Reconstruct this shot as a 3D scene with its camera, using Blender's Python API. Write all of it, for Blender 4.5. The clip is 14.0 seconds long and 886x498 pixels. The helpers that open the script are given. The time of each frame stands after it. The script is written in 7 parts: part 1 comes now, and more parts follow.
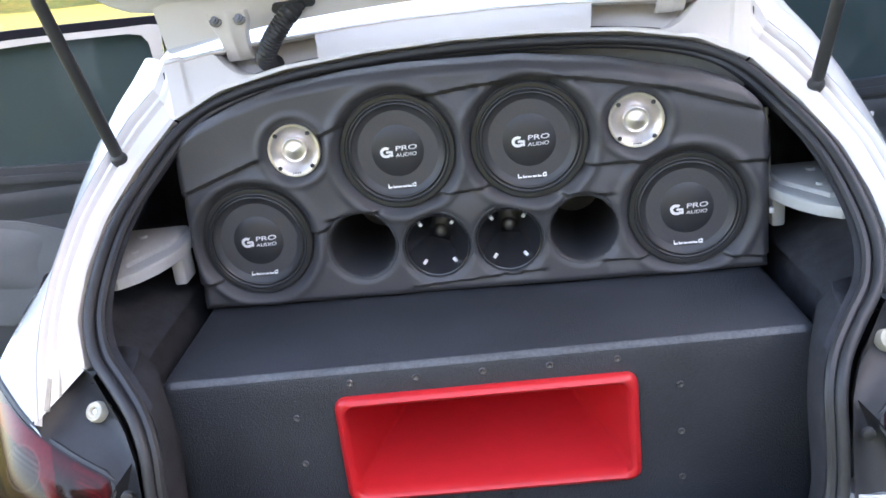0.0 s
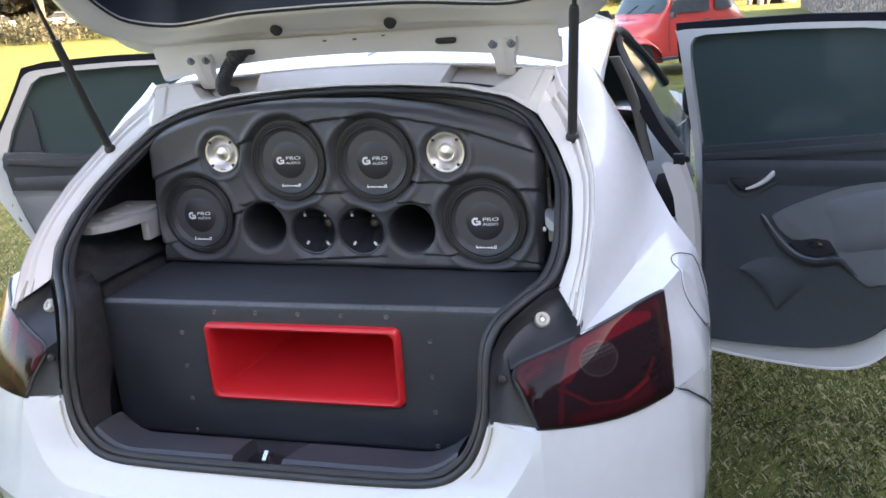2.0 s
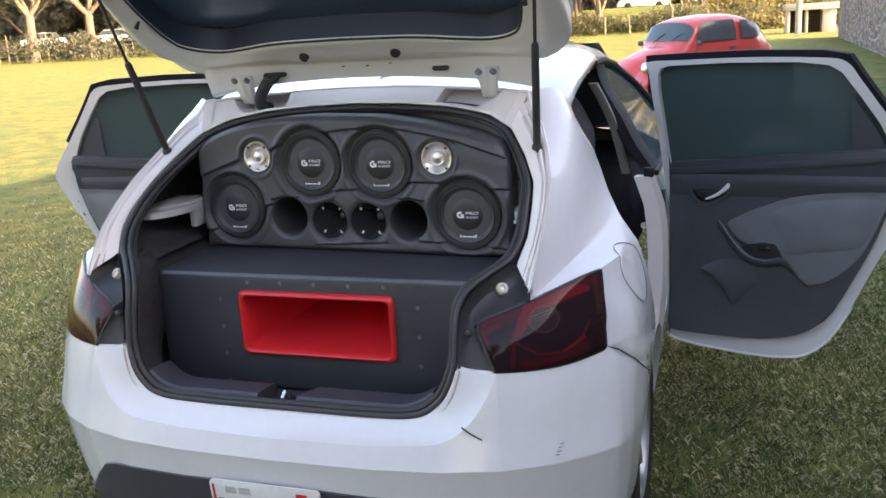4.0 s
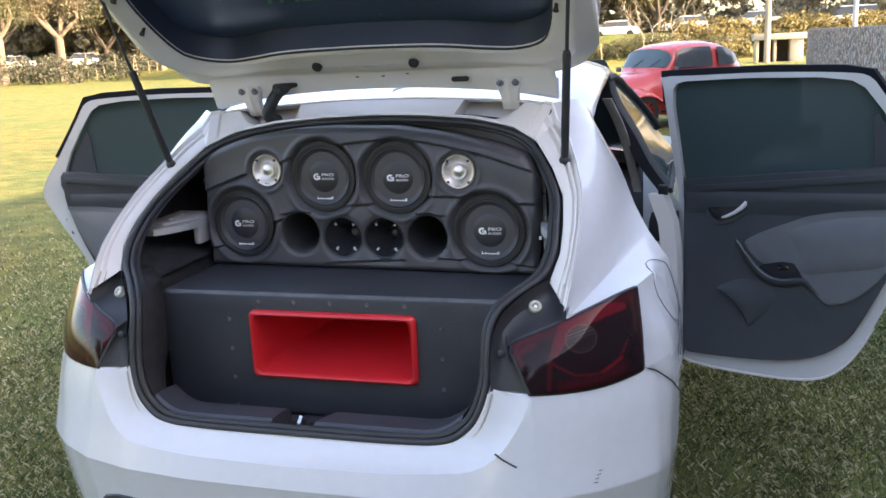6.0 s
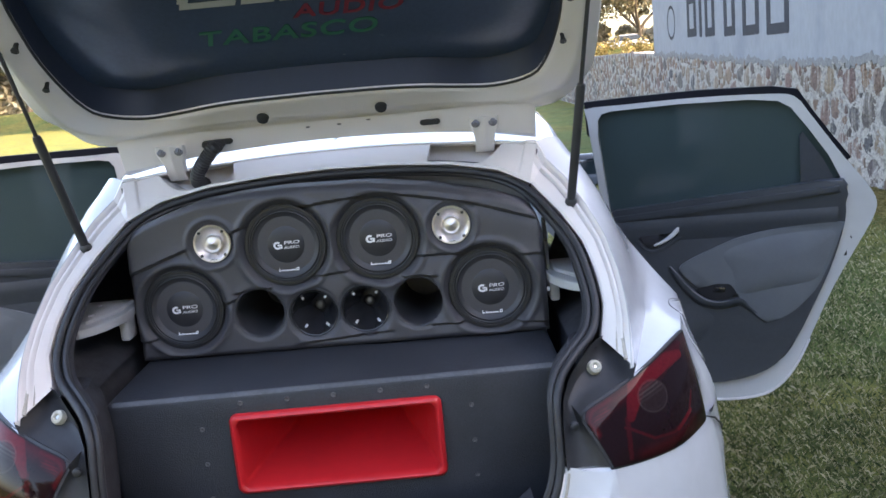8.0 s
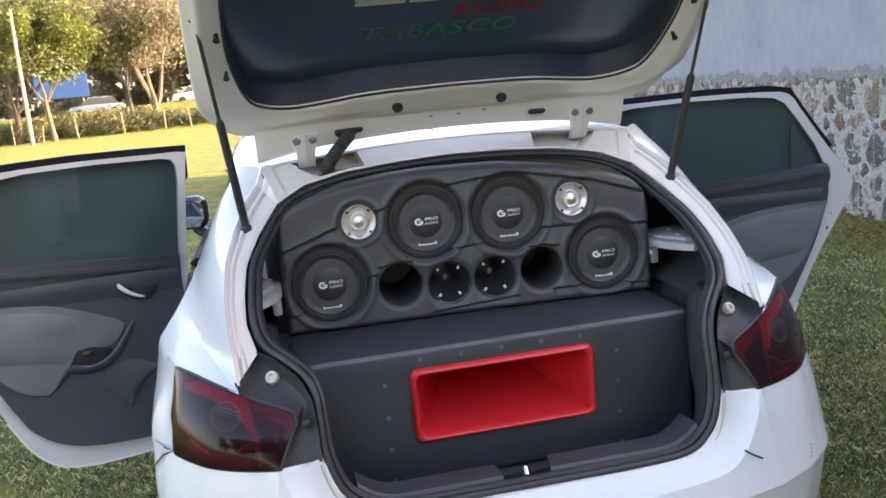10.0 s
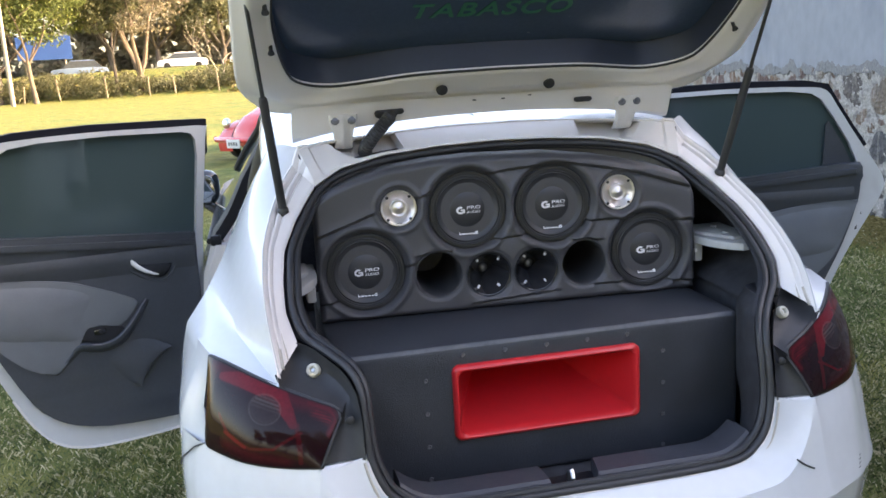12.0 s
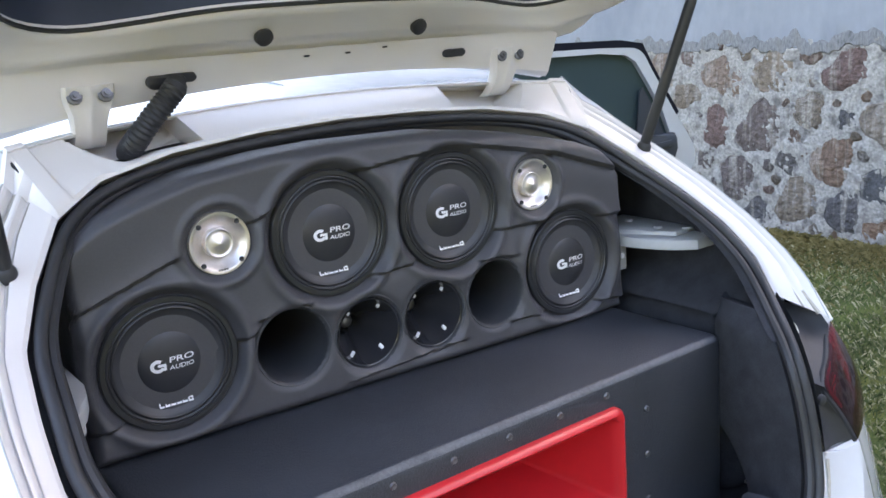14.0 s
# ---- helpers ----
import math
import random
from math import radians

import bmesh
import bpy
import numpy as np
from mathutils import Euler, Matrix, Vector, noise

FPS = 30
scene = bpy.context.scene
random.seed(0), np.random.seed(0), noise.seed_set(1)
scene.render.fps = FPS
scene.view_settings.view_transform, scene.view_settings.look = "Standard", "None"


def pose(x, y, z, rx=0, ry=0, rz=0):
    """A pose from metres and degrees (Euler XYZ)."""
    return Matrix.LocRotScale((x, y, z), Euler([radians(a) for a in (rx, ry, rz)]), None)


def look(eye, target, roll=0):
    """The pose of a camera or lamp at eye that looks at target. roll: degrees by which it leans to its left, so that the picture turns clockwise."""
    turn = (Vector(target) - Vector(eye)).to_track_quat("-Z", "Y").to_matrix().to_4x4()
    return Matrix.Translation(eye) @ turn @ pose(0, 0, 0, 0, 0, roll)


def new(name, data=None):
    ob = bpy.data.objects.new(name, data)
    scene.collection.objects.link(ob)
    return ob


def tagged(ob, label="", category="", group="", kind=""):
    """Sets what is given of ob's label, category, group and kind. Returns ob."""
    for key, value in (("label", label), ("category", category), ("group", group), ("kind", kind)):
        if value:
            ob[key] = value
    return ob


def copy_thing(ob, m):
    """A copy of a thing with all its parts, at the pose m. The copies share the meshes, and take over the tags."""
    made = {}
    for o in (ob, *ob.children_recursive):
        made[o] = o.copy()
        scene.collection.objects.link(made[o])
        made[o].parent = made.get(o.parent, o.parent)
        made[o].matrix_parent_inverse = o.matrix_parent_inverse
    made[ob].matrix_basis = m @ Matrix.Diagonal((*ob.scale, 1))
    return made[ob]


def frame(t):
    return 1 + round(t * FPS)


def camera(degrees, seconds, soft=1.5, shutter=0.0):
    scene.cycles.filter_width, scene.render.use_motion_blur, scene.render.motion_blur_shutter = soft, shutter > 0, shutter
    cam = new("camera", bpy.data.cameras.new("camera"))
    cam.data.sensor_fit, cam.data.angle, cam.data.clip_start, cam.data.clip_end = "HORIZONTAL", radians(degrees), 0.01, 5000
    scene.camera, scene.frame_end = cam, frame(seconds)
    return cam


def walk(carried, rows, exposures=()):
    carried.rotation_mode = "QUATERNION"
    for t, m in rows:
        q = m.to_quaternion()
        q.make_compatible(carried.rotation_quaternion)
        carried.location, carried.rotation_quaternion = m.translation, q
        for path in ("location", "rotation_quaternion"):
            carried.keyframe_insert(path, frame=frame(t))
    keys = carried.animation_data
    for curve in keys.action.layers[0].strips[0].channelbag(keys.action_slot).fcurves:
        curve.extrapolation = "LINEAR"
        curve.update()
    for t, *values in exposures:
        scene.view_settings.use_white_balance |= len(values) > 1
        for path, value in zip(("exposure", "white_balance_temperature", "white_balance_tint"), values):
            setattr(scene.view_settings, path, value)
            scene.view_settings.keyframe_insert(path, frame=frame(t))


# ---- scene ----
# the camera and its way round the back of the car
cam = camera(53.7, 14.0, soft=1.6)
PATH = [
    (0, (0.032, -0.885, 1.52), (-0.079, 1.0, 0.862), -6.8),
    (0.5, (0.209, -1.059, 1.519), (-0.1, 0.833, 0.95), -5.4),
    (1, (0.377, -1.199, 1.557), (0.042, 0.686, 0.977), -1.7),
    (1.5, (0.607, -1.266, 1.557), (0.199, 0.618, 1.023), -3.1),
    (2, (0.823, -1.34, 1.541), (0.288, 0.508, 0.993), -4.1),
    (2.5, (0.898, -1.535, 1.558), (0.314, 0.316, 1.075), -4.5),
    (3, (0.93, -1.703, 1.559), (0.352, 0.144, 1.057), -3.8),
    (3.2, (0.954, -1.722, 1.572), (0.387, 0.127, 1.065), -3.5),
    (5.3, (1.184, -1.777, 1.519), (0.486, 0.042, 1.067), -2.5),
    (5.5, (1.108, -1.753, 1.509), (0.461, 0.087, 1.065), -2.0),
    (6, (0.908, -1.702, 1.526), (0.358, 0.169, 1.084), -2.7),
    (6.5, (0.774, -1.582, 1.521), (0.286, 0.312, 1.101), -4.2),
    (7, (0.637, -1.445, 1.557), (0.268, 0.494, 1.238), -8.6),
    (7.2, (0.561, -1.422, 1.551), (0.274, 0.528, 1.211), -7.8),
    (9.3, (-0.128, -1.724, 1.585), (0.162, 0.209, 1.163), -5.5),
    (9.5, (-0.202, -1.731, 1.58), (0.141, 0.197, 1.172), -4.9),
    (10, (-0.497, -1.709, 1.551), (-0.141, 0.224, 1.179), -5.5),
    (10.5, (-0.62, -1.696, 1.559), (-0.278, 0.235, 1.169), -5.0),
    (11, (-0.656, -1.692, 1.567), (-0.281, 0.233, 1.173), -3.9),
    (11.5, (-0.662, -1.669, 1.573), (-0.277, 0.252, 1.173), -3.4),
    (12, (-0.632, -1.584, 1.575), (-0.238, 0.33, 1.151), -3.2),
    (12.5, (-0.571, -1.354, 1.561), (-0.087, 0.533, 1.108), -2.9),
    (13, (-0.601, -1.108, 1.532), (-0.017, 0.745, 1.058), -3.3),
    (13.5, (-0.734, -0.813, 1.506), (0.268, 0.85, 1.029), -4.3),
    (14, (-0.753, -0.603, 1.474), (0.377, 0.98, 1.006), -4.5),
]
LIGHT = [(t, stops + 0.38, warm, 20) for t, stops, warm in ((0.0, 3.22, 7600), (0.6, 3.12, 7600), (1.5, 2.88, 7600), (2.2, 2.62, 7600), (3.0, 2.48, 7900), (5.5, 2.36, 7600), (7.0, 2.52, 6950), (9.5, 2.55, 7850), (11.0, 2.45, 7850), (12.0, 2.48, 7600), (13.0, 2.65, 7600), (14.0, 2.88, 7600))]
walk(cam, [(t, look(eye, target, roll)) for t, eye, target, roll in PATH], LIGHT)

# ---- light: low sun behind the tall wall, clear sky ----
SUN_WAY = Vector((1.0, -0.16, 0.385)).normalized()          # towards the sun
sun_elevation = math.asin(SUN_WAY.z)
sun_azimuth = math.atan2(SUN_WAY.x, SUN_WAY.y)
world = bpy.data.worlds.new("sky")
scene.world = world
world.use_nodes = True
wn = world.node_tree.nodes
sky = wn.new("ShaderNodeTexSky")
sky.sky_type = 'NISHITA'
sky.sun_disc = False
sky.sun_elevation = sun_elevation
sky.sun_rotation = sun_azimuth
sky.air_density, sky.dust_density, sky.ozone_density = 1.0, 2.5, 1.0
wn["Background"].inputs["Strength"].default_value = 0.15
world.node_tree.links.new(sky.outputs[0], wn["Background"].inputs["Color"])
sun_data = bpy.data.lights.new("sun", 'SUN')
sun_data.energy = 2.9
sun_data.angle = radians(0.6)
sun_data.color = (1.0, 0.88, 0.66)
sun = new("sun", sun_data)
sun.matrix_world = look(SUN_WAY * 60, (0, 0, 0))

# ---- materials ----
def mat(name, base, rough=0.5, metal=0.0, var=0.12, scale=6.0, fine=90.0, bump=0.0, bump_scale=300.0, coat=0.0,
        spec=0.5, second=None, second_at=0.6, rough_var=0.1, rnd=0.0, island=0.0, stretch=(1, 1, 1)):
    """A surface: base colour with coarse and fine variation, an optional second colour in patches, grain and relief."""
    m = bpy.data.materials.new(name)
    m.use_nodes = True
    nt = m.node_tree
    n, l = nt.nodes, nt.links
    b = n["Principled BSDF"]
    co = n.new("ShaderNodeTexCoord")
    mp = n.new("ShaderNodeMapping")
    mp.inputs["Scale"].default_value = stretch
    l.new(co.outputs["Object"], mp.inputs["Vector"])
    a = n.new("ShaderNodeTexNoise")
    a.inputs["Scale"].default_value, a.inputs["Detail"].default_value = scale, 4
    f = n.new("ShaderNodeTexNoise")
    f.inputs["Scale"].default_value, f.inputs["Detail"].default_value = fine, 3
    l.new(mp.outputs[0], a.inputs["Vector"])
    l.new(mp.outputs[0], f.inputs["Vector"])
    add = n.new("ShaderNodeMath")
    add.operation = 'ADD'
    l.new(a.outputs["Fac"], add.inputs[0])
    l.new(f.outputs["Fac"], add.inputs[1])
    rng = n.new("ShaderNodeMapRange")
    rng.inputs["From Min"].default_value, rng.inputs["From Max"].default_value = 0.6, 1.4
    rng.inputs["To Min"].default_value, rng.inputs["To Max"].default_value = 1 - var, 1 + var
    l.new(add.outputs[0], rng.inputs["Value"])
    value = rng.outputs[0]
    if rnd or island:
        src = n.new("ShaderNodeObjectInfo").outputs["Random"] if rnd else n.new("ShaderNodeNewGeometry").outputs["Random Per Island"]
        r2 = n.new("ShaderNodeMapRange")
        amount = rnd or island
        r2.inputs["To Min"].default_value, r2.inputs["To Max"].default_value = 1 - amount, 1 + amount
        l.new(src, r2.inputs["Value"])
        mu = n.new("ShaderNodeMath")
        mu.operation = 'MULTIPLY'
        l.new(value, mu.inputs[0])
        l.new(r2.outputs[0], mu.inputs[1])
        value = mu.outputs[0]
    rgb = n.new("ShaderNodeRGB")
    rgb.outputs[0].default_value = (*base, 1)
    colour = rgb.outputs[0]
    if second:
        mx = n.new("ShaderNodeMix")
        mx.data_type = 'RGBA'
        mx.inputs["A"].default_value, mx.inputs["B"].default_value = (*base, 1), (*second, 1)
        r3 = n.new("ShaderNodeMapRange")
        r3.inputs["From Min"].default_value, r3.inputs["From Max"].default_value = second_at - 0.12, second_at + 0.12
        l.new(a.outputs["Fac"], r3.inputs["Value"])
        l.new(r3.outputs[0], mx.inputs["Factor"])
        colour = mx.outputs["Result"]
    hsv = n.new("ShaderNodeHueSaturation")
    l.new(colour, hsv.inputs["Color"])
    l.new(value, hsv.inputs["Value"])
    l.new(hsv.outputs[0], b.inputs["Base Color"])
    rr = n.new("ShaderNodeMapRange")
    rr.inputs["To Min"].default_value, rr.inputs["To Max"].default_value = max(0.02, rough - rough_var), min(1, rough + rough_var)
    l.new(f.outputs["Fac"], rr.inputs["Value"])
    l.new(rr.outputs[0], b.inputs["Roughness"])
    b.inputs["Metallic"].default_value = metal
    b.inputs["Specular IOR Level"].default_value = spec
    b.inputs["Coat Weight"].default_value = coat
    b.inputs["Coat Roughness"].default_value = 0.04
    if bump:
        g = n.new("ShaderNodeTexNoise")
        g.inputs["Scale"].default_value, g.inputs["Detail"].default_value = bump_scale, 2
        l.new(mp.outputs[0], g.inputs["Vector"])
        bp = n.new("ShaderNodeBump")
        bp.inputs["Strength"].default_value, bp.inputs["Distance"].default_value = bump, 0.002
        l.new(g.outputs["Fac"], bp.inputs["Height"])
        l.new(bp.outputs[0], b.inputs["Normal"])
    return m


def glass_mat(name, tint, rough=0.02, alpha=0.0):
    """Dark tinted sheet glass: a clear coat over a dark see-through body."""
    m = bpy.data.materials.new(name)
    m.use_nodes = True
    b = m.node_tree.nodes["Principled BSDF"]
    b.inputs["Base Color"].default_value = (*tint, 1)
    b.inputs["Roughness"].default_value = rough
    b.inputs["Transmission Weight"].default_value = alpha
    b.inputs["IOR"].default_value = 1.45
    return m


M_PAINT = mat("white_paint", (0.61, 0.62, 0.64), 0.20, var=0.03, scale=3, fine=40, coat=0.6, rough_var=0.05)
M_INNER = mat("inner_white_paint", (0.75, 0.715, 0.70), 0.36, var=0.006, scale=4, fine=60, coat=0.15, rough_var=0.03)
M_RUBBER = mat("black_rubber", (0.030, 0.031, 0.035), 0.50, var=0.2, scale=20, bump=0.1)
M_TRIM = mat("black_plastic", (0.042, 0.045, 0.056), 0.5, var=0.12, scale=10, bump=0.25, bump_scale=900)
M_BLACK = mat("matt_black_plastic", (0.014, 0.015, 0.019), 0.6, spec=0.28, var=0.15, scale=10, bump=0.2, bump_scale=800)
M_SATIN = mat("satin_black_frame", (0.008, 0.009, 0.014), 0.7, spec=0.12, var=0.1, scale=10)
M_GLOSS = mat("gloss_black_plastic", (0.016, 0.016, 0.019), 0.12, var=0.1, scale=10, coat=0.5)
M_CARPET = mat("dark_carpet", (0.046, 0.048, 0.056), 0.95, var=0.35, scale=30, fine=500, bump=0.9, bump_scale=700, spec=0.1)
M_LINER = mat("textured_black_coating", (0.036, 0.040, 0.049), 0.44, var=0.3, scale=9, fine=240, bump=0.8, bump_scale=420, rough_var=0.16)
M_VINYL = mat("black_vinyl", (0.062, 0.062, 0.070), 0.42, var=0.15, scale=7, fine=350, bump=0.25, bump_scale=1200, rough_var=0.12)
M_CONE = mat("black_paper_cone", (0.042, 0.043, 0.049), 0.46, var=0.12, scale=20, bump=0.15, bump_scale=800)
M_SURR = mat("black_foam_surround", (0.026, 0.027, 0.031), 0.40, var=0.15, scale=25)
M_HORN = mat("black_horn_plastic", (0.022, 0.023, 0.027), 0.16, var=0.1, scale=15)
M_ALU = mat("turned_aluminium", (0.80, 0.755, 0.745), 0.42, metal=0.95, var=0.10, scale=20, fine=200, rough_var=0.14)
M_STEEL = mat("bright_steel", (0.62, 0.62, 0.60), 0.30, metal=1.0, var=0.1, scale=40)
M_PRINT = mat("white_print", (0.78, 0.78, 0.80), 0.5, var=0.05)
M_RED = mat("red_gel_coat", (0.62, 0.022, 0.028), 0.36, var=0.07, scale=7, fine=40, coat=0.15)
M_GREY = mat("grey_door_cloth", (0.135, 0.148, 0.163), 0.8, var=0.1, scale=12, fine=300, bump=0.3, bump_scale=900)
M_DARKTRIM = mat("dark_door_plastic", (0.052, 0.060, 0.074), 0.46, var=0.12, scale=9, bump=0.3, bump_scale=800)
M_PLASTIC_GREY = mat("pale_grey_plastic", (0.42, 0.43, 0.44), 0.45, var=0.08, scale=15)
M_TINT = glass_mat("tinted_glass", (0.055, 0.086, 0.092), 0.04, 0.05)
M_STEEL_DULL = mat("dull_steel", (0.16, 0.16, 0.17), 0.4, metal=0.8, var=0.2, scale=60)
# bright silver for the horns' painted highlights and the chrome door handles
M_GLINT = mat("silver_glint", (0.72, 0.72, 0.74), 0.4, var=0.05)
M_SEALER = mat("beige_seam_sealer", (0.42, 0.39, 0.34), 0.6, var=0.2, scale=30)
M_WORN_SHEEN = mat("worn_coating_with_sheen", (0.085, 0.092, 0.105), 0.5, var=0.35, scale=14, fine=200, bump=0.5, bump_scale=400)
M_TYRE = mat("tyre_rubber", (0.015, 0.015, 0.016), 0.8, var=0.2, scale=25, bump=0.3)
M_RIM = mat("alloy_rim", (0.45, 0.45, 0.46), 0.35, metal=0.9, var=0.08, scale=12)

# ---- building tools ----
def thing(name, label, category, at=(0, 0, 0), group="", kind=""):
    """A top-level thing: an empty at its base, whose parts are built in world coordinates."""
    ob = new(name)
    ob.location = at
    ob.empty_display_size = 0.1
    return tagged(ob, label, category, group, kind)


def link_mesh(name, bm, material, smooth=True, angle=40):
    bmesh.ops.recalc_face_normals(bm, faces=bm.faces)
    me = bpy.data.meshes.new(name)
    bm.to_mesh(me)
    bm.free()
    for m in material if isinstance(material, (list, tuple)) else [material]:
        me.materials.append(m)
    if smooth:
        me.polygons.foreach_set("use_smooth", [True] * len(me.polygons))
        me.set_sharp_from_angle(angle=radians(angle))
    return new(name, me)


def part(name, bm, material, parent, label="", smooth=True, angle=40):
    """One mesh under a thing or under a part."""
    ob = link_mesh(name, bm, material, smooth, angle)
    ob.parent = parent
    if parent.data is None:
        ob.matrix_parent_inverse = Matrix.Translation(-parent.location)
    return tagged(ob, label)


def solid(name, bm, material, label, category, group="", kind="", smooth=True, angle=40):
    """A top-level thing that is one mesh."""
    return tagged(link_mesh(name, bm, material, smooth, angle), label, category, group, kind)


def box(bm, lo, hi, bevel=0.0, seg=2, m=None):
    """A box from corner to corner, with rounded edges."""
    r = bmesh.ops.create_cube(bm, size=1)
    c = [(a + b) / 2 for a, b in zip(lo, hi)]
    s = [b - a for a, b in zip(lo, hi)]
    for v in r["verts"]:
        v.co = Vector((c[0] + v.co.x * s[0], c[1] + v.co.y * s[1], c[2] + v.co.z * s[2]))
    verts = r["verts"]
    if bevel:
        es = list({e for v in verts for e in v.link_edges})
        out = bmesh.ops.bevel(bm, geom=es, offset=bevel, segments=seg, affect='EDGES', profile=0.5)
        verts = list(set(out["verts"]) | {v for v in verts if v.is_valid})
    if m is not None:
        for v in {v for v in verts if v.is_valid}:
            v.co = m @ v.co
    return bm


def loft(bm, rows, close_u=False, close_v=False, cap=False):
    """Quads between rows of points. close_u joins each row's ends, close_v the last row to the first."""
    vs = [[bm.verts.new(p) for p in row] for row in rows]
    n = len(vs[0])
    for a in range(len(vs) if close_v else len(vs) - 1):
        r, q = vs[a], vs[(a + 1) % len(vs)]
        for b in range(n if close_u else n - 1):
            c = (b + 1) % n
            quad = [r[b], r[c], q[c], q[b]]
            if len({v.co.to_tuple(6) for v in quad}) > 2:
                bm.faces.new(quad)
    if cap:
        for row in (vs[0], vs[-1]):
            bm.faces.new(row)
    return bm


def lathe(bm, profile, n=48, m=None, cap=True):
    """Turns a profile of (radius, height) round z; m moves it."""
    m = m or Matrix()
    rows = [[m @ Vector((r * math.cos(2 * math.pi * k / n), r * math.sin(2 * math.pi * k / n), h)) for k in range(n)] for r, h in profile]
    loft(bm, rows, close_u=True)
    bmesh.ops.remove_doubles(bm, verts=bm.verts, dist=1e-6)
    return bm


def spline(pts, n=8, closed=False):
    """A smooth line through points (Catmull-Rom)."""
    p = [Vector(q) for q in pts]
    out = []
    k = len(p)
    for i in range(k if closed else k - 1):
        a, b, c, d = (p[(i + j) % k] if closed else p[min(max(i + j, 0), k - 1)] for j in (-1, 0, 1, 2))
        for s in range(n):
            t = s / n
            out.append(0.5 * ((2 * b) + (c - a) * t + (2 * a - 5 * b + 4 * c - d) * t * t + (3 * b - a - 3 * c + d) * t ** 3))
    if not closed:
        out.append(p[-1])
    return out


def tube(bm, pts, r, n=10, closed=False, radii=None, up=(0, 0, 1)):
    """A round bar along a line."""
    pts = [Vector(q) for q in pts]
    rows = []
    k = len(pts)
    last = None
    for i, q in enumerate(pts):
        a = pts[(i - 1) % k] if closed or i else q
        b = pts[(i + 1) % k] if closed or i < k - 1 else q
        t = (b - a).normalized()
        if last is None:
            u = Vector(up)
            if abs(u.dot(t)) > 0.95:
                u = Vector((1, 0, 0))
            u = (u - t * u.dot(t)).normalized()
        else:
            u = (last - t * last.dot(t)).normalized()
        last = u
        w = t.cross(u)
        rad = radii[i] if radii else r
        rows.append([q + rad * (math.cos(2 * math.pi * j / n) * u + math.sin(2 * math.pi * j / n) * w) for j in range(n)])
    loft(bm, rows, close_u=True, close_v=closed, cap=not closed)
    return bm


def plate(bm, outline, depth, place, bevel=0.0, seg=2, cuts=()):
    """A flat plate with the given 2D outline; place(a, b, d) sets it into the world, d from 0 (back) to depth (front)."""
    lo = [bm.verts.new((a, b, 0)) for a, b in outline]
    hi = [bm.verts.new((a, b, depth)) for a, b in outline]
    k = len(lo)
    top = bm.faces.new(hi)
    bm.faces.new(lo[::-1])
    for i in range(k):
        bm.faces.new([lo[i], lo[(i + 1) % k], hi[(i + 1) % k], hi[i]])
    new_verts = set(lo + hi)
    if bevel:
        r = bmesh.ops.bevel(bm, geom=list(top.edges), offset=bevel, segments=seg, affect='EDGES', profile=0.5)
        new_verts = {v for v in new_verts if v.is_valid} | set(r["verts"])
    for b in cuts:
        geom = list(new_verts) + list({e for v in new_verts for e in v.link_edges}) + list({f for v in new_verts for f in v.link_faces})
        r = bmesh.ops.bisect_plane(bm, geom=geom, plane_co=(0, b, 0), plane_no=(0, 1, 0))
        new_verts |= {g for g in r["geom_cut"] if isinstance(g, bmesh.types.BMVert)}
    for v in new_verts:
        v.co = Vector(place(v.co.x, v.co.y, v.co.z))
    return bm


def round_rect(x0, y0, x1, y1, r, n=5):
    out = []
    for cx, cy, a in ((x1 - r, y1 - r, 0), (x0 + r, y1 - r, 90), (x0 + r, y0 + r, 180), (x1 - r, y0 + r, 270)):
        out += [(cx + r * math.cos(radians(a + 90 * i / n)), cy + r * math.sin(radians(a + 90 * i / n))) for i in range(n + 1)]
    return out


def interp(x, xs, ys):
    return float(np.interp(x, xs, ys))


def mirror_x(bm):
    """Adds the other half, mirrored in the car's middle plane."""
    bmesh.ops.mirror(bm, geom=bm.verts[:] + bm.edges[:] + bm.faces[:], axis='X', merge_dist=1e-5)
    return bm


def flip_x(bm):
    for v in bm.verts:
        v.co.x = -v.co.x
    return bm

# ---- ground ----
def hill(x, y):
    """Height of the ground: level lawn, a bank with a road behind it."""
    far = min(max((y - 66 + 0.10 * x) / 9.0, 0), 1)
    up = (2.2 + 0.012 * x) * far * far * (3 - 2 * far)
    left = min(max((-x - 25) / 45, 0), 1) * min(max((y - 30) / 50, 0), 1)
    return up * (1 - 0.6 * left) + 0.45 * left


def build_ground():
    xs = sorted({round(v, 3) for v in [*np.linspace(-6, 8, 29), *np.linspace(-40, 40, 33), *np.linspace(-160, 160, 41), -1500, -700, -350, 350, 700, 1500]})
    ys = sorted({round(v, 3) for v in [*np.linspace(-6, 20, 40), *np.linspace(-40, 60, 26), *np.linspace(58, 90, 33), 110, 150, 220, 400, 800, 1500, -100, -300, -1000]})
    bm = bmesh.new()
    rows = [[(x, y, hill(x, y) if y > 20 else 0.0) for x in xs] for y in ys]
    loft(bm, rows)
    return solid("ground", bm, M_LAWN, "mown green lawn with dry straw patches", "lawn", kind="structure")


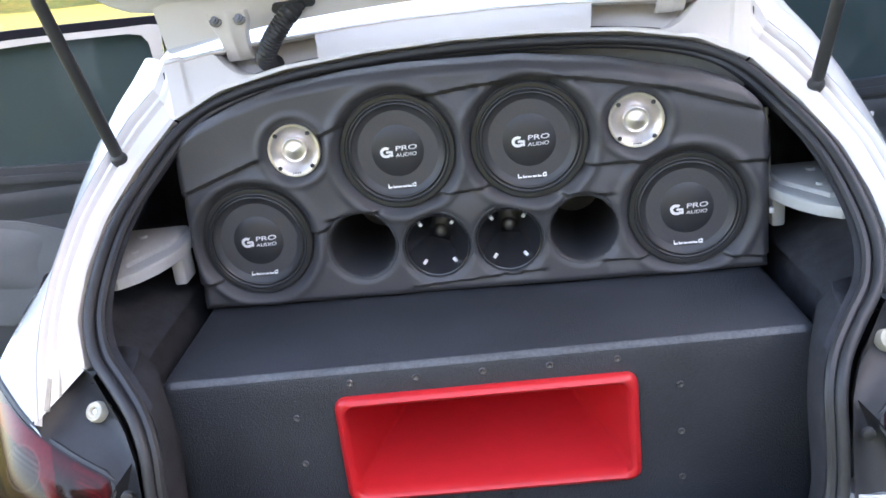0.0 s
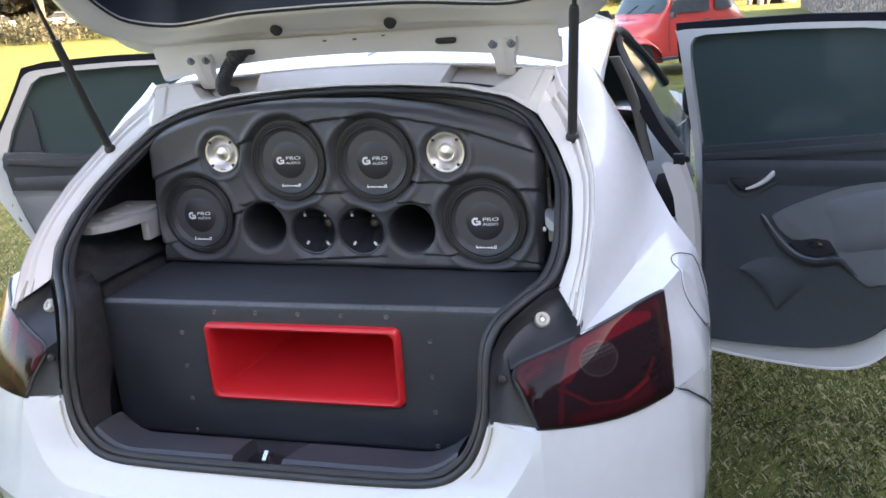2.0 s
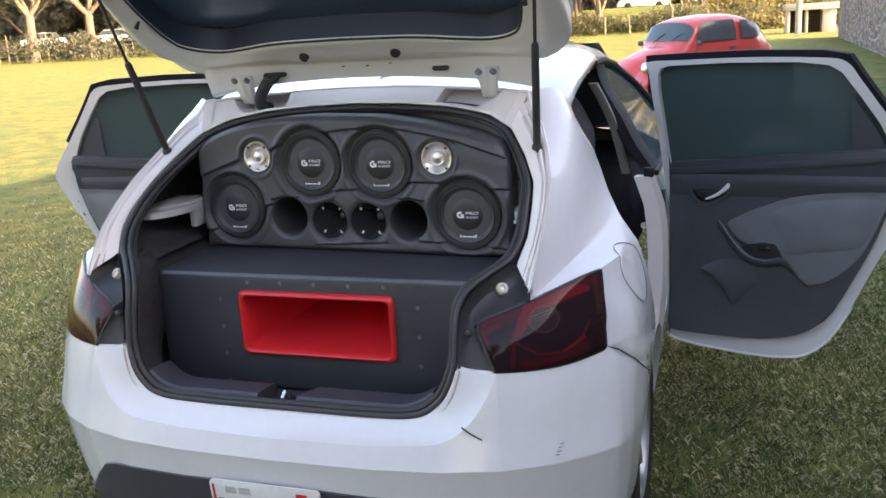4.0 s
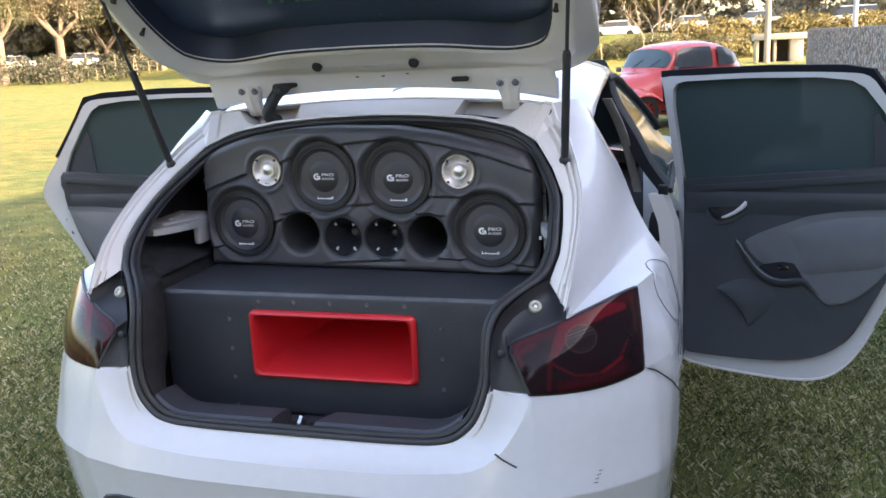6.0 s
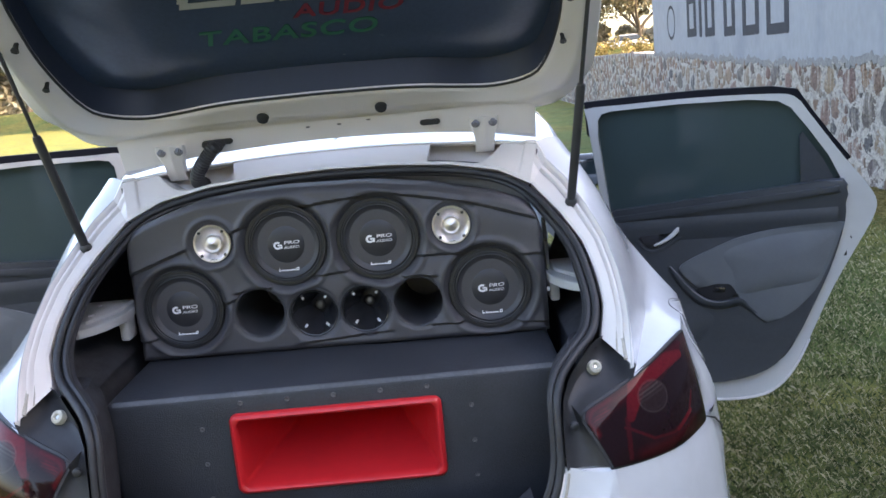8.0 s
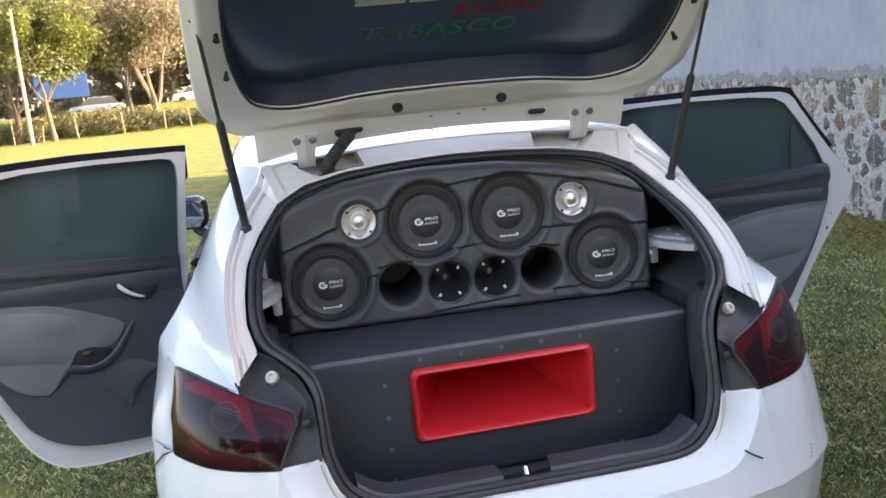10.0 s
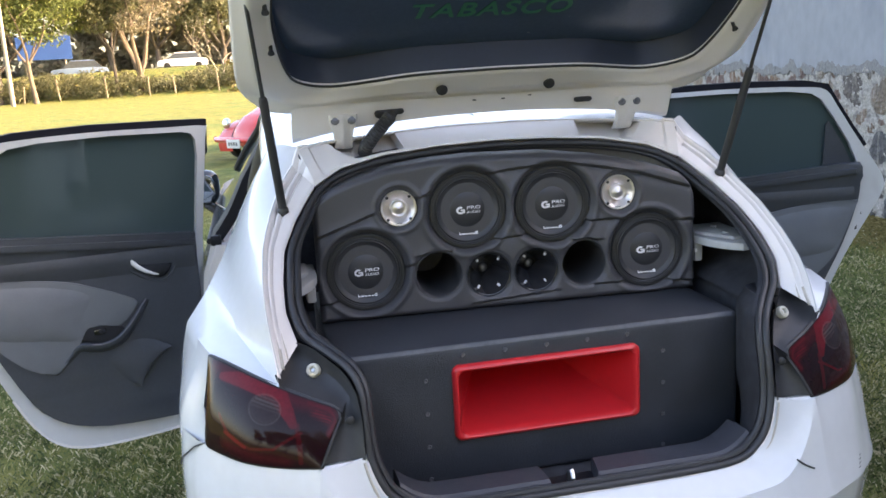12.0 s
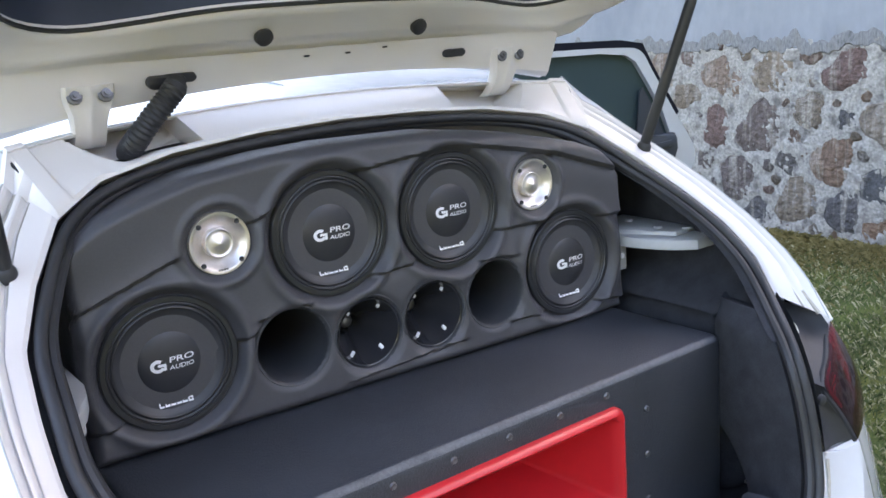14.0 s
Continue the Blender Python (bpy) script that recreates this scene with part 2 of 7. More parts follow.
def lawn_material():
    m = bpy.data.materials.new("lawn")
    m.use_nodes = True
    nt = m.node_tree
    n, l = nt.nodes, nt.links
    b = n["Principled BSDF"]
    co = n.new("ShaderNodeTexCoord")
    patch = n.new("ShaderNodeTexNoise")
    patch.inputs["Scale"].default_value, patch.inputs["Detail"].default_value, patch.inputs["Roughness"].default_value = 2.6, 8, 0.75
    blade = n.new("ShaderNodeTexNoise")
    blade.inputs["Scale"].default_value, blade.inputs["Detail"].default_value = 110, 6
    broad = n.new("ShaderNodeTexNoise")
    broad.inputs["Scale"].default_value, broad.inputs["Detail"].default_value = 0.45, 5
    for t in (patch, blade, broad):
        l.new(co.outputs["Object"], t.inputs["Vector"])
    ramp = n.new("ShaderNodeValToRGB")
    e = ramp.color_ramp.elements
    e[0].position, e[0].color = 0.38, (0.048, 0.060, 0.022, 1)
    e[1].position, e[1].color = 0.63, (0.31, 0.262, 0.085, 1)
    mid = e.new(0.5)
    mid.color = (0.150, 0.158, 0.052, 1)
    mixv = n.new("ShaderNodeMath")
    mixv.operation = 'MULTIPLY_ADD'
    mixv.inputs[1].default_value, mixv.inputs[2].default_value = 0.5, 0.0
    l.new(blade.outputs["Fac"], mixv.inputs[0])
    add = n.new("ShaderNodeMath")
    add.operation = 'MULTIPLY_ADD'
    add.inputs[1].default_value = 0.5
    l.new(patch.outputs["Fac"], add.inputs[0])
    l.new(mixv.outputs[0], add.inputs[2])
    l.new(add.outputs[0], ramp.inputs["Fac"])
    tint = n.new("ShaderNodeMix")
    tint.data_type = 'RGBA'
    tint.blend_type = 'MULTIPLY'
    tint.inputs["Factor"].default_value = 1.0
    r2 = n.new("ShaderNodeValToRGB")
    r2.color_ramp.elements[0].position, r2.color_ramp.elements[0].color = 0.38, (0.82, 1.0, 0.85, 1)
    r2.color_ramp.elements[1].position, r2.color_ramp.elements[1].color = 0.62, (1.22, 1.08, 0.86, 1)
    l.new(broad.outputs["Fac"], r2.inputs["Fac"])
    l.new(ramp.outputs[0], tint.inputs["A"])
    l.new(r2.outputs[0], tint.inputs["B"])
    l.new(tint.outputs["Result"], b.inputs["Base Color"])
    b.inputs["Roughness"].default_value = 0.9
    b.inputs["Specular IOR Level"].default_value = 0.2
    bp = n.new("ShaderNodeBump")
    bp.inputs["Strength"].default_value, bp.inputs["Distance"].default_value = 0.9, 0.02
    l.new(blade.outputs["Fac"], bp.inputs["Height"])
    l.new(bp.outputs[0], b.inputs["Normal"])
    return m


M_LAWN = lawn_material()
build_ground()


# ---- wall along the lawn: field stones below, painted plaster above ----
WALL_SLOPE = 0.035


def wall_x(y):
    return 4.37 + WALL_SLOPE * y


def stone_top(y):
    return interp(y, (-14, 1, 4, 10, 15, 20, 44), (1.25, 1.27, 1.31, 1.31, 1.50, 1.63, 1.72))


M_PLASTER = mat("white_painted_plaster", (0.25, 0.262, 0.292), 0.85, var=0.14, scale=1.3, fine=9, bump=0.35, bump_scale=40, second=(0.185, 0.197, 0.228), second_at=0.58, stretch=(1, 1.4, 0.8))
M_STAIN = mat("stained_plaster", (0.20, 0.198, 0.205), 0.9, var=0.6, scale=14, fine=60, bump=0.6, bump_scale=60, second=(0.14, 0.132, 0.128), second_at=0.56, stretch=(1, 1.6, 0.6))
# the mortar's dark second colour paints the shade in its crevices
M_MORTAR = mat("grey_lime_mortar", (0.36, 0.335, 0.31), 0.95, var=0.55, scale=14, fine=60, bump=1.0, bump_scale=60, second=(0.11, 0.10, 0.095), second_at=0.57)


def build_wall():
    w = thing("wall_east", "tall field-stone wall with white painted plaster above", "wall", (5.0, 8, 0), kind="structure")
    bm = bmesh.new()
    ys = [*np.linspace(-14, -2, 25)] + [*np.linspace(-2, 11, 1000)[1:-1]] + [*np.linspace(11, 44, 120)]

    def rough(y, z):
        return 0.019 - 0.014 * noise.noise((y * 9, z * 9, 1)) - 0.016 * abs(noise.noise((y * 20, z * 20, 5))) - 0.010 * noise.noise((y * 38, z * 38, 8)) - 0.006 * noise.noise((y * 80, z * 80, 3))
    face = [[(wall_x(y) + rough(y, z * stone_top(y)), y, z * stone_top(y)) for z in np.linspace(-0.02, 1, 84)] for y in ys]
    back = [[(wall_x(y) + 0.45, y, z * stone_top(y)) for z in np.linspace(1, -0.02, 2)] for y in ys]
    loft(bm, [a + b for a, b in zip(face, back)], cap=True)
    part("mortar", bm, M_MORTAR, w, "grey lime mortar")
    bm = bmesh.new()
    ys = np.linspace(-14, 17.2, 1500)
    rows = []
    for y in ys:
        lo, hi = stone_top(y) - 0.05 + 0.05 * noise.noise((y * 1.7, 0, 3)) + 0.04 * noise.noise((y * 7, 0, 9)) + 0.03 * noise.noise((y * 19, 0, 2)) + 0.03 * noise.noise((y * 47, 0, 6)), 4.5
        rows.append([(wall_x(y) + dx, y, z) for dx, z in ((0.024, lo), (0.008, lo + 0.02), (0.010, lo + 0.14), (0.010, hi), (0.44, hi), (0.44, lo))])
    loft(bm, rows, close_u=True, cap=True)
    part("plaster", bm, M_PLASTER, w, "white painted plaster")
    # dirty splashed edge where the plaster meets the stones
    bm = bmesh.new()
    rows = []
    for y in ys:
        lo = stone_top(y) - 0.075 + 0.05 * noise.noise((y * 1.7, 0, 3)) + 0.06 * noise.noise((y * 8, 0, 4)) + 0.03 * noise.noise((y * 23, 0, 2))
        hi = lo + 0.10 + 0.06 * noise.noise((y * 5, 0, 11)) + 0.025 * noise.noise((y * 17, 0, 12)) + 0.010 * noise.noise((y * 43, 0, 13))
        rows.append([(wall_x(y) + dx, y, z) for dx, z in ((0.026, lo), (0.006, lo + 0.015), (0.005, (lo + hi) / 2), (0.0075, hi), (0.014, hi))])
    loft(bm, rows)
    part("plaster_edge", bm, M_STAIN, w, "dirt-stained lower edge of the plaster")
    return w


wall = build_wall()
M_LETTER = mat("black_wall_paint", (0.022, 0.024, 0.034), 0.8, var=0.25, scale=6)


def wall_marks():
    """A row of tall painted figures on the plaster, kept as plain bars, with a round badge before them."""
    def put(name, u0, u1, z0, z1):
        bm = bmesh.new()
        plate(bm, round_rect(u0, z0, u1, z1, 0.04), 0.004, lambda a, b, d: (wall_x(17.2 - a) + 0.008 - d, 17.2 - a, b))
        part(name, bm, M_LETTER, wall, "plain black painted bar")
    bm = bmesh.new()
    rows = [[(wall_x(15.6 + r * math.cos(k * math.pi / 24)) + 0.005, 15.6 + r * math.cos(k * math.pi / 24), 2.1 + r * math.sin(k * math.pi / 24)) for k in range(48)] for r in (0.26, 0.32)]
    loft(bm, rows, close_u=True)
    part("badge", bm, M_LETTER, wall, "round black painted ring")
    for u0, u1 in ((2.8, 3.4), (3.6, 3.75), (3.95, 4.5), (5.0, 5.55), (5.9, 6.6), (6.9, 7.7)):
        z0, z1 = 1.78 - 0.03 * (u0 - 2.8), 2.48 - 0.02 * (u0 - 2.8)
        put("painted_bar", u0, u0 + 0.15, z0, z1)
        if u1 - u0 > 0.2:
            put("painted_bar", u1 - 0.15, u1, z0, z1)
            put("painted_bar", u0 + 0.14, u1 - 0.14, z0, z0 + 0.14)
            put("painted_bar", u0 + 0.14, u1 - 0.14, z1 - 0.14, z1)


wall_marks()

# ---- the white hatchback ----
PLAN = ((0, 0.3, 0.5, 0.67, 0.8, 0.9, 0.95, 0.98, 0.995, 1.0), (0, 0.006, 0.025, 0.065, 0.125, 0.20, 0.25, 0.33, 0.45, 0.60))


def half_width(z):
    return interp(z, (0.2, 0.3, 0.4, 0.55, 0.7, 0.78, 0.87, 0.93, 0.965, 1.0, 1.05, 1.1, 1.2, 1.3, 1.34, 1.41),
                  (0.83, 0.855, 0.868, 0.882, 0.884, 0.880, 0.870, 0.857, 0.846, 0.820, 0.778, 0.746, 0.695, 0.632, 0.613, 0.600))


def rear_y(z):
    return interp(z, (0.2, 0.25, 0.33, 0.42, 0.525, 0.545, 0.62, 0.66, 0.70, 0.78, 0.87, 0.95, 1.0),
                  (0.042, 0.026, 0.009, -0.004, -0.018, -0.022, 0.000, 0.009, 0.018, 0.04, 0.07, 0.10, 0.14))


def side_x(y, z):
    """Half width of the car at a place along it and a height."""
    f = interp(y - rear_y(z), PLAN[1], PLAN[0])
    front = interp(y, (3.0, 3.5, 3.8, 3.95, 4.03), (1.0, 0.98, 0.90, 0.76, 0.5))
    # drawn in towards the lamp's outer corner
    a, b = min(1, max(0, (0.43 - y) / 0.15)), min(1, max(0, (z - 0.66) / 0.12))
    return half_width(z) * f * front - 0.013 * a * a * (3 - 2 * a) * b * b * (3 - 2 * b)


SEAL_HALF = [(0, .068, .640), (.25, .070, .640), (.37, .074, .648), (.425, .082, .68), (.452, .09, .722), (.468, .105, .78), (.471, .12, .85),
             (.474, .138, .905), (.492, .168, .945), (.53, .215, .972), (.575, .27, 1.0), (.594, .32, 1.045), (.592, .385, 1.10), (.581, .47, 1.155),
             (.55, .540, 1.205), (.495, .62, 1.269), (.42, .668, 1.305), (.30, .700, 1.327), (.15, .716, 1.338), (0, .720, 1.342)]
GUTTER_HALF = [(.634, .185, .945), (.64, .235, 1.0), (.646, .29, 1.05), (.648, .36, 1.10), (.64, .455, 1.165), (.618, .55, 1.225),
               (.585, .640, 1.287), (.548, .698, 1.328), (.530, .728, 1.371), (.45, .765, 1.379), (.40, .782, 1.382), (.30, .800, 1.387), (.2, .812, 1.392), (.1, .818, 1.395), (0, .820, 1.395)]
car = thing("hatchback_car", "white five-door hatchback with its tailgate and both rear doors open", "car", (0, 2, 0))


def resample(pts, n):
    pts = [Vector(p) for p in pts]
    d = np.cumsum([0] + [(b - a).length for a, b in zip(pts, pts[1:])])
    return [Vector([np.interp(s, d, [p[k] for p in pts]) for k in range(3)]) for s in np.linspace(0, d[-1], n)]


SHUT_LINE = ((.70, .772), (.66, .86), (.63, .95), (.650, 1.03), (.715, 1.09), (.775, 1.145), (.812, 1.20), (.825, 1.25), (.835, 1.287), (.868, 1.312))
RAIL = ((.530, .728, 1.371), (.623, .868, 1.312), (.622, 1.05, 1.364), (.616, 1.29, 1.396), (.606, 1.55, 1.410), (.592, 1.80, 1.407), (.576, 2.07, 1.390), (.560, 2.30, 1.372))
ROOF_MID = ((0.820, 1.1, 1.35, 1.7, 2.05, 2.36), (1.395, 1.432, 1.464, 1.482, 1.478, 1.452))


def roof_z(x, y):
    """Height of the roof: highest in the middle, falling to the rails."""
    mid = interp(y, *ROOF_MID)
    ry = [p[1] for p in RAIL]
    side, rim = interp(y, ry, [p[0] for p in RAIL]), interp(y, ry, [p[2] for p in RAIL])
    return rim + (mid - rim) * math.sqrt(max(0.0, 1 - min(1, abs(x) / side) ** 4))


QUARTER = []
SEAM = ((.28, .32, .36, .41, .46, .52, .60), (.784, .752, .722, .688, .660, .632, .60))


def build_body():
    # rear bumper: from the ground edge up to the tail lights
    bm = bmesh.new()
    edge = resample(SEAL_HALF[:6], 26) + resample([(.473, .112, .772), (.566, .104, .770), (.64, .133, .768), (.72, .181, .771), (.79, .258, .778), (.803, .281, .784)], 16)[1:]
    rows = []
    fold = resample([(0, 0, .594), (.25, 0, .596), (.36, 0, .600), (.43, 0, .606), (.475, 0, .622), (.512, 0, .655), (.540, 0, .70), (.560, 0, .74), (.568, 0, .766)], 26)
    for k, e in enumerate(edge):
        inside = k < 26 or e.x < 0.568
        c = fold[min(k, 25)].copy() if inside else e + Vector((0, -0.004, -0.004))
        fc = c.x / half_width(c.z)
        if inside:
            c.y = rear_y(c.z) + interp(fc, *PLAN) + interp(c.x, (0.0, 0.30, 0.42, 0.54), (0.006, 0.006, 0.004, 0.0))
        col = [e + Vector((0, 0.03, 0.004)), e + Vector((0, 0.006, -0.003))]
        for t in (0.06, 0.2, 0.4, 0.6, 0.8, 0.93):
            v = e.lerp(c, t)
            v.z -= 0.007 * math.sin(math.pi * t) * min(1, (e - c).length / 0.06)
            col.append(v)
        fb = min(0.992, fc * 1.04 + 0.03 * (k / 40) ** 3)
        for z in [*np.linspace(c.z, 0.556, 9), 0.549, 0.545, 0.541, 0.534, *np.linspace(0.52, 0.26, 10)]:
            t = (c.z - z) / (c.z - 0.26)
            f = fc + (fb - fc) * t
            y = rear_y(z) + interp(f, *PLAN)
            y += max(0.0, (z - 0.545) / (c.z - 0.545)) * (c.y - rear_y(c.z) - interp(fc, *PLAN))
            col.append(Vector((f * half_width(z), y, z)))
        rows.append(col)
    last = rows[-1]
    for q in (0.07, 0.15, 0.25, 0.35, 0.45, 0.55, 0.65, 0.75, 0.87, 1.0):
        top_z = interp(last[8].y + q * 0.22, *SEAM)
        row = []
        for v in last:
            z = 0.26 + (v.z - 0.26) * (top_z - 0.26) / (last[8].z - 0.26)
            arch = 0.80 - math.sqrt(max(0.0, 0.345 ** 2 - (z - 0.30) ** 2))
            y = v.y + q * (min(v.y + 0.22, arch) - v.y)
            row.append(Vector((side_x(y, z) + 0.002 * q + (v.x - side_x(v.y, v.z)) * (1 - q) ** 2, y, z)))
        rows.append(row)
    loft(bm, rows)
    mirror_x(bm)
    part("rear_bumper", bm, M_PAINT, car, "white painted rear bumper", angle=25)
    # quarter panels with the rear pillars' outer skin
    bm = bmesh.new()
    edge = [(.800, .275, .776), (.80, .305, .86), (.781, .355, .945), (.777, .356, .957), (.71, .266, .944), (.655, .213, .928), (.634, .192, .921)] + GUTTER_HALF[:9]
    door = [(side_x(y, z), y, z) for y, z in SHUT_LINE]
    a, b = resample(edge[:4], 8) + resample(edge[3:7], 6)[1:] + resample(edge[6:], 22)[1:], None
    n = len(a)
    crease = Vector((side_x(.626, .965), .626, .965))
    b = resample(door[:3] + [crease], 8) + resample([crease] + door[3:], n - 7)[1:]
    rows = []
    for p, q in zip(a, b):
        row = []
        for k in range(13):
            t = k / 12
            v = p.lerp(q, t)
            v.x += 0.032 * math.sin(math.pi * t) * interp(p.z, (0.78, 0.92, 0.96, 1.10, 1.23, 1.371), (0.30, 0.12, 0.10, 0.40, 0.55, 0.45))
            v.z += 0.030 * math.sin(math.pi * t) * interp(p.z, (1.05, 1.15, 1.26, 1.34, 1.371), (0.0, 0.30, 0.85, 1.1, 1.0))
            low = min(1.0, max(0.0, (0.93 - v.z) / 0.13)) * min(1.0, t * 4)
            v.x += (side_x(v.y, v.z) - v.x) * low * low * (3 - 2 * low)
            row.append(v)
        row.append(row[-1] + Vector((-0.03, 0.006, 0)))
        rows.append(row)
    QUARTER.extend(v for row in rows for v in row[:-1])
    for side in (1, -1):
        bm = bmesh.new()
        loft(bm, rows)
        if side < 0:
            flip_x(bm)
        part("rear_quarter_panel", bm, M_PAINT, car, "white painted quarter panel", angle=50)
    # flank below, round the wheel
    for side in (1, -1):
        bm = bmesh.new()
        cy, cz, cr = 0.80, 0.30, 0.345
        rows = []
        for y in np.linspace(0.28, 1.0, 44):
            row = []
            for z in np.linspace(0.22, 0.785, 34):
                p = Vector((0, y - cy, z - cz))
                if abs(p.length - cr) < 0.016:
                    p = p.normalized() * cr
                under = min(1.0, max(0.0, (0.50 - cy - p.y) / 0.08)) * min(1.0, max(0.0, (interp(cy + p.y, *SEAM) - cz - p.z) / 0.012))
                row.append((side_x(cy + p.y, cz + p.z) - 0.001 - 0.016 * under, cy + p.y, cz + p.z))
            rows.append(row)
        loft(bm, rows)
        gone = []
        for f in bm.faces:
            c = f.calc_center_median()
            edge_y = interp(c.z, (0.3, 0.35, 0.46, 0.70, 0.8), (1.02, 1.0, 0.87, 0.75, 0.69))
            if math.hypot(c.y - cy, c.z - cz) < cr - 0.002 or c.y > edge_y:
                gone.append(f)
        bmesh.ops.delete(bm, geom=gone, context='FACES')
        arch = [(cy + cr * math.cos(a), cz + cr * math.sin(a)) for a in np.linspace(radians(-12), radians(192), 40)]
        loft(bm, [[(side_x(y, z) - 0.001, y, z) for y, z in arch], [(side_x(y, z) - 0.05, y, z) for y, z in arch], [(0.5, y, z) for y, z in arch]])
        if side < 0:
            flip_x(bm)
        part("flank", bm, M_PAINT, car, "white painted flank round the wheel arch")
    # pillars and roof header between the seal and the outer skin
    lip = [Vector(p) + Vector((0.004, 0.004, 0.010)) for p in SEAL_HALF[14:]]
    inner = resample([Vector((.585, .268, .985))] + [Vector(p) + Vector((0.010, 0, 0)) for p in SEAL_HALF[11:14]] + lip[:1], 20) + resample(lip[:2], 24)[1:]
    outer = resample(GUTTER_HALF[:6], 20) + resample(GUTTER_HALF[5:8], 24)[1:]
    ridge_at = (0.0, 0.08, 0.40, 0.45, 0.50, 0.56, 0.60, 0.64, 0.69, 0.72, 0.76, 0.81, 0.85, 0.89, 0.95, 1.0)
    ridge_by = (0.0, 0.004, 0.005, 0.005, -0.007, -0.007, 0.006, 0.007, 0.006, -0.009, -0.011, -0.009, 0.004, 0.008, 0.008, 0.004)
    steps = sorted({*ridge_at, *[round(0.015 * k, 3) for k in range(1, 66)]})
    rows = []
    for p, q in zip(inner, outer):
        up = Vector((0.5 if p.z < 1.2 else 0.25, -0.6, 0.62)).normalized()
        row = [p + Vector((0, 0.03, -0.012))]
        for t, h in zip(steps, np.interp(steps, ridge_at, ridge_by)):
            row.append(p + (q - p) * t + up * 0.8 * h * min(1.0, max(0.0, (p.z - 0.985) / 0.05)))
        row.append(q - up * 0.012)
        rows.append(row)
    # the header: a flat face under the roof's edge, with a pocket for each hinge
    seal_x, roof_x = [p.x for p in lip[:0:-1]], [p[0] for p in GUTTER_HALF[:7:-1]]
    head = []
    for u in sorted({*np.linspace(0, 0.53, 72), 0.2600, 0.2635, 0.4455, 0.4490, 0.5000, 0.5050, *np.linspace(0.38, 0.4455, 22)}):
        x = u * 0.4955 / 0.53
        p = Vector((x, interp(x, seal_x, [v.y for v in lip[:0:-1]]), interp(x, seal_x, [v.z for v in lip[:0:-1]])))
        q = Vector((u, interp(u, roof_x, [v[1] for v in GUTTER_HALF[:7:-1]]), interp(u, roof_x, [v[2] for v in GUTTER_HALF[:7:-1]])))
        low = 0.13 + 0.71 * max(0.0, (min(u, 0.4455) - 0.380) / 0.0655) ** 2.4
        inside = 1.0 if 0.262 < u < 0.447 else 0.0
        proud = 0.005 * min(1.0, max(0.0, (u - 0.500) / 0.005))
        up = Vector((0, -0.62, 0.78))
        row = [p + Vector((0, 0.03, -0.012))]
        for t, k in [(low * f, 0.0) for f in (0, 0.08, 0.3, 0.6, 1)] + [(low + 0.035 * f, f * f * (3 - 2 * f)) for f in (0.33, 0.66, 1)] + [(low + 0.035 + (0.875 - low - 0.035) * f, 1.0) for f in (0.25, 0.5, 0.75, 1)] + [(0.882, 0.4), (0.888, 0.0), (0.90, 0.0), (0.93, -0.06), (0.96, 0.02), (1.0, 0.0)]:
            row.append(p + (q - p) * t + up * (proud * min(1, t * 4) + 0.004 * math.sin(math.pi * min(1, t / 0.12)) * (t < 0.12)) + Vector((0, 0.085, -0.012)) * (k if k <= 0.02 else k * inside))
        head.append(row)
    bm = bmesh.new()
    loft(bm, rows)
    loft(bm, head)
    loft(bm, [resample(rows[-1][1:-1], 14), resample(head[-1][1:], 14)])
    mirror_x(bm)
    gutter = part("rear_opening_frame", bm, M_INNER, car, "cream-white painted gutter round the boot opening", angle=35)
    at = lambda row, t: row[1 + min(range(len(steps)), key=lambda i: abs(steps[i] - t))]
    for side in (1, -1):
        for t, r, material, label in ((0.76, 0.0042, M_SEALER, "beige seam sealer in the gutter"), (0.50, 0.0020, M_SEALER, "beige seam sealer in the gutter"), (0.93, 0.0012, M_PLASTIC_GREY, "grey line along the skin's edge")):
            bm = bmesh.new()
            tube(bm, [Vector((side * v.x, v.y, v.z)) for v in (at(row, t) for row in rows)], r, 6)
            part("seam_sealer", bm, material, gutter, label)
        # black taper that paints the shade in the notch at the gutter's end
        bm = bmesh.new()
        tube(bm, [(side * .5325, .728, 1.368), (side * .526, .705, 1.350), (side * .516, .684, 1.330), (side * .511, .676, 1.318)], 0.004, 6, radii=[0.0012, 0.0028, 0.0045, 0.0035])
        part("gap", bm, M_BLACK, gutter, "black taper painting the shade in the notch at the gutter's end")
    # roof
    bm = bmesh.new()
    rail = resample(RAIL[:2], 6) + resample(RAIL[1:], 18)[1:]
    rows = []
    for k, e in enumerate(rail):
        s = k / (len(rail) - 1)
        cy = 0.820 + (2.36 - 0.820) * s ** 1.15
        mid, full = interp(cy, *ROOF_MID), min(1.0, k / 5)
        row = []
        for j in range(-18, 19):
            u = math.copysign(math.sin(abs(j) / 18 * math.pi / 2), j)
            a = abs(u)
            gx = [p[0] for p in GUTTER_HALF[:7:-1]]
            edge_y, edge_z = [interp(a * 0.53, gx, [p[i] for p in GUTTER_HALF[:7:-1]]) for i in (1, 2)]
            wy = (1 - full) * (0.820 - edge_y) / 0.092 + full * a ** 3.6
            wz = (1 - full) * (1.395 - edge_z) / 0.024 + full * (1 - math.sqrt(max(0.0, 1 - a ** 4)))
            row.append((e.x * u, cy + (e.y - cy) * wy, mid + (e.z - mid) * wz))
        rows.append([(row[0][0] * 0.99, row[0][1], row[0][2] - 0.02)] + row + [(row[-1][0] * 0.99, row[-1][1], row[-1][2] - 0.02)])
    loft(bm, rows)
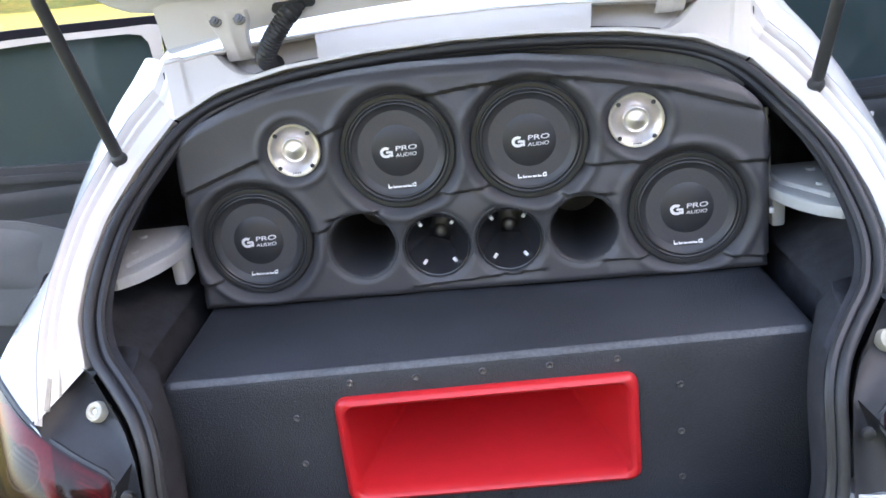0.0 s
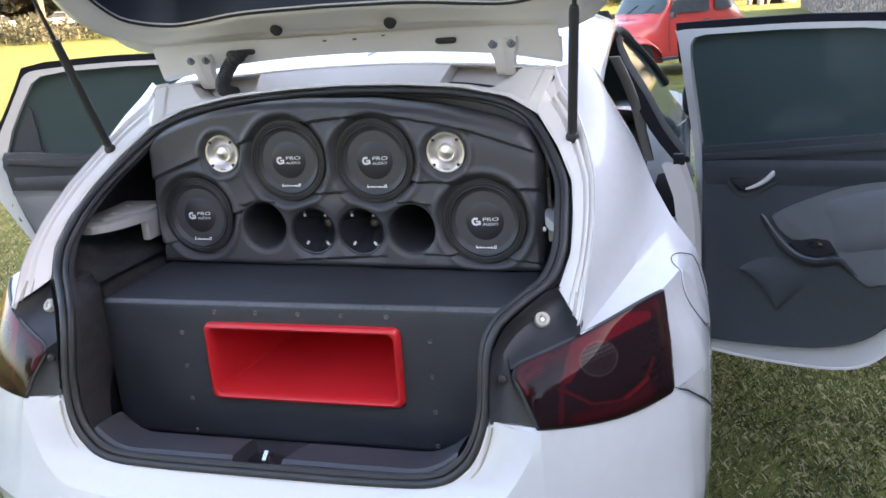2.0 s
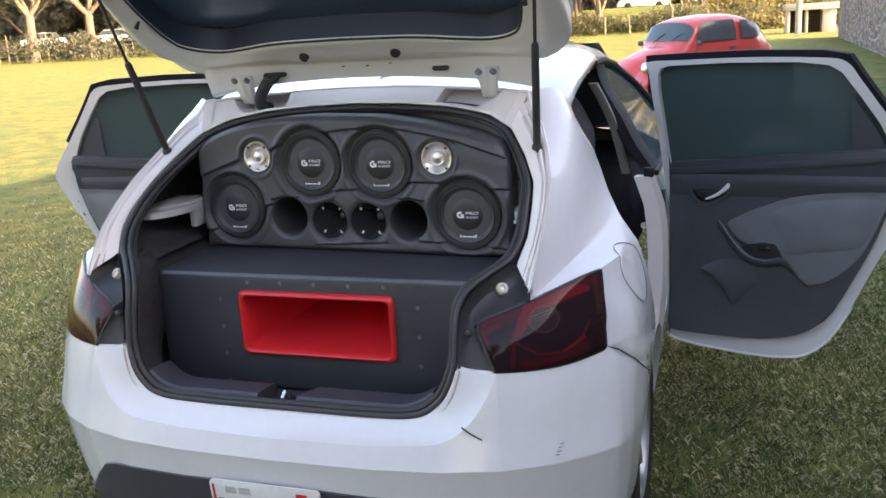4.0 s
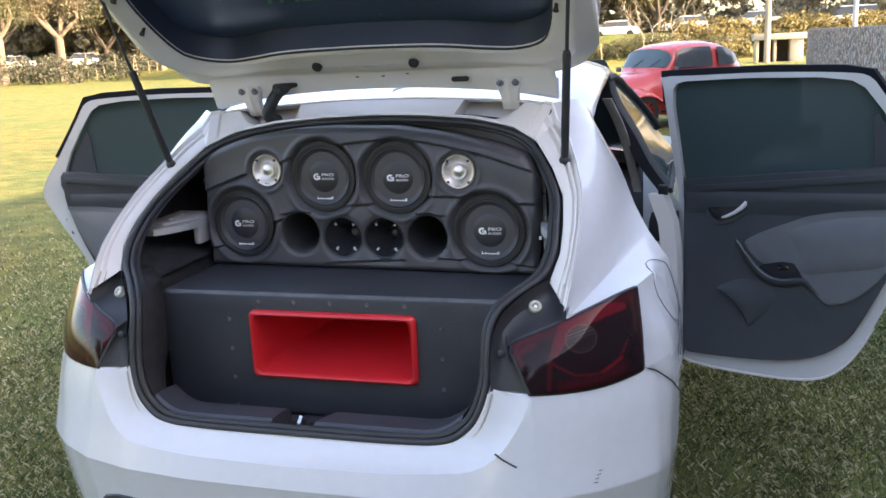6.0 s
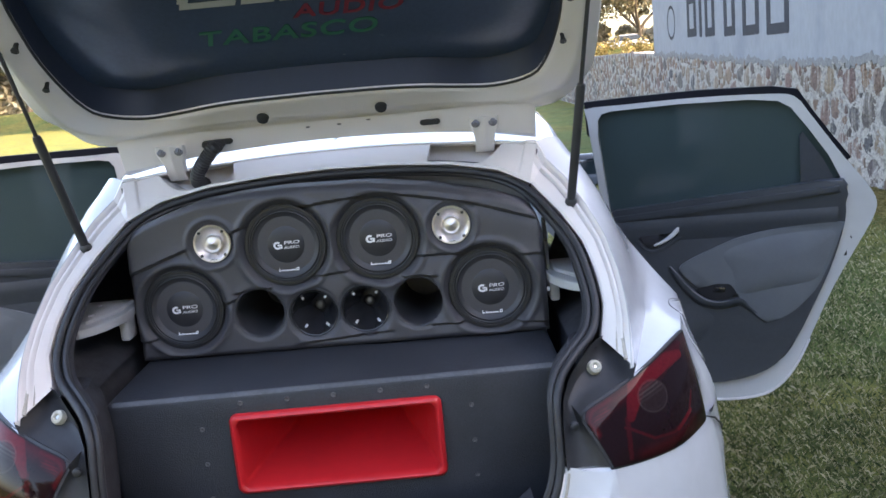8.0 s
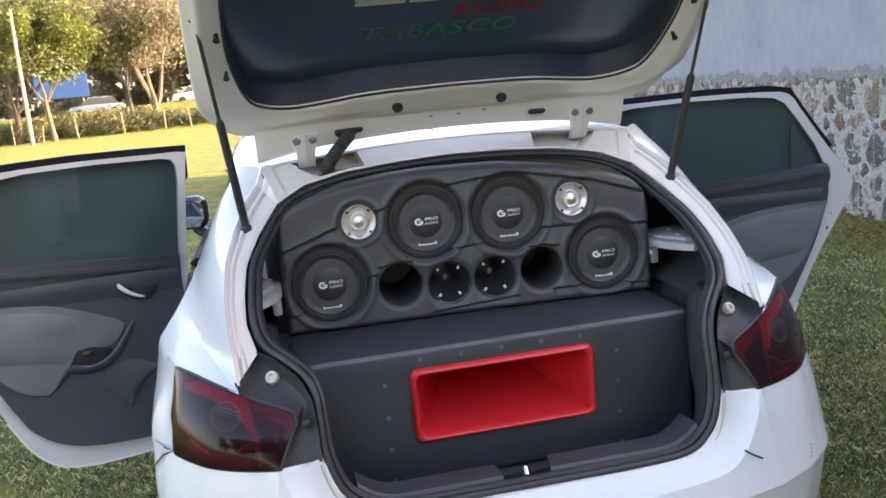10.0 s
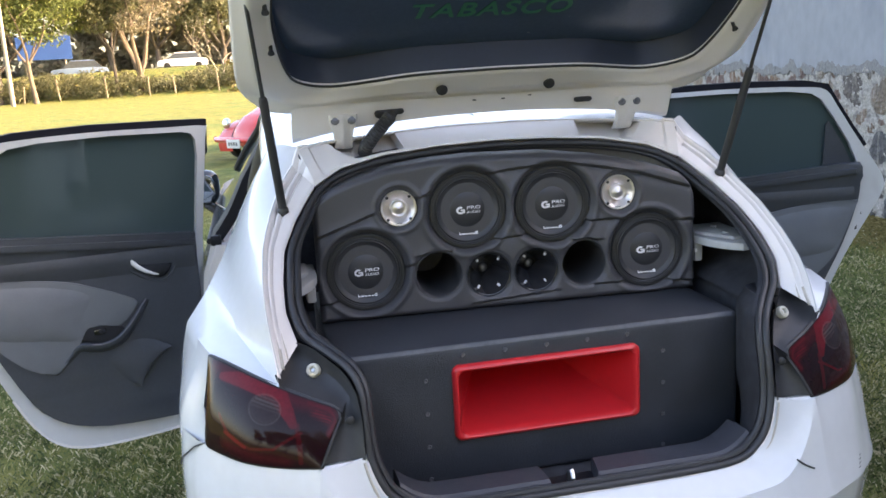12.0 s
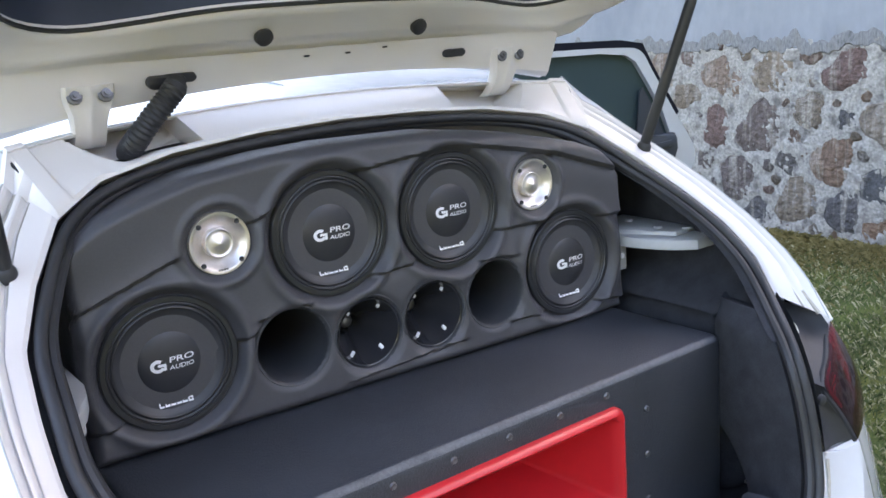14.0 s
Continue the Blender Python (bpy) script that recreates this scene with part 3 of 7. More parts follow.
    # folded lip along the rear edge
    loft(bm, [[Vector(v) + Vector((0, dy, dz)) for v in rows[0][1:-1]] for dy, dz in ((0.0, 0.0), (-0.004, -0.001), (-0.006, -0.005), (-0.003, -0.009), (0.008, -0.010))])
    part("roof", bm, M_PAINT, car, "white painted roof", angle=70)
    # small grey wedge on the roof, near its rear edge
    bm = bmesh.new()
    outline = [(-.024, 1.05), (-.003, .920), (.018, 1.05)]
    top = [bm.verts.new((x, y, roof_z(x, y) + (0.007 if y > 1 else 0.003))) for x, y in outline]
    low = [bm.verts.new((x, y, roof_z(x, y) - 0.004)) for x, y in outline]
    bm.faces.new(top)
    for k in range(3):
        bm.faces.new([low[k], low[(k + 1) % 3], top[(k + 1) % 3], top[k]])
    part("roof_wedge", bm, M_PLASTIC_GREY, car, "small grey wedge on the roof's rear edge", smooth=False)
    # dark roof glass
    bm = bmesh.new()
    loft(bm, [[(x, y, roof_z(x, y) + (0.010 if abs(x) < 0.46 else -0.004)) for x in np.linspace(-0.47, 0.47, 21)] for y in np.linspace(1.47, 2.25, 9)])
    part("roof_glass", bm, M_GLOSS, car, "dark glass roof panel")
    # bonnet, windscreen and front
    bm = bmesh.new()
    rows = []
    for y, z, w in ((3.02, 0.985, 0.66), (3.2, 0.97, 0.68), (3.5, 0.92, 0.68), (3.75, 0.85, 0.64), (3.9, 0.77, 0.56), (3.98, 0.66, 0.52), (4.02, 0.5, 0.55), (4.0, 0.3, 0.55)):
        rows.append([(w * u, y - 0.12 * abs(u) ** 3, z - 0.05 * u * u + 0.02) for u in np.linspace(-1, 1, 13)])
    loft(bm, rows)
    part("bonnet", bm, M_PAINT, car, "white painted bonnet and nose")
    bm = bmesh.new()
    rows = [[(u * interp(y, (2.30, 3.05), (0.53, 0.66)), y - 0.10 * u * u, interp(y, (2.30, 2.6, 3.05), (1.455, 1.28, 0.985))) for u in np.linspace(-1, 1, 13)] for y in np.linspace(2.28, 3.05, 6)]
    loft(bm, rows)
    part("windscreen", bm, M_TINT, car, "dark windscreen")
    # front wings, sills and closed front doors, side by side
    for side in (1, -1):
        bm = bmesh.new()
        rows = [[(side * (side_x(y, z) - 0.004), y, z) for z in np.linspace(0.24, 0.955, 16)] for y in np.linspace(2.62, 4.02, 30)]
        loft(bm, rows)
        gone = [f for f in bm.faces if math.hypot(f.calc_center_median().y - 3.27, f.calc_center_median().z - 0.30) < 0.34]
        bmesh.ops.delete(bm, geom=gone, context='FACES')
        part("front_wing", bm, M_PAINT, car, "white painted front wing")
        bm = bmesh.new()
        rows = [[(side * (side_x(y, 0.3) - 0.02), y, 0.20), (side * (side_x(y, 0.3) - 0.015), y, 0.33), (side * 0.66, y, 0.34), (side * 0.64, y, 0.18)] for y in np.linspace(0.98, 2.7, 8)]
        loft(bm, rows, close_u=True, cap=True)
        part("sill", bm, M_PAINT, car, "white painted sill")
    for side in (1, -1):
        bm = bmesh.new()
        ys = np.linspace(1.545, 2.60, 16)
        loft(bm, [[(side * side_x(y, z), y, z) for z in np.linspace(0.34, 0.985, 16)] + [(side * (side_x(y, 0.985) - 0.05), y, 0.985)] for y in ys])
        d = part("front_door", bm, M_PAINT, car, "white closed front door")
        bm = bmesh.new()
        top = lambda y: interp(y, (1.54, 1.8, 2.1, 2.4, 2.75), (1.398, 1.398, 1.365, 1.295, 1.10))
        loft(bm, [[(side * (side_x(y, z) - 0.012), y, z) for z in np.linspace(0.985, top(y) - 0.02, 7)] for y in np.linspace(1.60, 2.72, 14)])
        part("window", bm, M_TINT, d, "dark tinted front window")
        bm = bmesh.new()
        tube(bm, [(side * (side_x(y, top(y)) - 0.006), y, top(y)) for y in np.linspace(1.545, 2.72, 14)], 0.016, 8)
        tube(bm, [(side * (side_x(y, 0.99) - 0.004), y, 0.992) for y in np.linspace(1.545, 2.72, 8)], 0.011, 8)
        part("window_frame", bm, M_BLACK, d, "black window frame")
        bm = bmesh.new()
        lean = lambda z: 0.10 * max(0.0, z - 0.985)
        loft(bm, [[(side * (side_x(1.5, z) - dx), y + lean(z), z) for dx, y in ((0.006, 1.575), (0.0, 1.60), (0.0, 1.75), (0.05, 1.76), (0.05, 1.58))] for z in np.linspace(0.985, 1.40, 9)], close_u=True, cap=True)
        part("middle_pillar", bm, M_BLACK, car, "black middle pillar")
        bm = bmesh.new()
        strip = spline([(.700, 1.66, .97), (.682, 1.645, 1.055), (.660, 1.595, 1.165), (.634, 1.515, 1.26), (.606, 1.45, 1.335)], 5)
        loft(bm, [[(side * (x + dx), y + dy, z) for dx, dy in ((0.016, -0.006), (0.004, -0.012), (-0.014, -0.008), (-0.018, 0.012), (0.016, 0.02))] for x, y, z in strip], close_u=True, cap=True)
        part("pillar_trim", bm, M_HEADLINING, car, "grey-beige inner pillar trim")
        bm = bmesh.new()
        loft(bm, [[(side * (side_x(1.5, z) - dx), y, z) for dx, y in ((0.03, 1.50), (0.012, 1.545), (0.075, 1.545), (0.085, 1.50))] for z in np.linspace(0.25, 0.985, 8)], close_u=True, cap=True)
        part("hinge_post", bm, M_INNER, car, "cream-white door post")
        # wing mirror
        bm = bmesh.new()
        box(bm, (-0.098, -0.05, -0.075), (0.098, 0.07, 0.075), 0.050, 4, pose(side * 0.902, 2.34, 1.085))
        box(bm, (-0.055, -0.03, -0.022), (0.055, 0.03, 0.022), 0.012, 2, pose(side * 0.832, 2.36, 0.985, 0, side * -38))
        mir = part("wing_mirror", bm, M_GLOSS, car, "black wing mirror housing")
        bm = bmesh.new()
        plate(bm, round_rect(-0.080, -0.058, 0.080, 0.058, 0.035), 0.006, lambda a, b, d: (side * 0.902 + a, 2.292 - d, 1.085 + b), 0.002)
        part("mirror_glass", bm, M_MIRROR, mir, "dark mirror glass")
    # rear side of the door opening: sill and shut line
    for side in (1, -1):
        bm = bmesh.new()
        pts = SHUT_LINE
        rows = [[(side * (side_x(y, z) - 0.028), y, z), (side * (side_x(y, z) - 0.075), y + 0.02, z), (side * (side_x(y, z) - 0.085), y + 0.05, z)] for y, z in pts]
        loft(bm, rows)
        part("door_shut_face", bm, M_INNER, car, "cream-white door shut face")
    # floor and cabin
    bm = bmesh.new()
    box(bm, (-0.64, 0.22, 0.20), (0.64, 3.0, 0.30), 0.02)
    box(bm, (-0.60, 3.0, 0.25), (0.60, 3.9, 0.8), 0.05)
    part("floor_pan", bm, M_CARPET, car, "dark carpeted floor pan")
    bm = bmesh.new()
    rows = [[(u * 0.52, y, 1.37 + 0.012 * (1 - u * u)) for u in np.linspace(-1, 1, 9)] for y in np.linspace(0.97, 2.3, 8)]
    loft(bm, rows)
    part("headlining", bm, M_HEADLINING, car, "grey cloth headlining")


M_MIRROR = mat("mirror_glass", (0.25, 0.27, 0.30), 0.03, metal=1.0, var=0.02)
M_HEADLINING = mat("grey_headlining", (0.28, 0.27, 0.25), 0.95, var=0.08, scale=15)
build_body()


# ---- boot opening: rubber seal, lining, dark corner trims, sill ----
def whole(half):
    """Both halves of a line round the opening, as one closed loop."""
    return [Vector(p) for p in half] + [Vector((-p[0], p[1], p[2])) for p in half[-2:0:-1]]


def build_opening():
    loop = spline(whole(SEAL_HALF), 5, closed=True)
    bm = bmesh.new()
    outer = [p + Vector((-p.x * 0.012, 0.004, (1.0 - p.z) * 0.014)) for p in loop]
    tube(bm, outer, 0.0085, 10, closed=True, up=(0, -1, 0))
    part("boot_seal", bm, M_RUBBER, car, "black rubber boot seal")
    inner = [p + Vector((-p.x * 0.036, 0.014, (1.0 - p.z) * 0.040)) for p in loop]
    bm = bmesh.new()
    tube(bm, inner, 0.0078, 8, closed=True, up=(0, -1, 0))
    part("boot_seal", bm, M_RUBBER, car, "inner lip of the rubber boot seal")
    # painted flange on which the seal sits
    bm = bmesh.new()
    low = [p for p in loop if p.z < 0.775]
    low.sort(key=lambda p: p.x)
    rows = []
    for k, d in ((0.010, 0.002), (0.004, -0.006), (-0.008, -0.0075), (-0.016, -0.003), (-0.018, 0.010)):
        rows.append([Vector((p.x * (1 - k), p.y + d + 0.006, p.z + (1.0 - p.z) * k)) for p in low])
    loft(bm, rows)
    part("seal_flange", bm, M_INNER, car, "white painted flange round the seal", angle=25)
    bm = bmesh.new()
    tube(bm, [Vector((p.x * 1.022, p.y - 0.004, p.z - (0.012 if p.z < 0.70 else 0.012 * max(0, (0.77 - p.z) / 0.07)))) for p in low], 0.0028, 6)
    part("flange_edge", bm, M_SEALER, car, "grey edge line below the seal")
    # carpet lining inside
    bm = bmesh.new()
    rows = []
    high = resample([Vector(p) for p in spline(SEAL_HALF, 5)][40:], 70)
    high += [Vector((-p.x, p.y, p.z)) for p in high[-2::-1]]
    for dy, kx, kz in ((0.012, 0.045, 0.05), (0.03, 0.055, 0.05), (0.06, -0.05, -0.02), (0.25, -0.09, -0.03), (0.6, -0.10, -0.02), (0.95, -0.06, -0.02)):
        rows.append([Vector((p.x * (1 - kx), p.y + dy, min(p.z + (1.0 - p.z) * kz, 1.36))) for p in high])
    loft(bm, rows)
    part("boot_lining", bm, M_CARPET, car, "dark carpet boot lining")
    bm = bmesh.new()
    roofline = [p for p in high if p.z > 1.245]
    loft(bm, [[Vector((p.x * 0.955, p.y + dy, p.z - 0.006 - dz)) for p in roofline] for dy, dz in ((0.030, 0.0), (0.036, 0.010), (0.044, 0.026), (0.050, 0.038), (0.062, 0.043), (0.16, 0.046))])
    part("headlining_edge", bm, M_HEADLINING, car, "grey cloth edge of the headlining", angle=60)
    bm = bmesh.new()
    box(bm, (-0.62, 0.13, 0.545), (0.62, 1.0, 0.572), 0.006)
    box(bm, (-0.64, 0.33, 0.56), (-0.545, 1.0, 0.945), 0.05, 3)
    box(bm, (0.545, 0.33, 0.56), (0.64, 1.0, 0.945), 0.05, 3)
    part("boot_floor", bm, M_CARPET, car, "dark carpeted boot floor and wheel housings")
    # carpet cheeks between the seal and the bass box
    for s in (1, -1):
        bm = bmesh.new()
        rows = []
        cheek = resample([Vector(p) for p in spline(SEAL_HALF, 5)][11:46], 44)
        for k, p in enumerate(cheek):
            top = min(1.0, max(0.0, (p.z - 0.945) / 0.025))
            side = min(1.0, max(0.0, (p.z - 0.66) / 0.09))
            fat = 0.012 * math.sin(math.pi * min(1, max(0, (p.z - 0.72) / 0.24)))
            xt = (p.x * 1.03 + 0.004) * (1 - side) + 0.511 * side + 0.02 * top
            zt = p.z - 0.05 * (1 - side) ** 2
            a = Vector((p.x * 0.964 - 0.004, p.y + 0.026, p.z + (1 - p.z) * 0.040))
            b = Vector((xt, 0.345 * side + 0.20 * (1 - side), zt))
            row = [a + Vector((0.02, 0.0, 0))]
            for t in (0.0, 0.12, 0.3, 0.5, 0.7, 0.85, 0.95):
                v = a.lerp(b, t) + Vector((-fat * math.sin(math.pi * t) - 0.006 * math.sin(math.pi * t), 0, 0))
                row.append(v)
            row.append(b + Vector((0.03, 0.01, 0)))
            rows.append(row)
        last = rows[-1]
        rows.append([v + Vector((0.004, 0.004, 0.006)) for v in last])
        rows.append([v + Vector((0.05, 0.01, -0.004)) for v in last])
        loft(bm, rows)
        if s < 0:
            flip_x(bm)
        part("side_carpet", bm, M_CARPET, car, "dark carpet cheek beside the bass box", angle=70)
    # plastic sill in two pieces, with the latch recess between them
    for x0, x1, y0, y1 in ((-0.405, -0.405, -0.076, -0.076), (0.034, 0.058, 0.405, 0.405)):
        bm = bmesh.new()
        prof = ((0.088, 0.640), (0.092, 0.660), (0.100, 0.666), (0.150, 0.662), (0.186, 0.656), (0.196, 0.646), (0.200, 0.56))
        rows = []
        for t in np.linspace(0, 1, 14):
            row = []
            for y, z in prof:
                f = min(1, max(0, (y - 0.088) / 0.10))
                x = (x0 + (x1 - x0) * f) * (1 - t) + (y0 + (y1 - y0) * f) * t
                rise = 0.045 * max(0, (abs(x) - 0.31) / 0.1) ** 2
                row.append((x, y + rise * 0.25, z + rise))
            rows.append(row)
        loft(bm, rows, cap=True)
        part("sill_trim", bm, M_TRIM, car, "black plastic loading sill", angle=30)
    bm = bmesh.new()
    box(bm, (-0.12, 0.088, 0.58), (0.10, 0.192, 0.622), 0.004)
    part("latch_recess", bm, M_BLACK, car, "black latch recess")
    bm = bmesh.new()
    tube(bm, [(-0.016, 0.118, 0.618), (-0.016, 0.118, 0.650), (-0.015, 0.129, 0.660), (-0.015, 0.143, 0.650), (-0.015, 0.143, 0.618)], 0.006, 8)
    part("latch_striker", bm, M_STEEL, car, "bright steel latch striker")
    for s in (1, -1):
        # dark trim between seal and tail light
        bm = bmesh.new()
        a = [(.473, .105, .772), (.473, .118, .85), (.478, .135, .905), (.497, .165, .945), (.535, .21, .972), (.565, .25, .988), (.588, .272, .990)]
        b = [(.566, .098, .772), (.54, .112, .82), (.510, .128, .874), (.545, .146, .889), (.58, .161, .900), (.61, .180, .910), (.632, .192, .919), (.640, .192, .946)]
        rows = [[Vector((s * x, y, z)).lerp(Vector((s * u, v, w)), t) + Vector((0, (0.010 + 0.034 * min(1, k / 9)) * math.sin(math.pi * t) - 0.006 * (t < 0.01), 0)) for t in np.linspace(0, 1, 6)] for k, ((x, y, z), (u, v, w)) in enumerate(zip(resample(a, 16), resample(b, 16)))]
        loft(bm, rows)
        part("corner_trim", bm, M_RUBBER, car, "dark plastic corner trim")
        # round stop with its washer
        m = Matrix.Translation((s * 0.558, 0.222, 0.937)) @ Vector((s * 0.25, -0.78, 0.57)).to_track_quat('Z', 'Y').to_matrix().to_4x4()
        bm = bmesh.new()
        lathe(bm, ((0.0, 0.004), (0.005, 0.004), (0.006, 0.010), (0.0085, 0.012), (0.0135, 0.010), (0.0155, 0.004), (0.0155, -0.012)), 24, m)
        stop = part("rubber_stop", bm, M_PLASTIC_CREAM, car, "cream round bump stop")
        bm = bmesh.new()
        lathe(bm, ((0.0, 0.0075), (0.0035, 0.0075), (0.004, 0.003)), 12, m)
        part("screw", bm, M_STEEL, stop)
        bm = bmesh.new()
        lathe(bm, ((0.0, 0.002), (0.006, 0.002), (0.009, 0.0), (0.0095, -0.006)), 14, Matrix.Translation((s * 0.497, 0.120, 0.855)) @ pose(0, 0, 0, 90))
        part("trim_clip", bm, M_RUBBER, car, "black trim clip")
        # shelf bracket
        bm = bmesh.new()
        arc = [(.515, .70), (.515, .57), (.522, .53), (.535, .49), (.555, .455), (.58, .43), (.66, .43), (.68, .56), (.68, .70)]
        plate(bm, arc, 0.02, lambda u, v, d: (s * u, v, 1.045 + d), 0.006)
        plate(bm, [(.535, .68), (.535, .58), (.58, .48), (.64, .48), (.65, .68)], 0.012, lambda u, v, d: (s * u, v, 1.062 + d), 0.006)
        for u, v in ((.60, .62), (.585, .53), (.61, .48)):
            lathe(bm, ((0.0, 0.004), (0.008, 0.004), (0.009, 0.0)), 10, pose(s * u, v, 1.074))
        shelf = part("shelf_bracket", bm, M_PLASTIC_GREY, car, "pale grey parcel shelf bracket")
        bm = bmesh.new()
        box(bm, (-0.012, -0.03, -0.045), (0.012, 0.03, 0.02), 0.006, 2, Matrix.Translation((s * .532, .605, 1.035)))
        part("foot", bm, M_PLASTIC_GREY, shelf, "pale grey bracket foot")
    bm = bmesh.new()
    tube(bm, [(.522, .600, 1.045), (.521, .604, 1.12), (.519, .608, 1.195)], 0.005, 8)
    part("strap_rod", bm, M_STEEL, car, "thin bright steel rod beside the panel")
    bm = bmesh.new()
    box(bm, (-0.004, -0.004, -0.005), (0.004, 0.004, 0.005), 0.0015, 2, Matrix.Translation((.515, .563, 1.026)))
    part("clip", bm, M_PRINT, car, "small white plastic clip")


M_PLASTIC_CREAM = mat("cream_rubber", (0.55, 0.52, 0.44), 0.5, var=0.15, scale=60)
build_opening()


# ---- tail lights ----
def moulded_lens():
    """Smoked lens whose moulded colours come from the mesh."""
    m = bpy.data.materials.new("smoked_red_lens")
    m.use_nodes = True
    n, l = m.node_tree.nodes, m.node_tree.links
    b = n["Principled BSDF"]
    at = n.new("ShaderNodeVertexColor")
    at.layer_name = "moulding"
    grain = n.new("ShaderNodeTexNoise")
    grain.inputs["Scale"].default_value = 160
    co = n.new("ShaderNodeTexCoord")
    l.new(co.outputs["Object"], grain.inputs["Vector"])
    rng = n.new("ShaderNodeMapRange")
    rng.inputs["To Min"].default_value, rng.inputs["To Max"].default_value = 0.7, 1.3
    l.new(grain.outputs["Fac"], rng.inputs["Value"])
    hsv = n.new("ShaderNodeHueSaturation")
    l.new(at.outputs["Color"], hsv.inputs["Color"])
    l.new(rng.outputs[0], hsv.inputs["Value"])
    l.new(hsv.outputs[0], b.inputs["Base Color"])
    b.inputs["Roughness"].default_value = 0.03
    b.inputs["Specular IOR Level"].default_value = 0.20
    return m


M_LENS = moulded_lens()


def lamp_point(u, v, h=0.0):
    """A place on the right lamp: u from the inner tip outwards, v from bottom to top, h proud of the body."""
    bottom = [Vector(p) for p in ((.566, .098, .770), (.64, .130, .768), (.72, .178, .771), (.79, .255, .778), (.803, .278, .784))]
    top = [Vector(p) for p in ((.510, .132, .876), (.58, .165, .900), (.665, .222, .928), (.745, .308, .951), (.781, .357, .955))]
    k = u * 4
    i = min(int(k), 3)
    def bend(line):
        p0, p1, p2, p3 = line[max(i - 1, 0)], line[i], line[i + 1], line[min(i + 2, 4)]
        f = k - i
        return 0.5 * (2 * p1 + (p2 - p0) * f + (2 * p0 - 5 * p1 + 4 * p2 - p3) * f * f + (3 * p1 - p0 - 3 * p2 + p3) * f ** 3)
    b, t = bend(bottom), bend(top)
    p = b.lerp(t, v * (1 - 0.16 * max(0.0, 1 - u / 0.09) ** 2))
    bulge = 0.018 * max(0.0, math.sin(math.pi * (0.04 + 0.92 * u)) * math.sin(math.pi * (0.02 + 0.96 * v))) ** 0.7
    return p + Vector((0.62, -0.75, 0.12)).normalized() * (bulge + h)


def to_line(u, v, line):
    """Distance on the lens from a line of (u, v)."""
    best = 9.0
    for (a, b), (c, d) in zip(line, line[1:]):
        ax, ay, wx, wy = (u - a) * .30, (v - b) * .15, (c - a) * .30, (d - b) * .15
        t = min(1, max(0, (ax * wx + ay * wy) / (wx * wx + wy * wy)))
        best = min(best, math.hypot(ax - wx * t, ay - wy * t))
    return best


def lens_colour(u, v):
    """Moulded colours: dark smoke, a round unit with fine ribs, a red sweep over it, a red arc under it and a red rim;
    a reflection is painted in too.
    """
    soft = lambda d, w: max(0.0, 1 - d / w) ** 1.2
    edge = lambda d, w: min(1.0, max(0.0, 1 - (d - w) / 0.0022))
    red = 0.30 * soft(to_line(u, v, ((0.06, 0.95), (0.25, 0.93), (0.55, 0.94), (0.86, 0.93))), 0.024)
    wide = interp(u, (0.22, 0.30, 0.36, 0.50, 0.64, 0.76), (0.004, 0.009, 0.014, 0.013, 0.010, 0.004))
    sweep = to_line(u, v, ((0.25, 0.62), (0.31, 0.78), (0.38, 0.905), (0.50, 0.935), (0.62, 0.915), (0.74, 0.86)))
    red = max(red, 0.9 * edge(sweep, wide) * (0.55 + 0.45 * min(1, max(0, (u - 0.2) / 0.2))))
    red = max(red, 0.28 * edge(to_line(u, v, ((0.235, 0.64), (0.20, 0.45), (0.17, 0.25), (0.15, 0.08))), 0.003))
    red = max(red, 0.55 * soft(to_line(u, v, ((0.035, 0.62), (0.03, 0.88), (0.10, 0.945), (0.22, 0.955))), 0.011))
    red = max(red, 0.42 * edge(to_line(u, v, ((0.69, 0.46), (0.62, 0.30), (0.47, 0.195), (0.33, 0.25), (0.20, 0.54))), 0.0016))
    if v < 0.30 + 1.6 * (u - 0.46) ** 2:
        red = max(red, 0.28 * soft(to_line(u, v, ((0.24, 0.10), (0.45, 0.12), (0.62, 0.16))), 0.022))
    red = max(red, 0.9 * edge(to_line(u, v, ((0.50, 0.20), (0.56, 0.24), (0.63, 0.29))), 0.0022))
    red = max(red, 0.22 * soft(to_line(u, v, ((0.86, 0.30), (0.88, 0.60), (0.90, 0.92))), 0.020))
    rib = 0.5 + 0.5 * math.sin(v * 150)
    red = max(red, (0.25 + 0.5 * rib) * soft(to_line(u, v, ((0.07, 0.80), (0.16, 0.86))), 0.016))
    away = math.hypot((u - 0.435) * 0.30, (v - 0.71) * 0.15)
    pale = 0.16 * soft(abs(away - 0.0265), 0.0022) + 0.06 * soft(abs(away - 0.021), 0.002)
    if away < 0.025:
        red *= 0.25
        pale = max(pale, 0.03 + 0.20 * rib * soft(abs(v - 0.80), 0.11))
    # the sunlit lawn's orange-brown reflection, painted near the outer edge
    lawn_glow = 0.5 * soft(to_line(u, v, ((0.80, 0.55), (0.84, 0.90))), 0.014)
    rim = 1 - min(1, min(u, 1 - u, 0.5 * v, 0.5 * (1 - v)) / 0.012)
    c = [0.013, 0.004, 0.006]
    c = [a + (b - a) * min(1, red) for a, b in zip(c, (0.13, 0.006, 0.011))]
    c = [a + (b - a) * lawn_glow for a, b in zip(c, (0.06, 0.022, 0.006))]
    c = [a + (b - a) * min(1, pale) for a, b in zip(c, (0.24, 0.20, 0.18))]
    return [a + (b - a) * rim for a, b in zip(c, (0.012, 0.012, 0.014))]


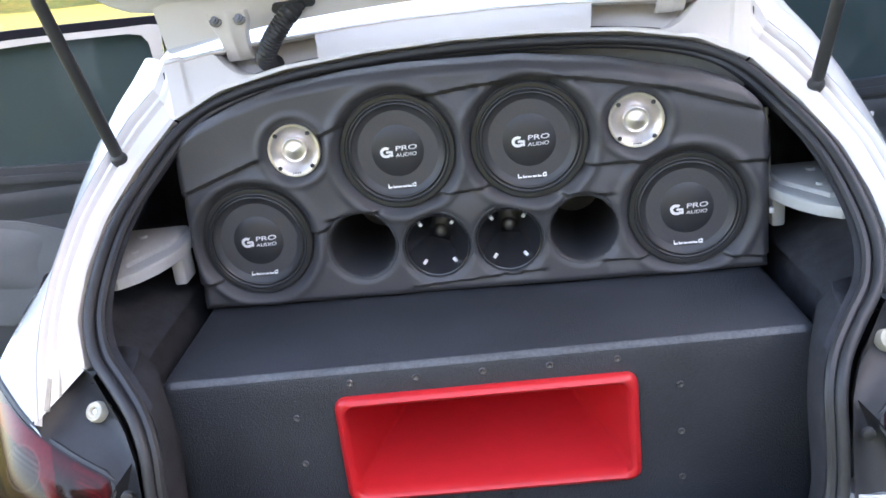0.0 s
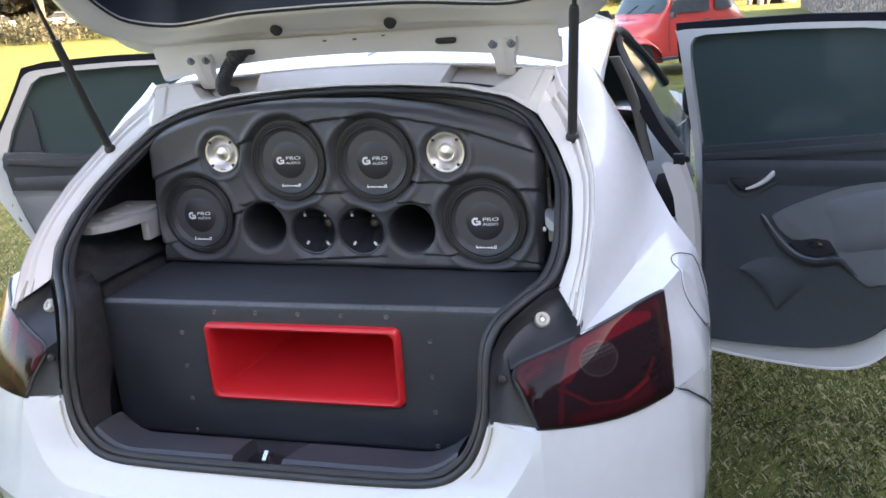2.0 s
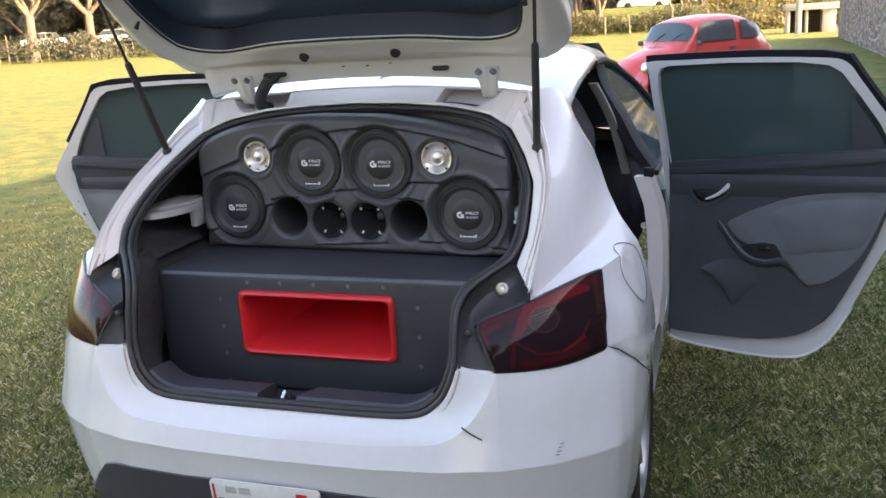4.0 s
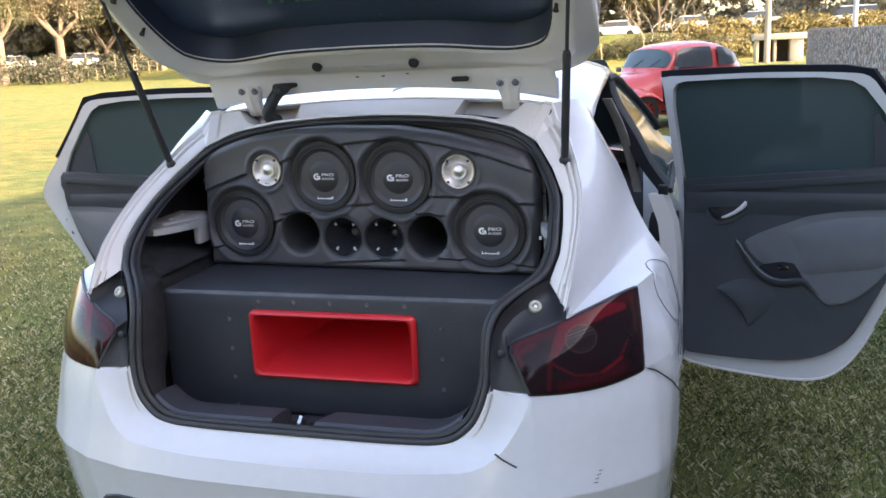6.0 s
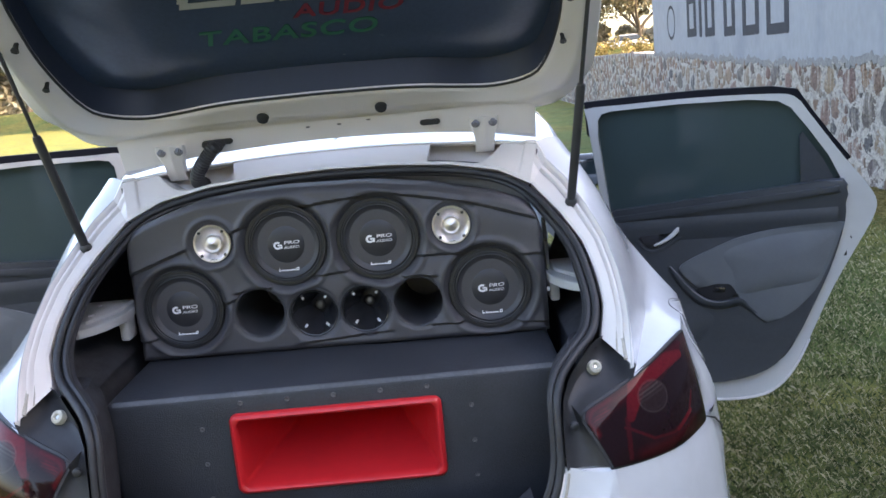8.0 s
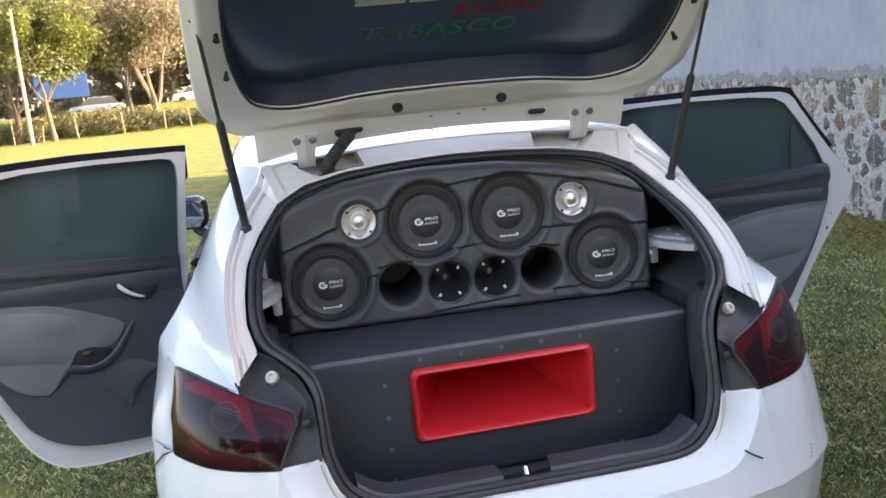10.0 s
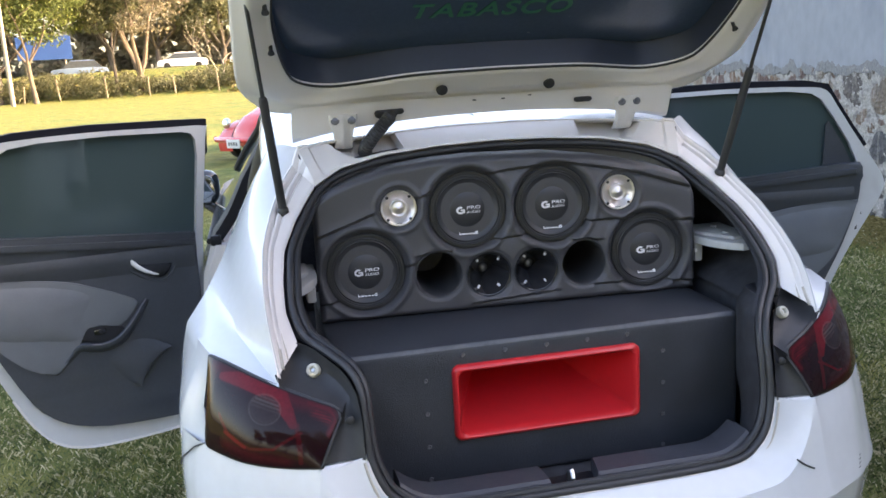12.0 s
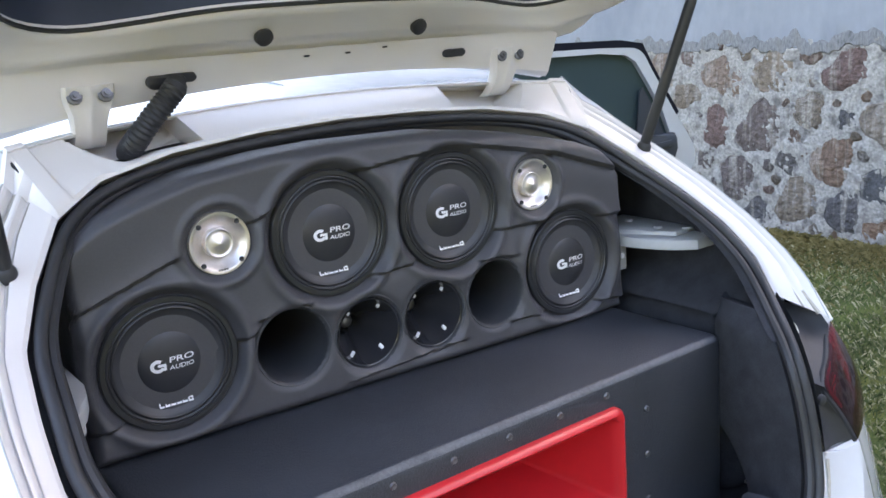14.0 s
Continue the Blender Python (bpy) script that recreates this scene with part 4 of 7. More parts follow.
def build_lamp(s):
    n, m = 150, 84
    rows = []
    for i in range(n + 1):
        col = [lamp_point(i / n, j / m) for j in range(m + 1)]
        u = i / n
        rows.append([col[0] + Vector((-0.01 * u, 0.03, 0.004))] + col + [col[-1] + Vector((-0.020 * u, 0.030 - 0.01 * u, -0.004 - 0.016 * u))])
    bm = bmesh.new()
    layer = bm.verts.layers.float_color.new("moulding")
    loft(bm, rows, cap=True)
    bm.verts.ensure_lookup_table()
    for k, v in enumerate(bm.verts):
        i, j = divmod(k, m + 3)
        v[layer] = (*lens_colour(i / n, min(max((j - 1) / m, 0), 1)), 1)
    if s < 0:
        flip_x(bm)
    lamp = part("tail_light", bm, M_LENS, car, "smoked dark red tail light")
    # black surround behind the lens
    bm = bmesh.new()
    ring = [(k / 20, 0) for k in range(20)] + [(1, k / 8) for k in range(8)] + [(1 - k / 20, 1) for k in range(20)] + [(0, 1 - k / 8) for k in range(8)]
    tube(bm, [lamp_point(u, v, -0.005) for u, v in ring], 0.0045, 6, closed=True)
    if s < 0:
        flip_x(bm)
    part("lamp_gasket", bm, M_RUBBER, lamp, "black lamp gasket")


build_lamp(1)
build_lamp(-1)


# ---- tailgate, raised ----
LID_LINE = [(.752, 1.425), (.735, 1.47), (.716, 1.506), (.65, 1.530), (.60, 1.552), (.50, 1.63), (.39, 1.722), (.20, 1.885), (.03, 2.01), (-.06, 2.06)]
_lid = resample([(0, p.x, p.y) for p in spline([(y, z, 0) for y, z in LID_LINE], 6)], 120)
LID_LONG = sum((b - a).length for a, b in zip(_lid, _lid[1:]))


def lid_point(x, l, h=0.0):
    """A place on the tailgate's inner side: x across, l up from the hinge, h out of it, towards the boot."""
    k = min(max(l / LID_LONG, 0), 1) * 119
    i = min(int(k), 118)
    p = _lid[i].lerp(_lid[i + 1], k - i)
    a, b = _lid[max(i - 3, 0)], _lid[min(i + 4, 119)]
    t = (b - a).normalized()
    nrm = Vector((0, t.z, -t.y))
    if nrm.z > 0:
        nrm = -nrm
    return Vector((x, p.y, p.z)) + nrm * (h - 0.0)


LID_IN = [(0, .188), (.12, .184), (.2, .178), (.27, .163), (.34, .140), (.42, .120), (.48, .138), (.52, .178), (.545, .235), (.562, .31), (.572, .40), (.570, .49), (.558, .60), (.50, .715), (.35, .745), (0, .75)]
LID_OUT = [(0, .028), (.2, .028), (.35, .028), (.53, .030), (.585, .038), (.635, .068), (.660, .115), (.666, .255), (.662, .39), (.655, .55), (.64, .75), (.59, .92), (.45, 1.02), (0, 1.046)]


def build_tailgate():
    n = 60
    ins = resample(spline([(x, l, 0) for x, l in LID_IN], 5), n)
    outs = resample(spline([(x, l, 0) for x, l in LID_OUT], 5), n)
    bm = bmesh.new()
    rows = []
    for a, b in zip(ins, outs):
        row = []
        for t, h in ((0.0, -0.012), (0.0, -0.004), (0.05, 0.004), (0.14, 0.008), (0.30, 0.012), (0.45, 0.020), (0.55, 0.022), (0.66, 0.014), (0.80, 0.002), (0.93, -0.004), (1.0, -0.010), (1.0, -0.030), (0.97, -0.075), (0.90, -0.105)):
            q = a.lerp(b, t)
            row.append(lid_point(q.x, q.y, h))
        rows.append(row)
    loft(bm, rows)
    mirror_x(bm)
    wells = [[lid_point(a.x + (a.x - b.x) * k, a.y + (a.y - b.y) * k, h) for k, h in ((-0.01, -0.010), (0.0, -0.030), (0.03, -0.082))] for a, b in zip(ins, outs)]
    gate = part("tailgate", bm, M_INNER, car, "raised tailgate with cream-white inner frame", angle=60)
    bm = bmesh.new()
    loft(bm, wells)
    mirror_x(bm)
    part("window_well", bm, M_LIDBORDER, gate, "dark border round the rear window")
    # lower flange, down to the roof's edge
    bm = bmesh.new()
    rows = []
    for x in np.linspace(-0.535, 0.535, 43):
        z = 1.434 - 0.20 * x * x
        top = lid_point(x, 0.055, 0.004)
        fold = 0.006 if abs(x) > 0.525 else 0.0
        rows.append([top + Vector((0, fold, 0)), Vector((x, 0.752 + fold, 1.440 - 0.06 * x * x)), Vector((x, 0.766 + fold, 1.426 - 0.13 * x * x)), Vector((x, 0.782, z + 0.002)), Vector((x, 0.786, z + 0.005)), Vector((x, 0.798, z)), Vector((x, 0.802, z)), Vector((x, 0.806, z + 0.006)), Vector((x, 0.80, z + 0.06))])
    loft(bm, rows)
    part("lower_flange", bm, M_INNER, gate, "cream-white folded lower flange", angle=35)
    # outer skin
    bm = bmesh.new()
    half = [[lid_point(p.x * t, p.y * t + (0.5 * (1 - t)), -0.102 - 0.02 * (1 - t)) for t in (0.0, 0.35, 0.7, 0.9, 1.0)] for p in outs]
    loft(bm, half)
    mirror_x(bm)
    part("outer_skin", bm, M_PAINT, gate, "white painted outer skin")
    # dark inner panel with the window
    bm = bmesh.new()
    rows = [[lid_point(p.x * t, 0.45 + (p.y - 0.45) * t, -0.078) for t in (0.0, 0.3, 0.6, 0.85, 1.0, 1.03)] for p in ins]
    loft(bm, rows)
    mirror_x(bm)
    part("rear_window", bm, M_LIDGLASS, gate, "dark blue-black rear window, tinted")
    bm = bmesh.new()
    loop = [lid_point(p.x, p.y, -0.004) for p in ins]
    tube(bm, loop + [Vector((-p.x, p.y, p.z)) for p in loop[-2:0:-1]], 0.0035, 8, closed=True)
    part("window_gasket", bm, M_RUBBER, gate, "black window gasket")
    # black plugs, slots and clips
    for x, l, r in ((-.145, .118, .0145), (.148, .118, .0145)):
        bm = bmesh.new()
        p = lid_point(x, l, 0.020)
        m = Matrix.Translation(p) @ Vector((0, -0.86, -0.5)).to_track_quat('Z', 'Y').to_matrix().to_4x4()
        lathe(bm, ((0, 0.010), (r * 0.6, 0.0105), (r, 0.008), (r * 1.05, 0.0)), 24, m)
        part("plug", bm, M_RUBBER, gate, "black rubber plug")
    for x, l in ((-.045, .040), (.035, .040), (.11, .045)):
        bm = bmesh.new()
        plate(bm, round_rect(x - 0.005, l - 0.0015, x + 0.005, l + 0.0015, 0.001), 0.002, lambda a, b, d: lid_point(a, b, d + 0.001), 0)
        part("slot", bm, M_RUBBER, gate)
    for s in (1, -1):
        bm = bmesh.new()
        plate(bm, round_rect(s * .265 - 0.026, .017, s * .265 + 0.026, .031, 0.007), 0.005, lambda a, b, d: lid_point(a, b, d + 0.004), 0.002)
        part("slot", bm, M_RUBBER, gate, "black rubber grommet")
        for x, l, r in ((.578, .34, .008), (.585, .47, .009)):
            bm = bmesh.new()
            p, q = lid_point(s * x, l, 0.004), lid_point(s * x, l, 0.028)
            tube(bm, [p, p.lerp(q, 0.6), q], r, 10, radii=[r * 0.6, r * 0.6, r])
            part("clip", bm, M_RUBBER, gate, "black trim clip")
    # script on the window: light word mark, red word mark and a green place name
    def bar(name, x0, x1, l0, l1, lean, material, label):
        bm = bmesh.new()
        plate(bm, [(x0, l0), (x1, l0), (x1 + lean, l1), (x0 + lean, l1)], 0.0015, lambda a, b, d: lid_point(a, b, -0.0765 + d), 0)
        part(name, bm, material, gate, label)
    x = -0.255
    for w in (0.135, 0.085, 0.095, 0.03, 0.09, 0.085):
        bar("word_mark", x, x + w - 0.012, .440, .457, 0.006, M_PRINT_GREY, "plain light grey logo shape")
        bar("word_mark", x + 0.004, x + w - 0.010, .500, .517, 0.006, M_PRINT_GREY, "plain light grey logo shape")
        bar("word_mark", x, x + min(0.024, w - 0.012), .457, .500, 0.014, M_PRINT_GREY, "plain light grey logo shape")
        if w > 0.07:
            bar("word_mark", x + w - 0.036, x + w - 0.012, .457, .478, 0.006, M_PRINT_GREY, "plain light grey logo shape")
        x += w
    for text, material, x0, l0, size, wide, label in (("TABASCO", M_PRINT_GREEN, -0.040, .318, 0.066, 1.30, "dark green lettering TABASCO"), ("AUDIO", M_PRINT_RED, 0.108, .384, 0.056, 1.28, "dark red lettering AUDIO")):
        cu = bpy.data.curves.new("lettering", 'FONT')
        cu.body = text
        cu.size, cu.extrude, cu.align_x = size, 0.0008, 'CENTER'
        cu.space_character, cu.shear, cu.offset = 1.10, 0.2, 0.0011
        tmp = bpy.data.objects.new("lettering", cu)
        scene.collection.objects.link(tmp)
        bpy.context.view_layer.update()
        me = bpy.data.meshes.new_from_object(tmp.evaluated_get(bpy.context.evaluated_depsgraph_get()))
        bpy.data.objects.remove(tmp)
        bm = bmesh.new()
        bm.from_mesh(me)
        for v in bm.verts:
            v.co = lid_point(x0 + v.co.x * wide, l0 + v.co.y, -0.0765 + v.co.z)
        part("lettering", bm, material, gate, label, smooth=False)
    # hinges
    for s in (1, -1):
        bm = bmesh.new()
        line = [(.741, 1.446, .037), (.746, 1.430, .037), (.751, 1.416, .033), (.757, 1.404, .028), (.766, 1.388, .0255), (.776, 1.372, .025), (.786, 1.360, .0255), (.80, 1.352, .026)]
        rows = []
        for y, z, w in line:
            rows.append([(s * .402 + dx * w, y - dy, z) for dx, dy in ((-1, -.012), (-1, .004), (-.9, .010), (-.22, .010), (-.1, .013), (.1, .013), (.22, .010), (.9, .010), (1, .004), (1, -.012))])
        loft(bm, rows, close_u=True, cap=True)
        hinge = part("hinge", bm, M_INNER, car, "cream-white tailgate hinge")
        for dx in (-.022, .022):
            bm = bmesh.new()
            m = Matrix.Translation((s * .402 + dx, .7365, 1.432)) @ pose(0, 0, 0, 74)
            lathe(bm, ((0, 0.012), (0.0035, 0.012), (0.004, 0.008), (0.007, 0.008), (0.0075, 0.003), (0.0115, 0.002), (0.012, -0.002)), 10, m)
            part("bolt", bm, M_STEEL_DULL, hinge, "dull steel bolt")
        # gas strut
        a, b = Vector((s * .583, .560, 1.234)), Vector((s * .627, .372, 1.744))
        mid = a.lerp(b, 0.543)
        bm = bmesh.new()
        tube(bm, [a, a.lerp(b, 0.03), a.lerp(b, 0.05), mid.lerp(a, 0.03), mid], 0.0105, 14, radii=[0.008, 0.0105, 0.0105, 0.0105, 0.0085])
        strut = part("gas_strut", bm, M_RUBBER, car, "black gas strut")
        bm = bmesh.new()
        tube(bm, [mid, b], 0.0048, 10)
        part("rod", bm, M_RUBBER, strut)
        for end in (a, b):
            bm = bmesh.new()
            bmesh.ops.create_uvsphere(bm, u_segments=14, v_segments=10, radius=0.0145, matrix=Matrix.Translation(end))
            part("ball_end", bm, M_RUBBER, strut)
    # wiring conduit
    line = spline([(-.276, .735, 1.437), (-.286, .712, 1.430), (-.303, .712, 1.412), (-.325, .722, 1.388), (-.343, .738, 1.362), (-.348, .768, 1.345), (-.342, .80, 1.336)], 9)
    bm = bmesh.new()
    tube(bm, line, 0.017, 12, radii=[(0.0190 if k % 2 else 0.0165) * min(1, 0.75 + 0.03 * k) for k in range(len(line))])
    plate(bm, round_rect(-.318, .012, -.258, .030, .008), 0.012, lambda a, b, d: lid_point(a, b, d + 0.004), 0.003)
    part("wiring_conduit", bm, M_RUBBER, car, "black corrugated wiring conduit")


M_LIDGLASS = mat("dark_tinted_window", (0.050, 0.078, 0.145), 0.22, var=0.12, scale=4, coat=0.12)
M_LIDBORDER = mat("dark_window_border", (0.028, 0.038, 0.066), 0.5, var=0.1, scale=6)
M_PRINT_GREY = mat("grey_print", (0.42, 0.44, 0.48), 0.5, var=0.08)
M_PRINT_RED = mat("dark_red_print", (0.20, 0.020, 0.045), 0.5, var=0.08)
M_PRINT_GREEN = mat("dark_green_print", (0.020, 0.145, 0.105), 0.5, var=0.08)
build_tailgate()


# ---- rear doors, swung open ----
DOOR_OUT = [(-.022, 1.36), (-.022, 1.398), (.10, 1.403), (.34, 1.408), (.56, 1.402), (.64, 1.388), (.685, 1.33), (.74, 1.25), (.80, 1.165), (.85, 1.10), (.885, 1.04), (.885, .99), (.855, .92), (.76, .74),
            (.68, .55), (.63, .45), (.575, .385), (.50, .348), (.35, .333), (.075, .343), (.03, .40), (.02, .60), (.005, 1.0)]
DOOR_HOLE = [(.028, 1.018), (.020, 1.15), (.010, 1.30), (.014, 1.355), (.028, 1.376), (.060, 1.384), (.28, 1.391), (.50, 1.388), (.590, 1.377), (.628, 1.354), (.682, 1.280), (.742, 1.190), (.785, 1.10)]
DOOR_PANEL = [(.04, .42), (.045, .395), (.07, .385), (.24, .39), (.40, .405), (.507, .434), (.575, .475), (.625, .53), (.69, .67), (.745, .80), (.785, .93), (.795, 1.0), (.790, 1.06), (.786, 1.112), (.60, 1.093), (.30, 1.060), (.09, 1.037), (.05, 1.032), (.037, 1.018), (.036, .97)]
DOOR_CLOTH = [(.258, .818), (.30, .850), (.374, .886), (.472, .926), (.60, .952), (.775, .966), (.782, .94), (.72, .77), (.66, .69), (.611, .649), (.544, .622), (.50, .660), (.458, .700), (.448, .74), (.424, .766), (.37, .758), (.325, .747), (.288, .778)]


DOOR_CUTS = (.45, .55, .65, .75, .85, .9499, .9501, 1.0, 1.05)


def door_place(side):
    h = Vector((side * .815, 1.50, 0))
    d = Vector((side * .946, -.324, 0))
    out = Vector((side * .324, .946, 0))

    def place(s, z, n=0.0):
        base = 0.22 * (1.40 - z) if z > 0.95 else 0.099 - 0.12 * max(0, 0.55 - z)
        return h + d * s + out * (base + n) + Vector((0, 0, z))
    return place


def plate_hole(bm, outline, hole, place, lo, hi):
    """A plate with an opening through it; place(a, b, n) with n from lo to hi."""
    loops = []
    for n in (lo, hi):
        vs, es = [], []
        for line in (outline, hole):
            v = [bm.verts.new((a, b, 0)) for a, b in line]
            es += [bm.edges.new((v[i], v[(i + 1) % len(v)])) for i in range(len(v))]
            vs.append(v)
        bmesh.ops.triangle_fill(bm, edges=es, use_beauty=True)
        loops.append(vs)
        for v in (q for w in vs for q in w):
            v.co = place(v.co.x, v.co.y, n)
    for a, b in zip(*loops):
        for i in range(len(a)):
            j = (i + 1) % len(a)
            bm.faces.new([a[i], a[j], b[j], b[i]])
    return bm


def build_door(side):
    place = door_place(side)
    smooth_out = [(p.x, p.y) for p in spline([(a, b, 0) for a, b in DOOR_OUT], 3, closed=True)]
    bm = bmesh.new()
    plate_hole(bm, smooth_out, DOOR_HOLE, place, 0.0, 0.055)
    door = part("rear_door", bm, M_PAINT, car, "white rear door, swung open", angle=30)
    # outer skin below the window
    bm = bmesh.new()
    low = [p for p in smooth_out if p[1] <= 1.02]
    plate(bm, low, 0.035, lambda a, b, d: place(a, b, 0.054 + d), 0.02, 3, cuts=DOOR_CUTS)
    part("outer_skin", bm, M_PAINT, door, "white painted outer skin")
    bm = bmesh.new()
    plate(bm, [(.42 + (a - .42) * 1.02, 1.2 + (b - 1.2) * 1.03) for a, b in DOOR_HOLE], 0.005, lambda a, b, d: place(a, b, 0.026 + d), 0)
    pane = part("window", bm, M_TINT, door, "dark green tinted window")
    pane.visible_shadow = True
    bm = bmesh.new()
    plate(bm, [(.665, 1.27), (.725, 1.18), (.765, 1.10), (.66, 1.085), (.655, 1.26)], 0.012, lambda a, b, d: place(a, b, 0.006 + d * 0.6), 0.002)
    part("window_corner", bm, M_DARKTRIM, door, "black window corner panel")
    bm = bmesh.new()
    edge = [(-.022, 1.30), (-.022, 1.395), (.10, 1.400), (.34, 1.405), (.56, 1.399), (.638, 1.384), (.683, 1.328), (.738, 1.247), (.795, 1.168)]
    rows = [[place(a, b, n) for n in (0.0, 0.06)] + [place(a * 1.018 - 0.006 * (a < 0), b + 0.026 * (1 if b > 1.38 else 0.4), n) for n in (0.06, 0.006)] for a, b in edge]
    loft(bm, rows, close_u=True, cap=True)
    part("frame_cover", bm, M_SATIN, door, "black outer frame cover")
    # trim panel and what is set into it
    bm = bmesh.new()
    pan = [(p.x, p.y) for p in spline([(a, b, 0) for a, b in DOOR_PANEL], 2, closed=True)]
    plate(bm, pan, 0.028, lambda a, b, d: place(a, b, 0.002 - d), 0.010, 3, cuts=DOOR_CUTS)
    panel = part("trim_panel", bm, M_DARKTRIM, door, "dark plastic door trim panel")
    bm = bmesh.new()
    cloth = [(p.x, p.y) for p in spline([(a, b, 0) for a, b in DOOR_CLOTH], 3, closed=True)]
    plate(bm, cloth, 0.012, lambda a, b, d: place(a, b, -0.024 - d), 0.006, 2, cuts=DOOR_CUTS)
    part("cloth_insert", bm, M_GREY, panel, "grey cloth door insert")
    bm = bmesh.new()
    ledge = [(.045, 1.010), (.30, 1.038), (.60, 1.072), (.772, 1.090), (.775, 1.068), (.60, 1.048), (.30, 1.014), (.045, .986)]
    plate(bm, ledge, 0.012, lambda a, b, d: place(a, b, -0.022 - d), 0.005, 2)
    part("window_ledge", bm, M_DARKTRIM, panel, "dark window ledge")
    # seam across the cloth, with the padded half above it
    bm = bmesh.new()
    pad = [(p.x, p.y) for p in spline([(a, b, 0) for a, b in ((.452, .722), (.56, .738), (.70, .768), (.735, .82), (.765, .90), (.76, .945), (.60, .936), (.475, .908), (.40, .868), (.43, .80))], 4, closed=True)]
    mid = (.60, .83)
    rows = [[place(mid[0] + (a - mid[0]) * k, mid[1] + (b - mid[1]) * k, -0.034 - 0.014 * (1 - k ** 3)) for a, b in pad] for k in (1.0, 0.97, 0.92, 0.84, 0.7, 0.5, 0.25, 0.02)]
    loft(bm, rows, close_u=True)
    part("cloth_pad", bm, M_GREY, panel, "grey padded upper half of the cloth")
    # pull lip that sweeps round the cup
    bm = bmesh.new()
    path = spline([(a, b, 0) for a, b in ((.226, .822), (.243, .800), (.275, .757), (.308, .722), (.345, .697), (.395, .688), (.455, .699), (.49, .672), (.545, .620))], 6)
    rows = []
    for k, p in enumerate(path):
        t = k / (len(path) - 1)
        q = path[min(k + 1, len(path) - 1)] - path[max(k - 1, 0)]
        q = Vector((-q.y, q.x, 0)).normalized()
        w = interp(t, (0, .2, .45, .7, .85, 1), (.005, .009, .013, .012, .008, .004))
        up = interp(t, (0, .2, .45, .7, .85, 1), (.010, .020, .028, .025, .016, .008))
        rows.append([place(p.x + q.x * w * a, p.y + q.y * w * a, -0.024 - up * b) for a, b in ((-1.9, 0), (-1.3, .45), (-.5, .85), (.3, 1), (.8, .96), (1, .8), (1, 0))])
    loft(bm, rows, cap=True)
    lip = part("armrest", bm, M_DARKTRIM, panel, "dark pull handle and armrest lip", angle=35)
    # thin silver line that paints the highlight along the lip
    bm = bmesh.new()
    tube(bm, [row[4] for row in rows[:34]], 0.0022, 6)
    part("lip_highlight", bm, M_STEEL_DULL, lip, "thin dull silver line painted as the lip's highlight")
    bm = bmesh.new()
    cup = [(p.x, p.y) for p in spline([(a, b, 0) for a, b in ((.312, .735), (.34, .750), (.421, .764), (.440, .750), (.446, .72), (.40, .703), (.35, .708))], 4, closed=True)]
    plate(bm, cup, 0.005, lambda a, b, d: place(a, b, -0.030 - d - 0.10 * max(0, .735 - b)), 0.002)
    part("handle_cup", bm, M_BLACK, panel, "black cup behind the pull handle")
    bm = bmesh.new()
    plate(bm, round_rect(.372, .732, .412, .750, .006), 0.004, lambda a, b, d: place(a, b, -0.035 - d), 0.001)
    part("window_switch", bm, M_GLOSS, panel, "black window switch")
    # soft roll under the window ledge
    bm = bmesh.new()
    rows = [[place(a, b + 0.040 * a - 0.004, n) for b, n in ((.992, -.030), (.975, -.037), (.955, -.038), (.930, -.033), (.905, -.024))] for a in np.linspace(.05, .77, 12)]
    loft(bm, rows)
    part("panel_roll", bm, M_DARKTRIM, panel, "dark padded roll under the ledge")
    bm = bmesh.new()
    ring = [p for p in spline([(a, b, 0) for a, b in ((.106, .974), (.18, .992), (.275, .984), (.288, .952), (.220, .895), (.160, .880), (.126, .912))], 4, closed=True)]
    tube(bm, [place(p.x, p.y, -0.027) for p in ring], 0.005, 6, closed=True)
    part("handle_rim", bm, M_DARKTRIM, panel, "dark raised rim round the handle bowl")
    bm = bmesh.new()
    plate(bm, [(p.x, p.y) for p in spline([(a, b, 0) for a, b in ((.118, .968), (.18, .982), (.262, .974), (.272, .950), (.215, .905), (.165, .892), (.138, .915))], 4, closed=True)], 0.010, lambda a, b, d: place(a, b, -0.024 - d), 0.004, 2)
    part("handle_bezel", bm, M_GLOSS, panel, "dark handle bowl")
    bm = bmesh.new()
    tube(bm, [place(a, b, -0.038) for a, b in ((.178, .903), (.196, .909), (.222, .923), (.244, .940), (.258, .956), (.262, .966))], 0.0068, 8, radii=[.003, .005, .0065, .008, .008, .004])
    part("door_handle", bm, M_GLINT, panel, "bright chrome door handle")
    bm = bmesh.new()
    ridge = spline([(a, b, 0) for a, b in ((.163, .640), (.205, .622), (.243, .590), (.268, .552), (.284, .518))], 5)
    foot = spline([(a, b, 0) for a, b in ((.175, .652), (.25, .690), (.33, .690), (.392, .640), (.345, .570), (.292, .518))], 4)
    rows = []
    for p, q in zip(ridge, foot):
        rows.append([place(p.x + (p.x - q.x) * k, p.y + (p.y - q.y) * k, -0.0250 - h) for k, h in ((0.10, -0.001), (0.05, 0.010), (0.0, 0.017), (-0.08, 0.018), (-0.25, 0.015), (-0.5, 0.009), (-0.8, 0.002), (-1.0, -0.001))])
    loft(bm, rows)
    part("speaker_bulge", bm, M_DARKTRIM, panel, "moulded speaker bulge")
    # lock on the rear edge
    bm = bmesh.new()
    plate(bm, round_rect(.775, .845, .80, .875, .004), 0.004, lambda a, b, d: place(a, b, -0.001 - d), 0.001)
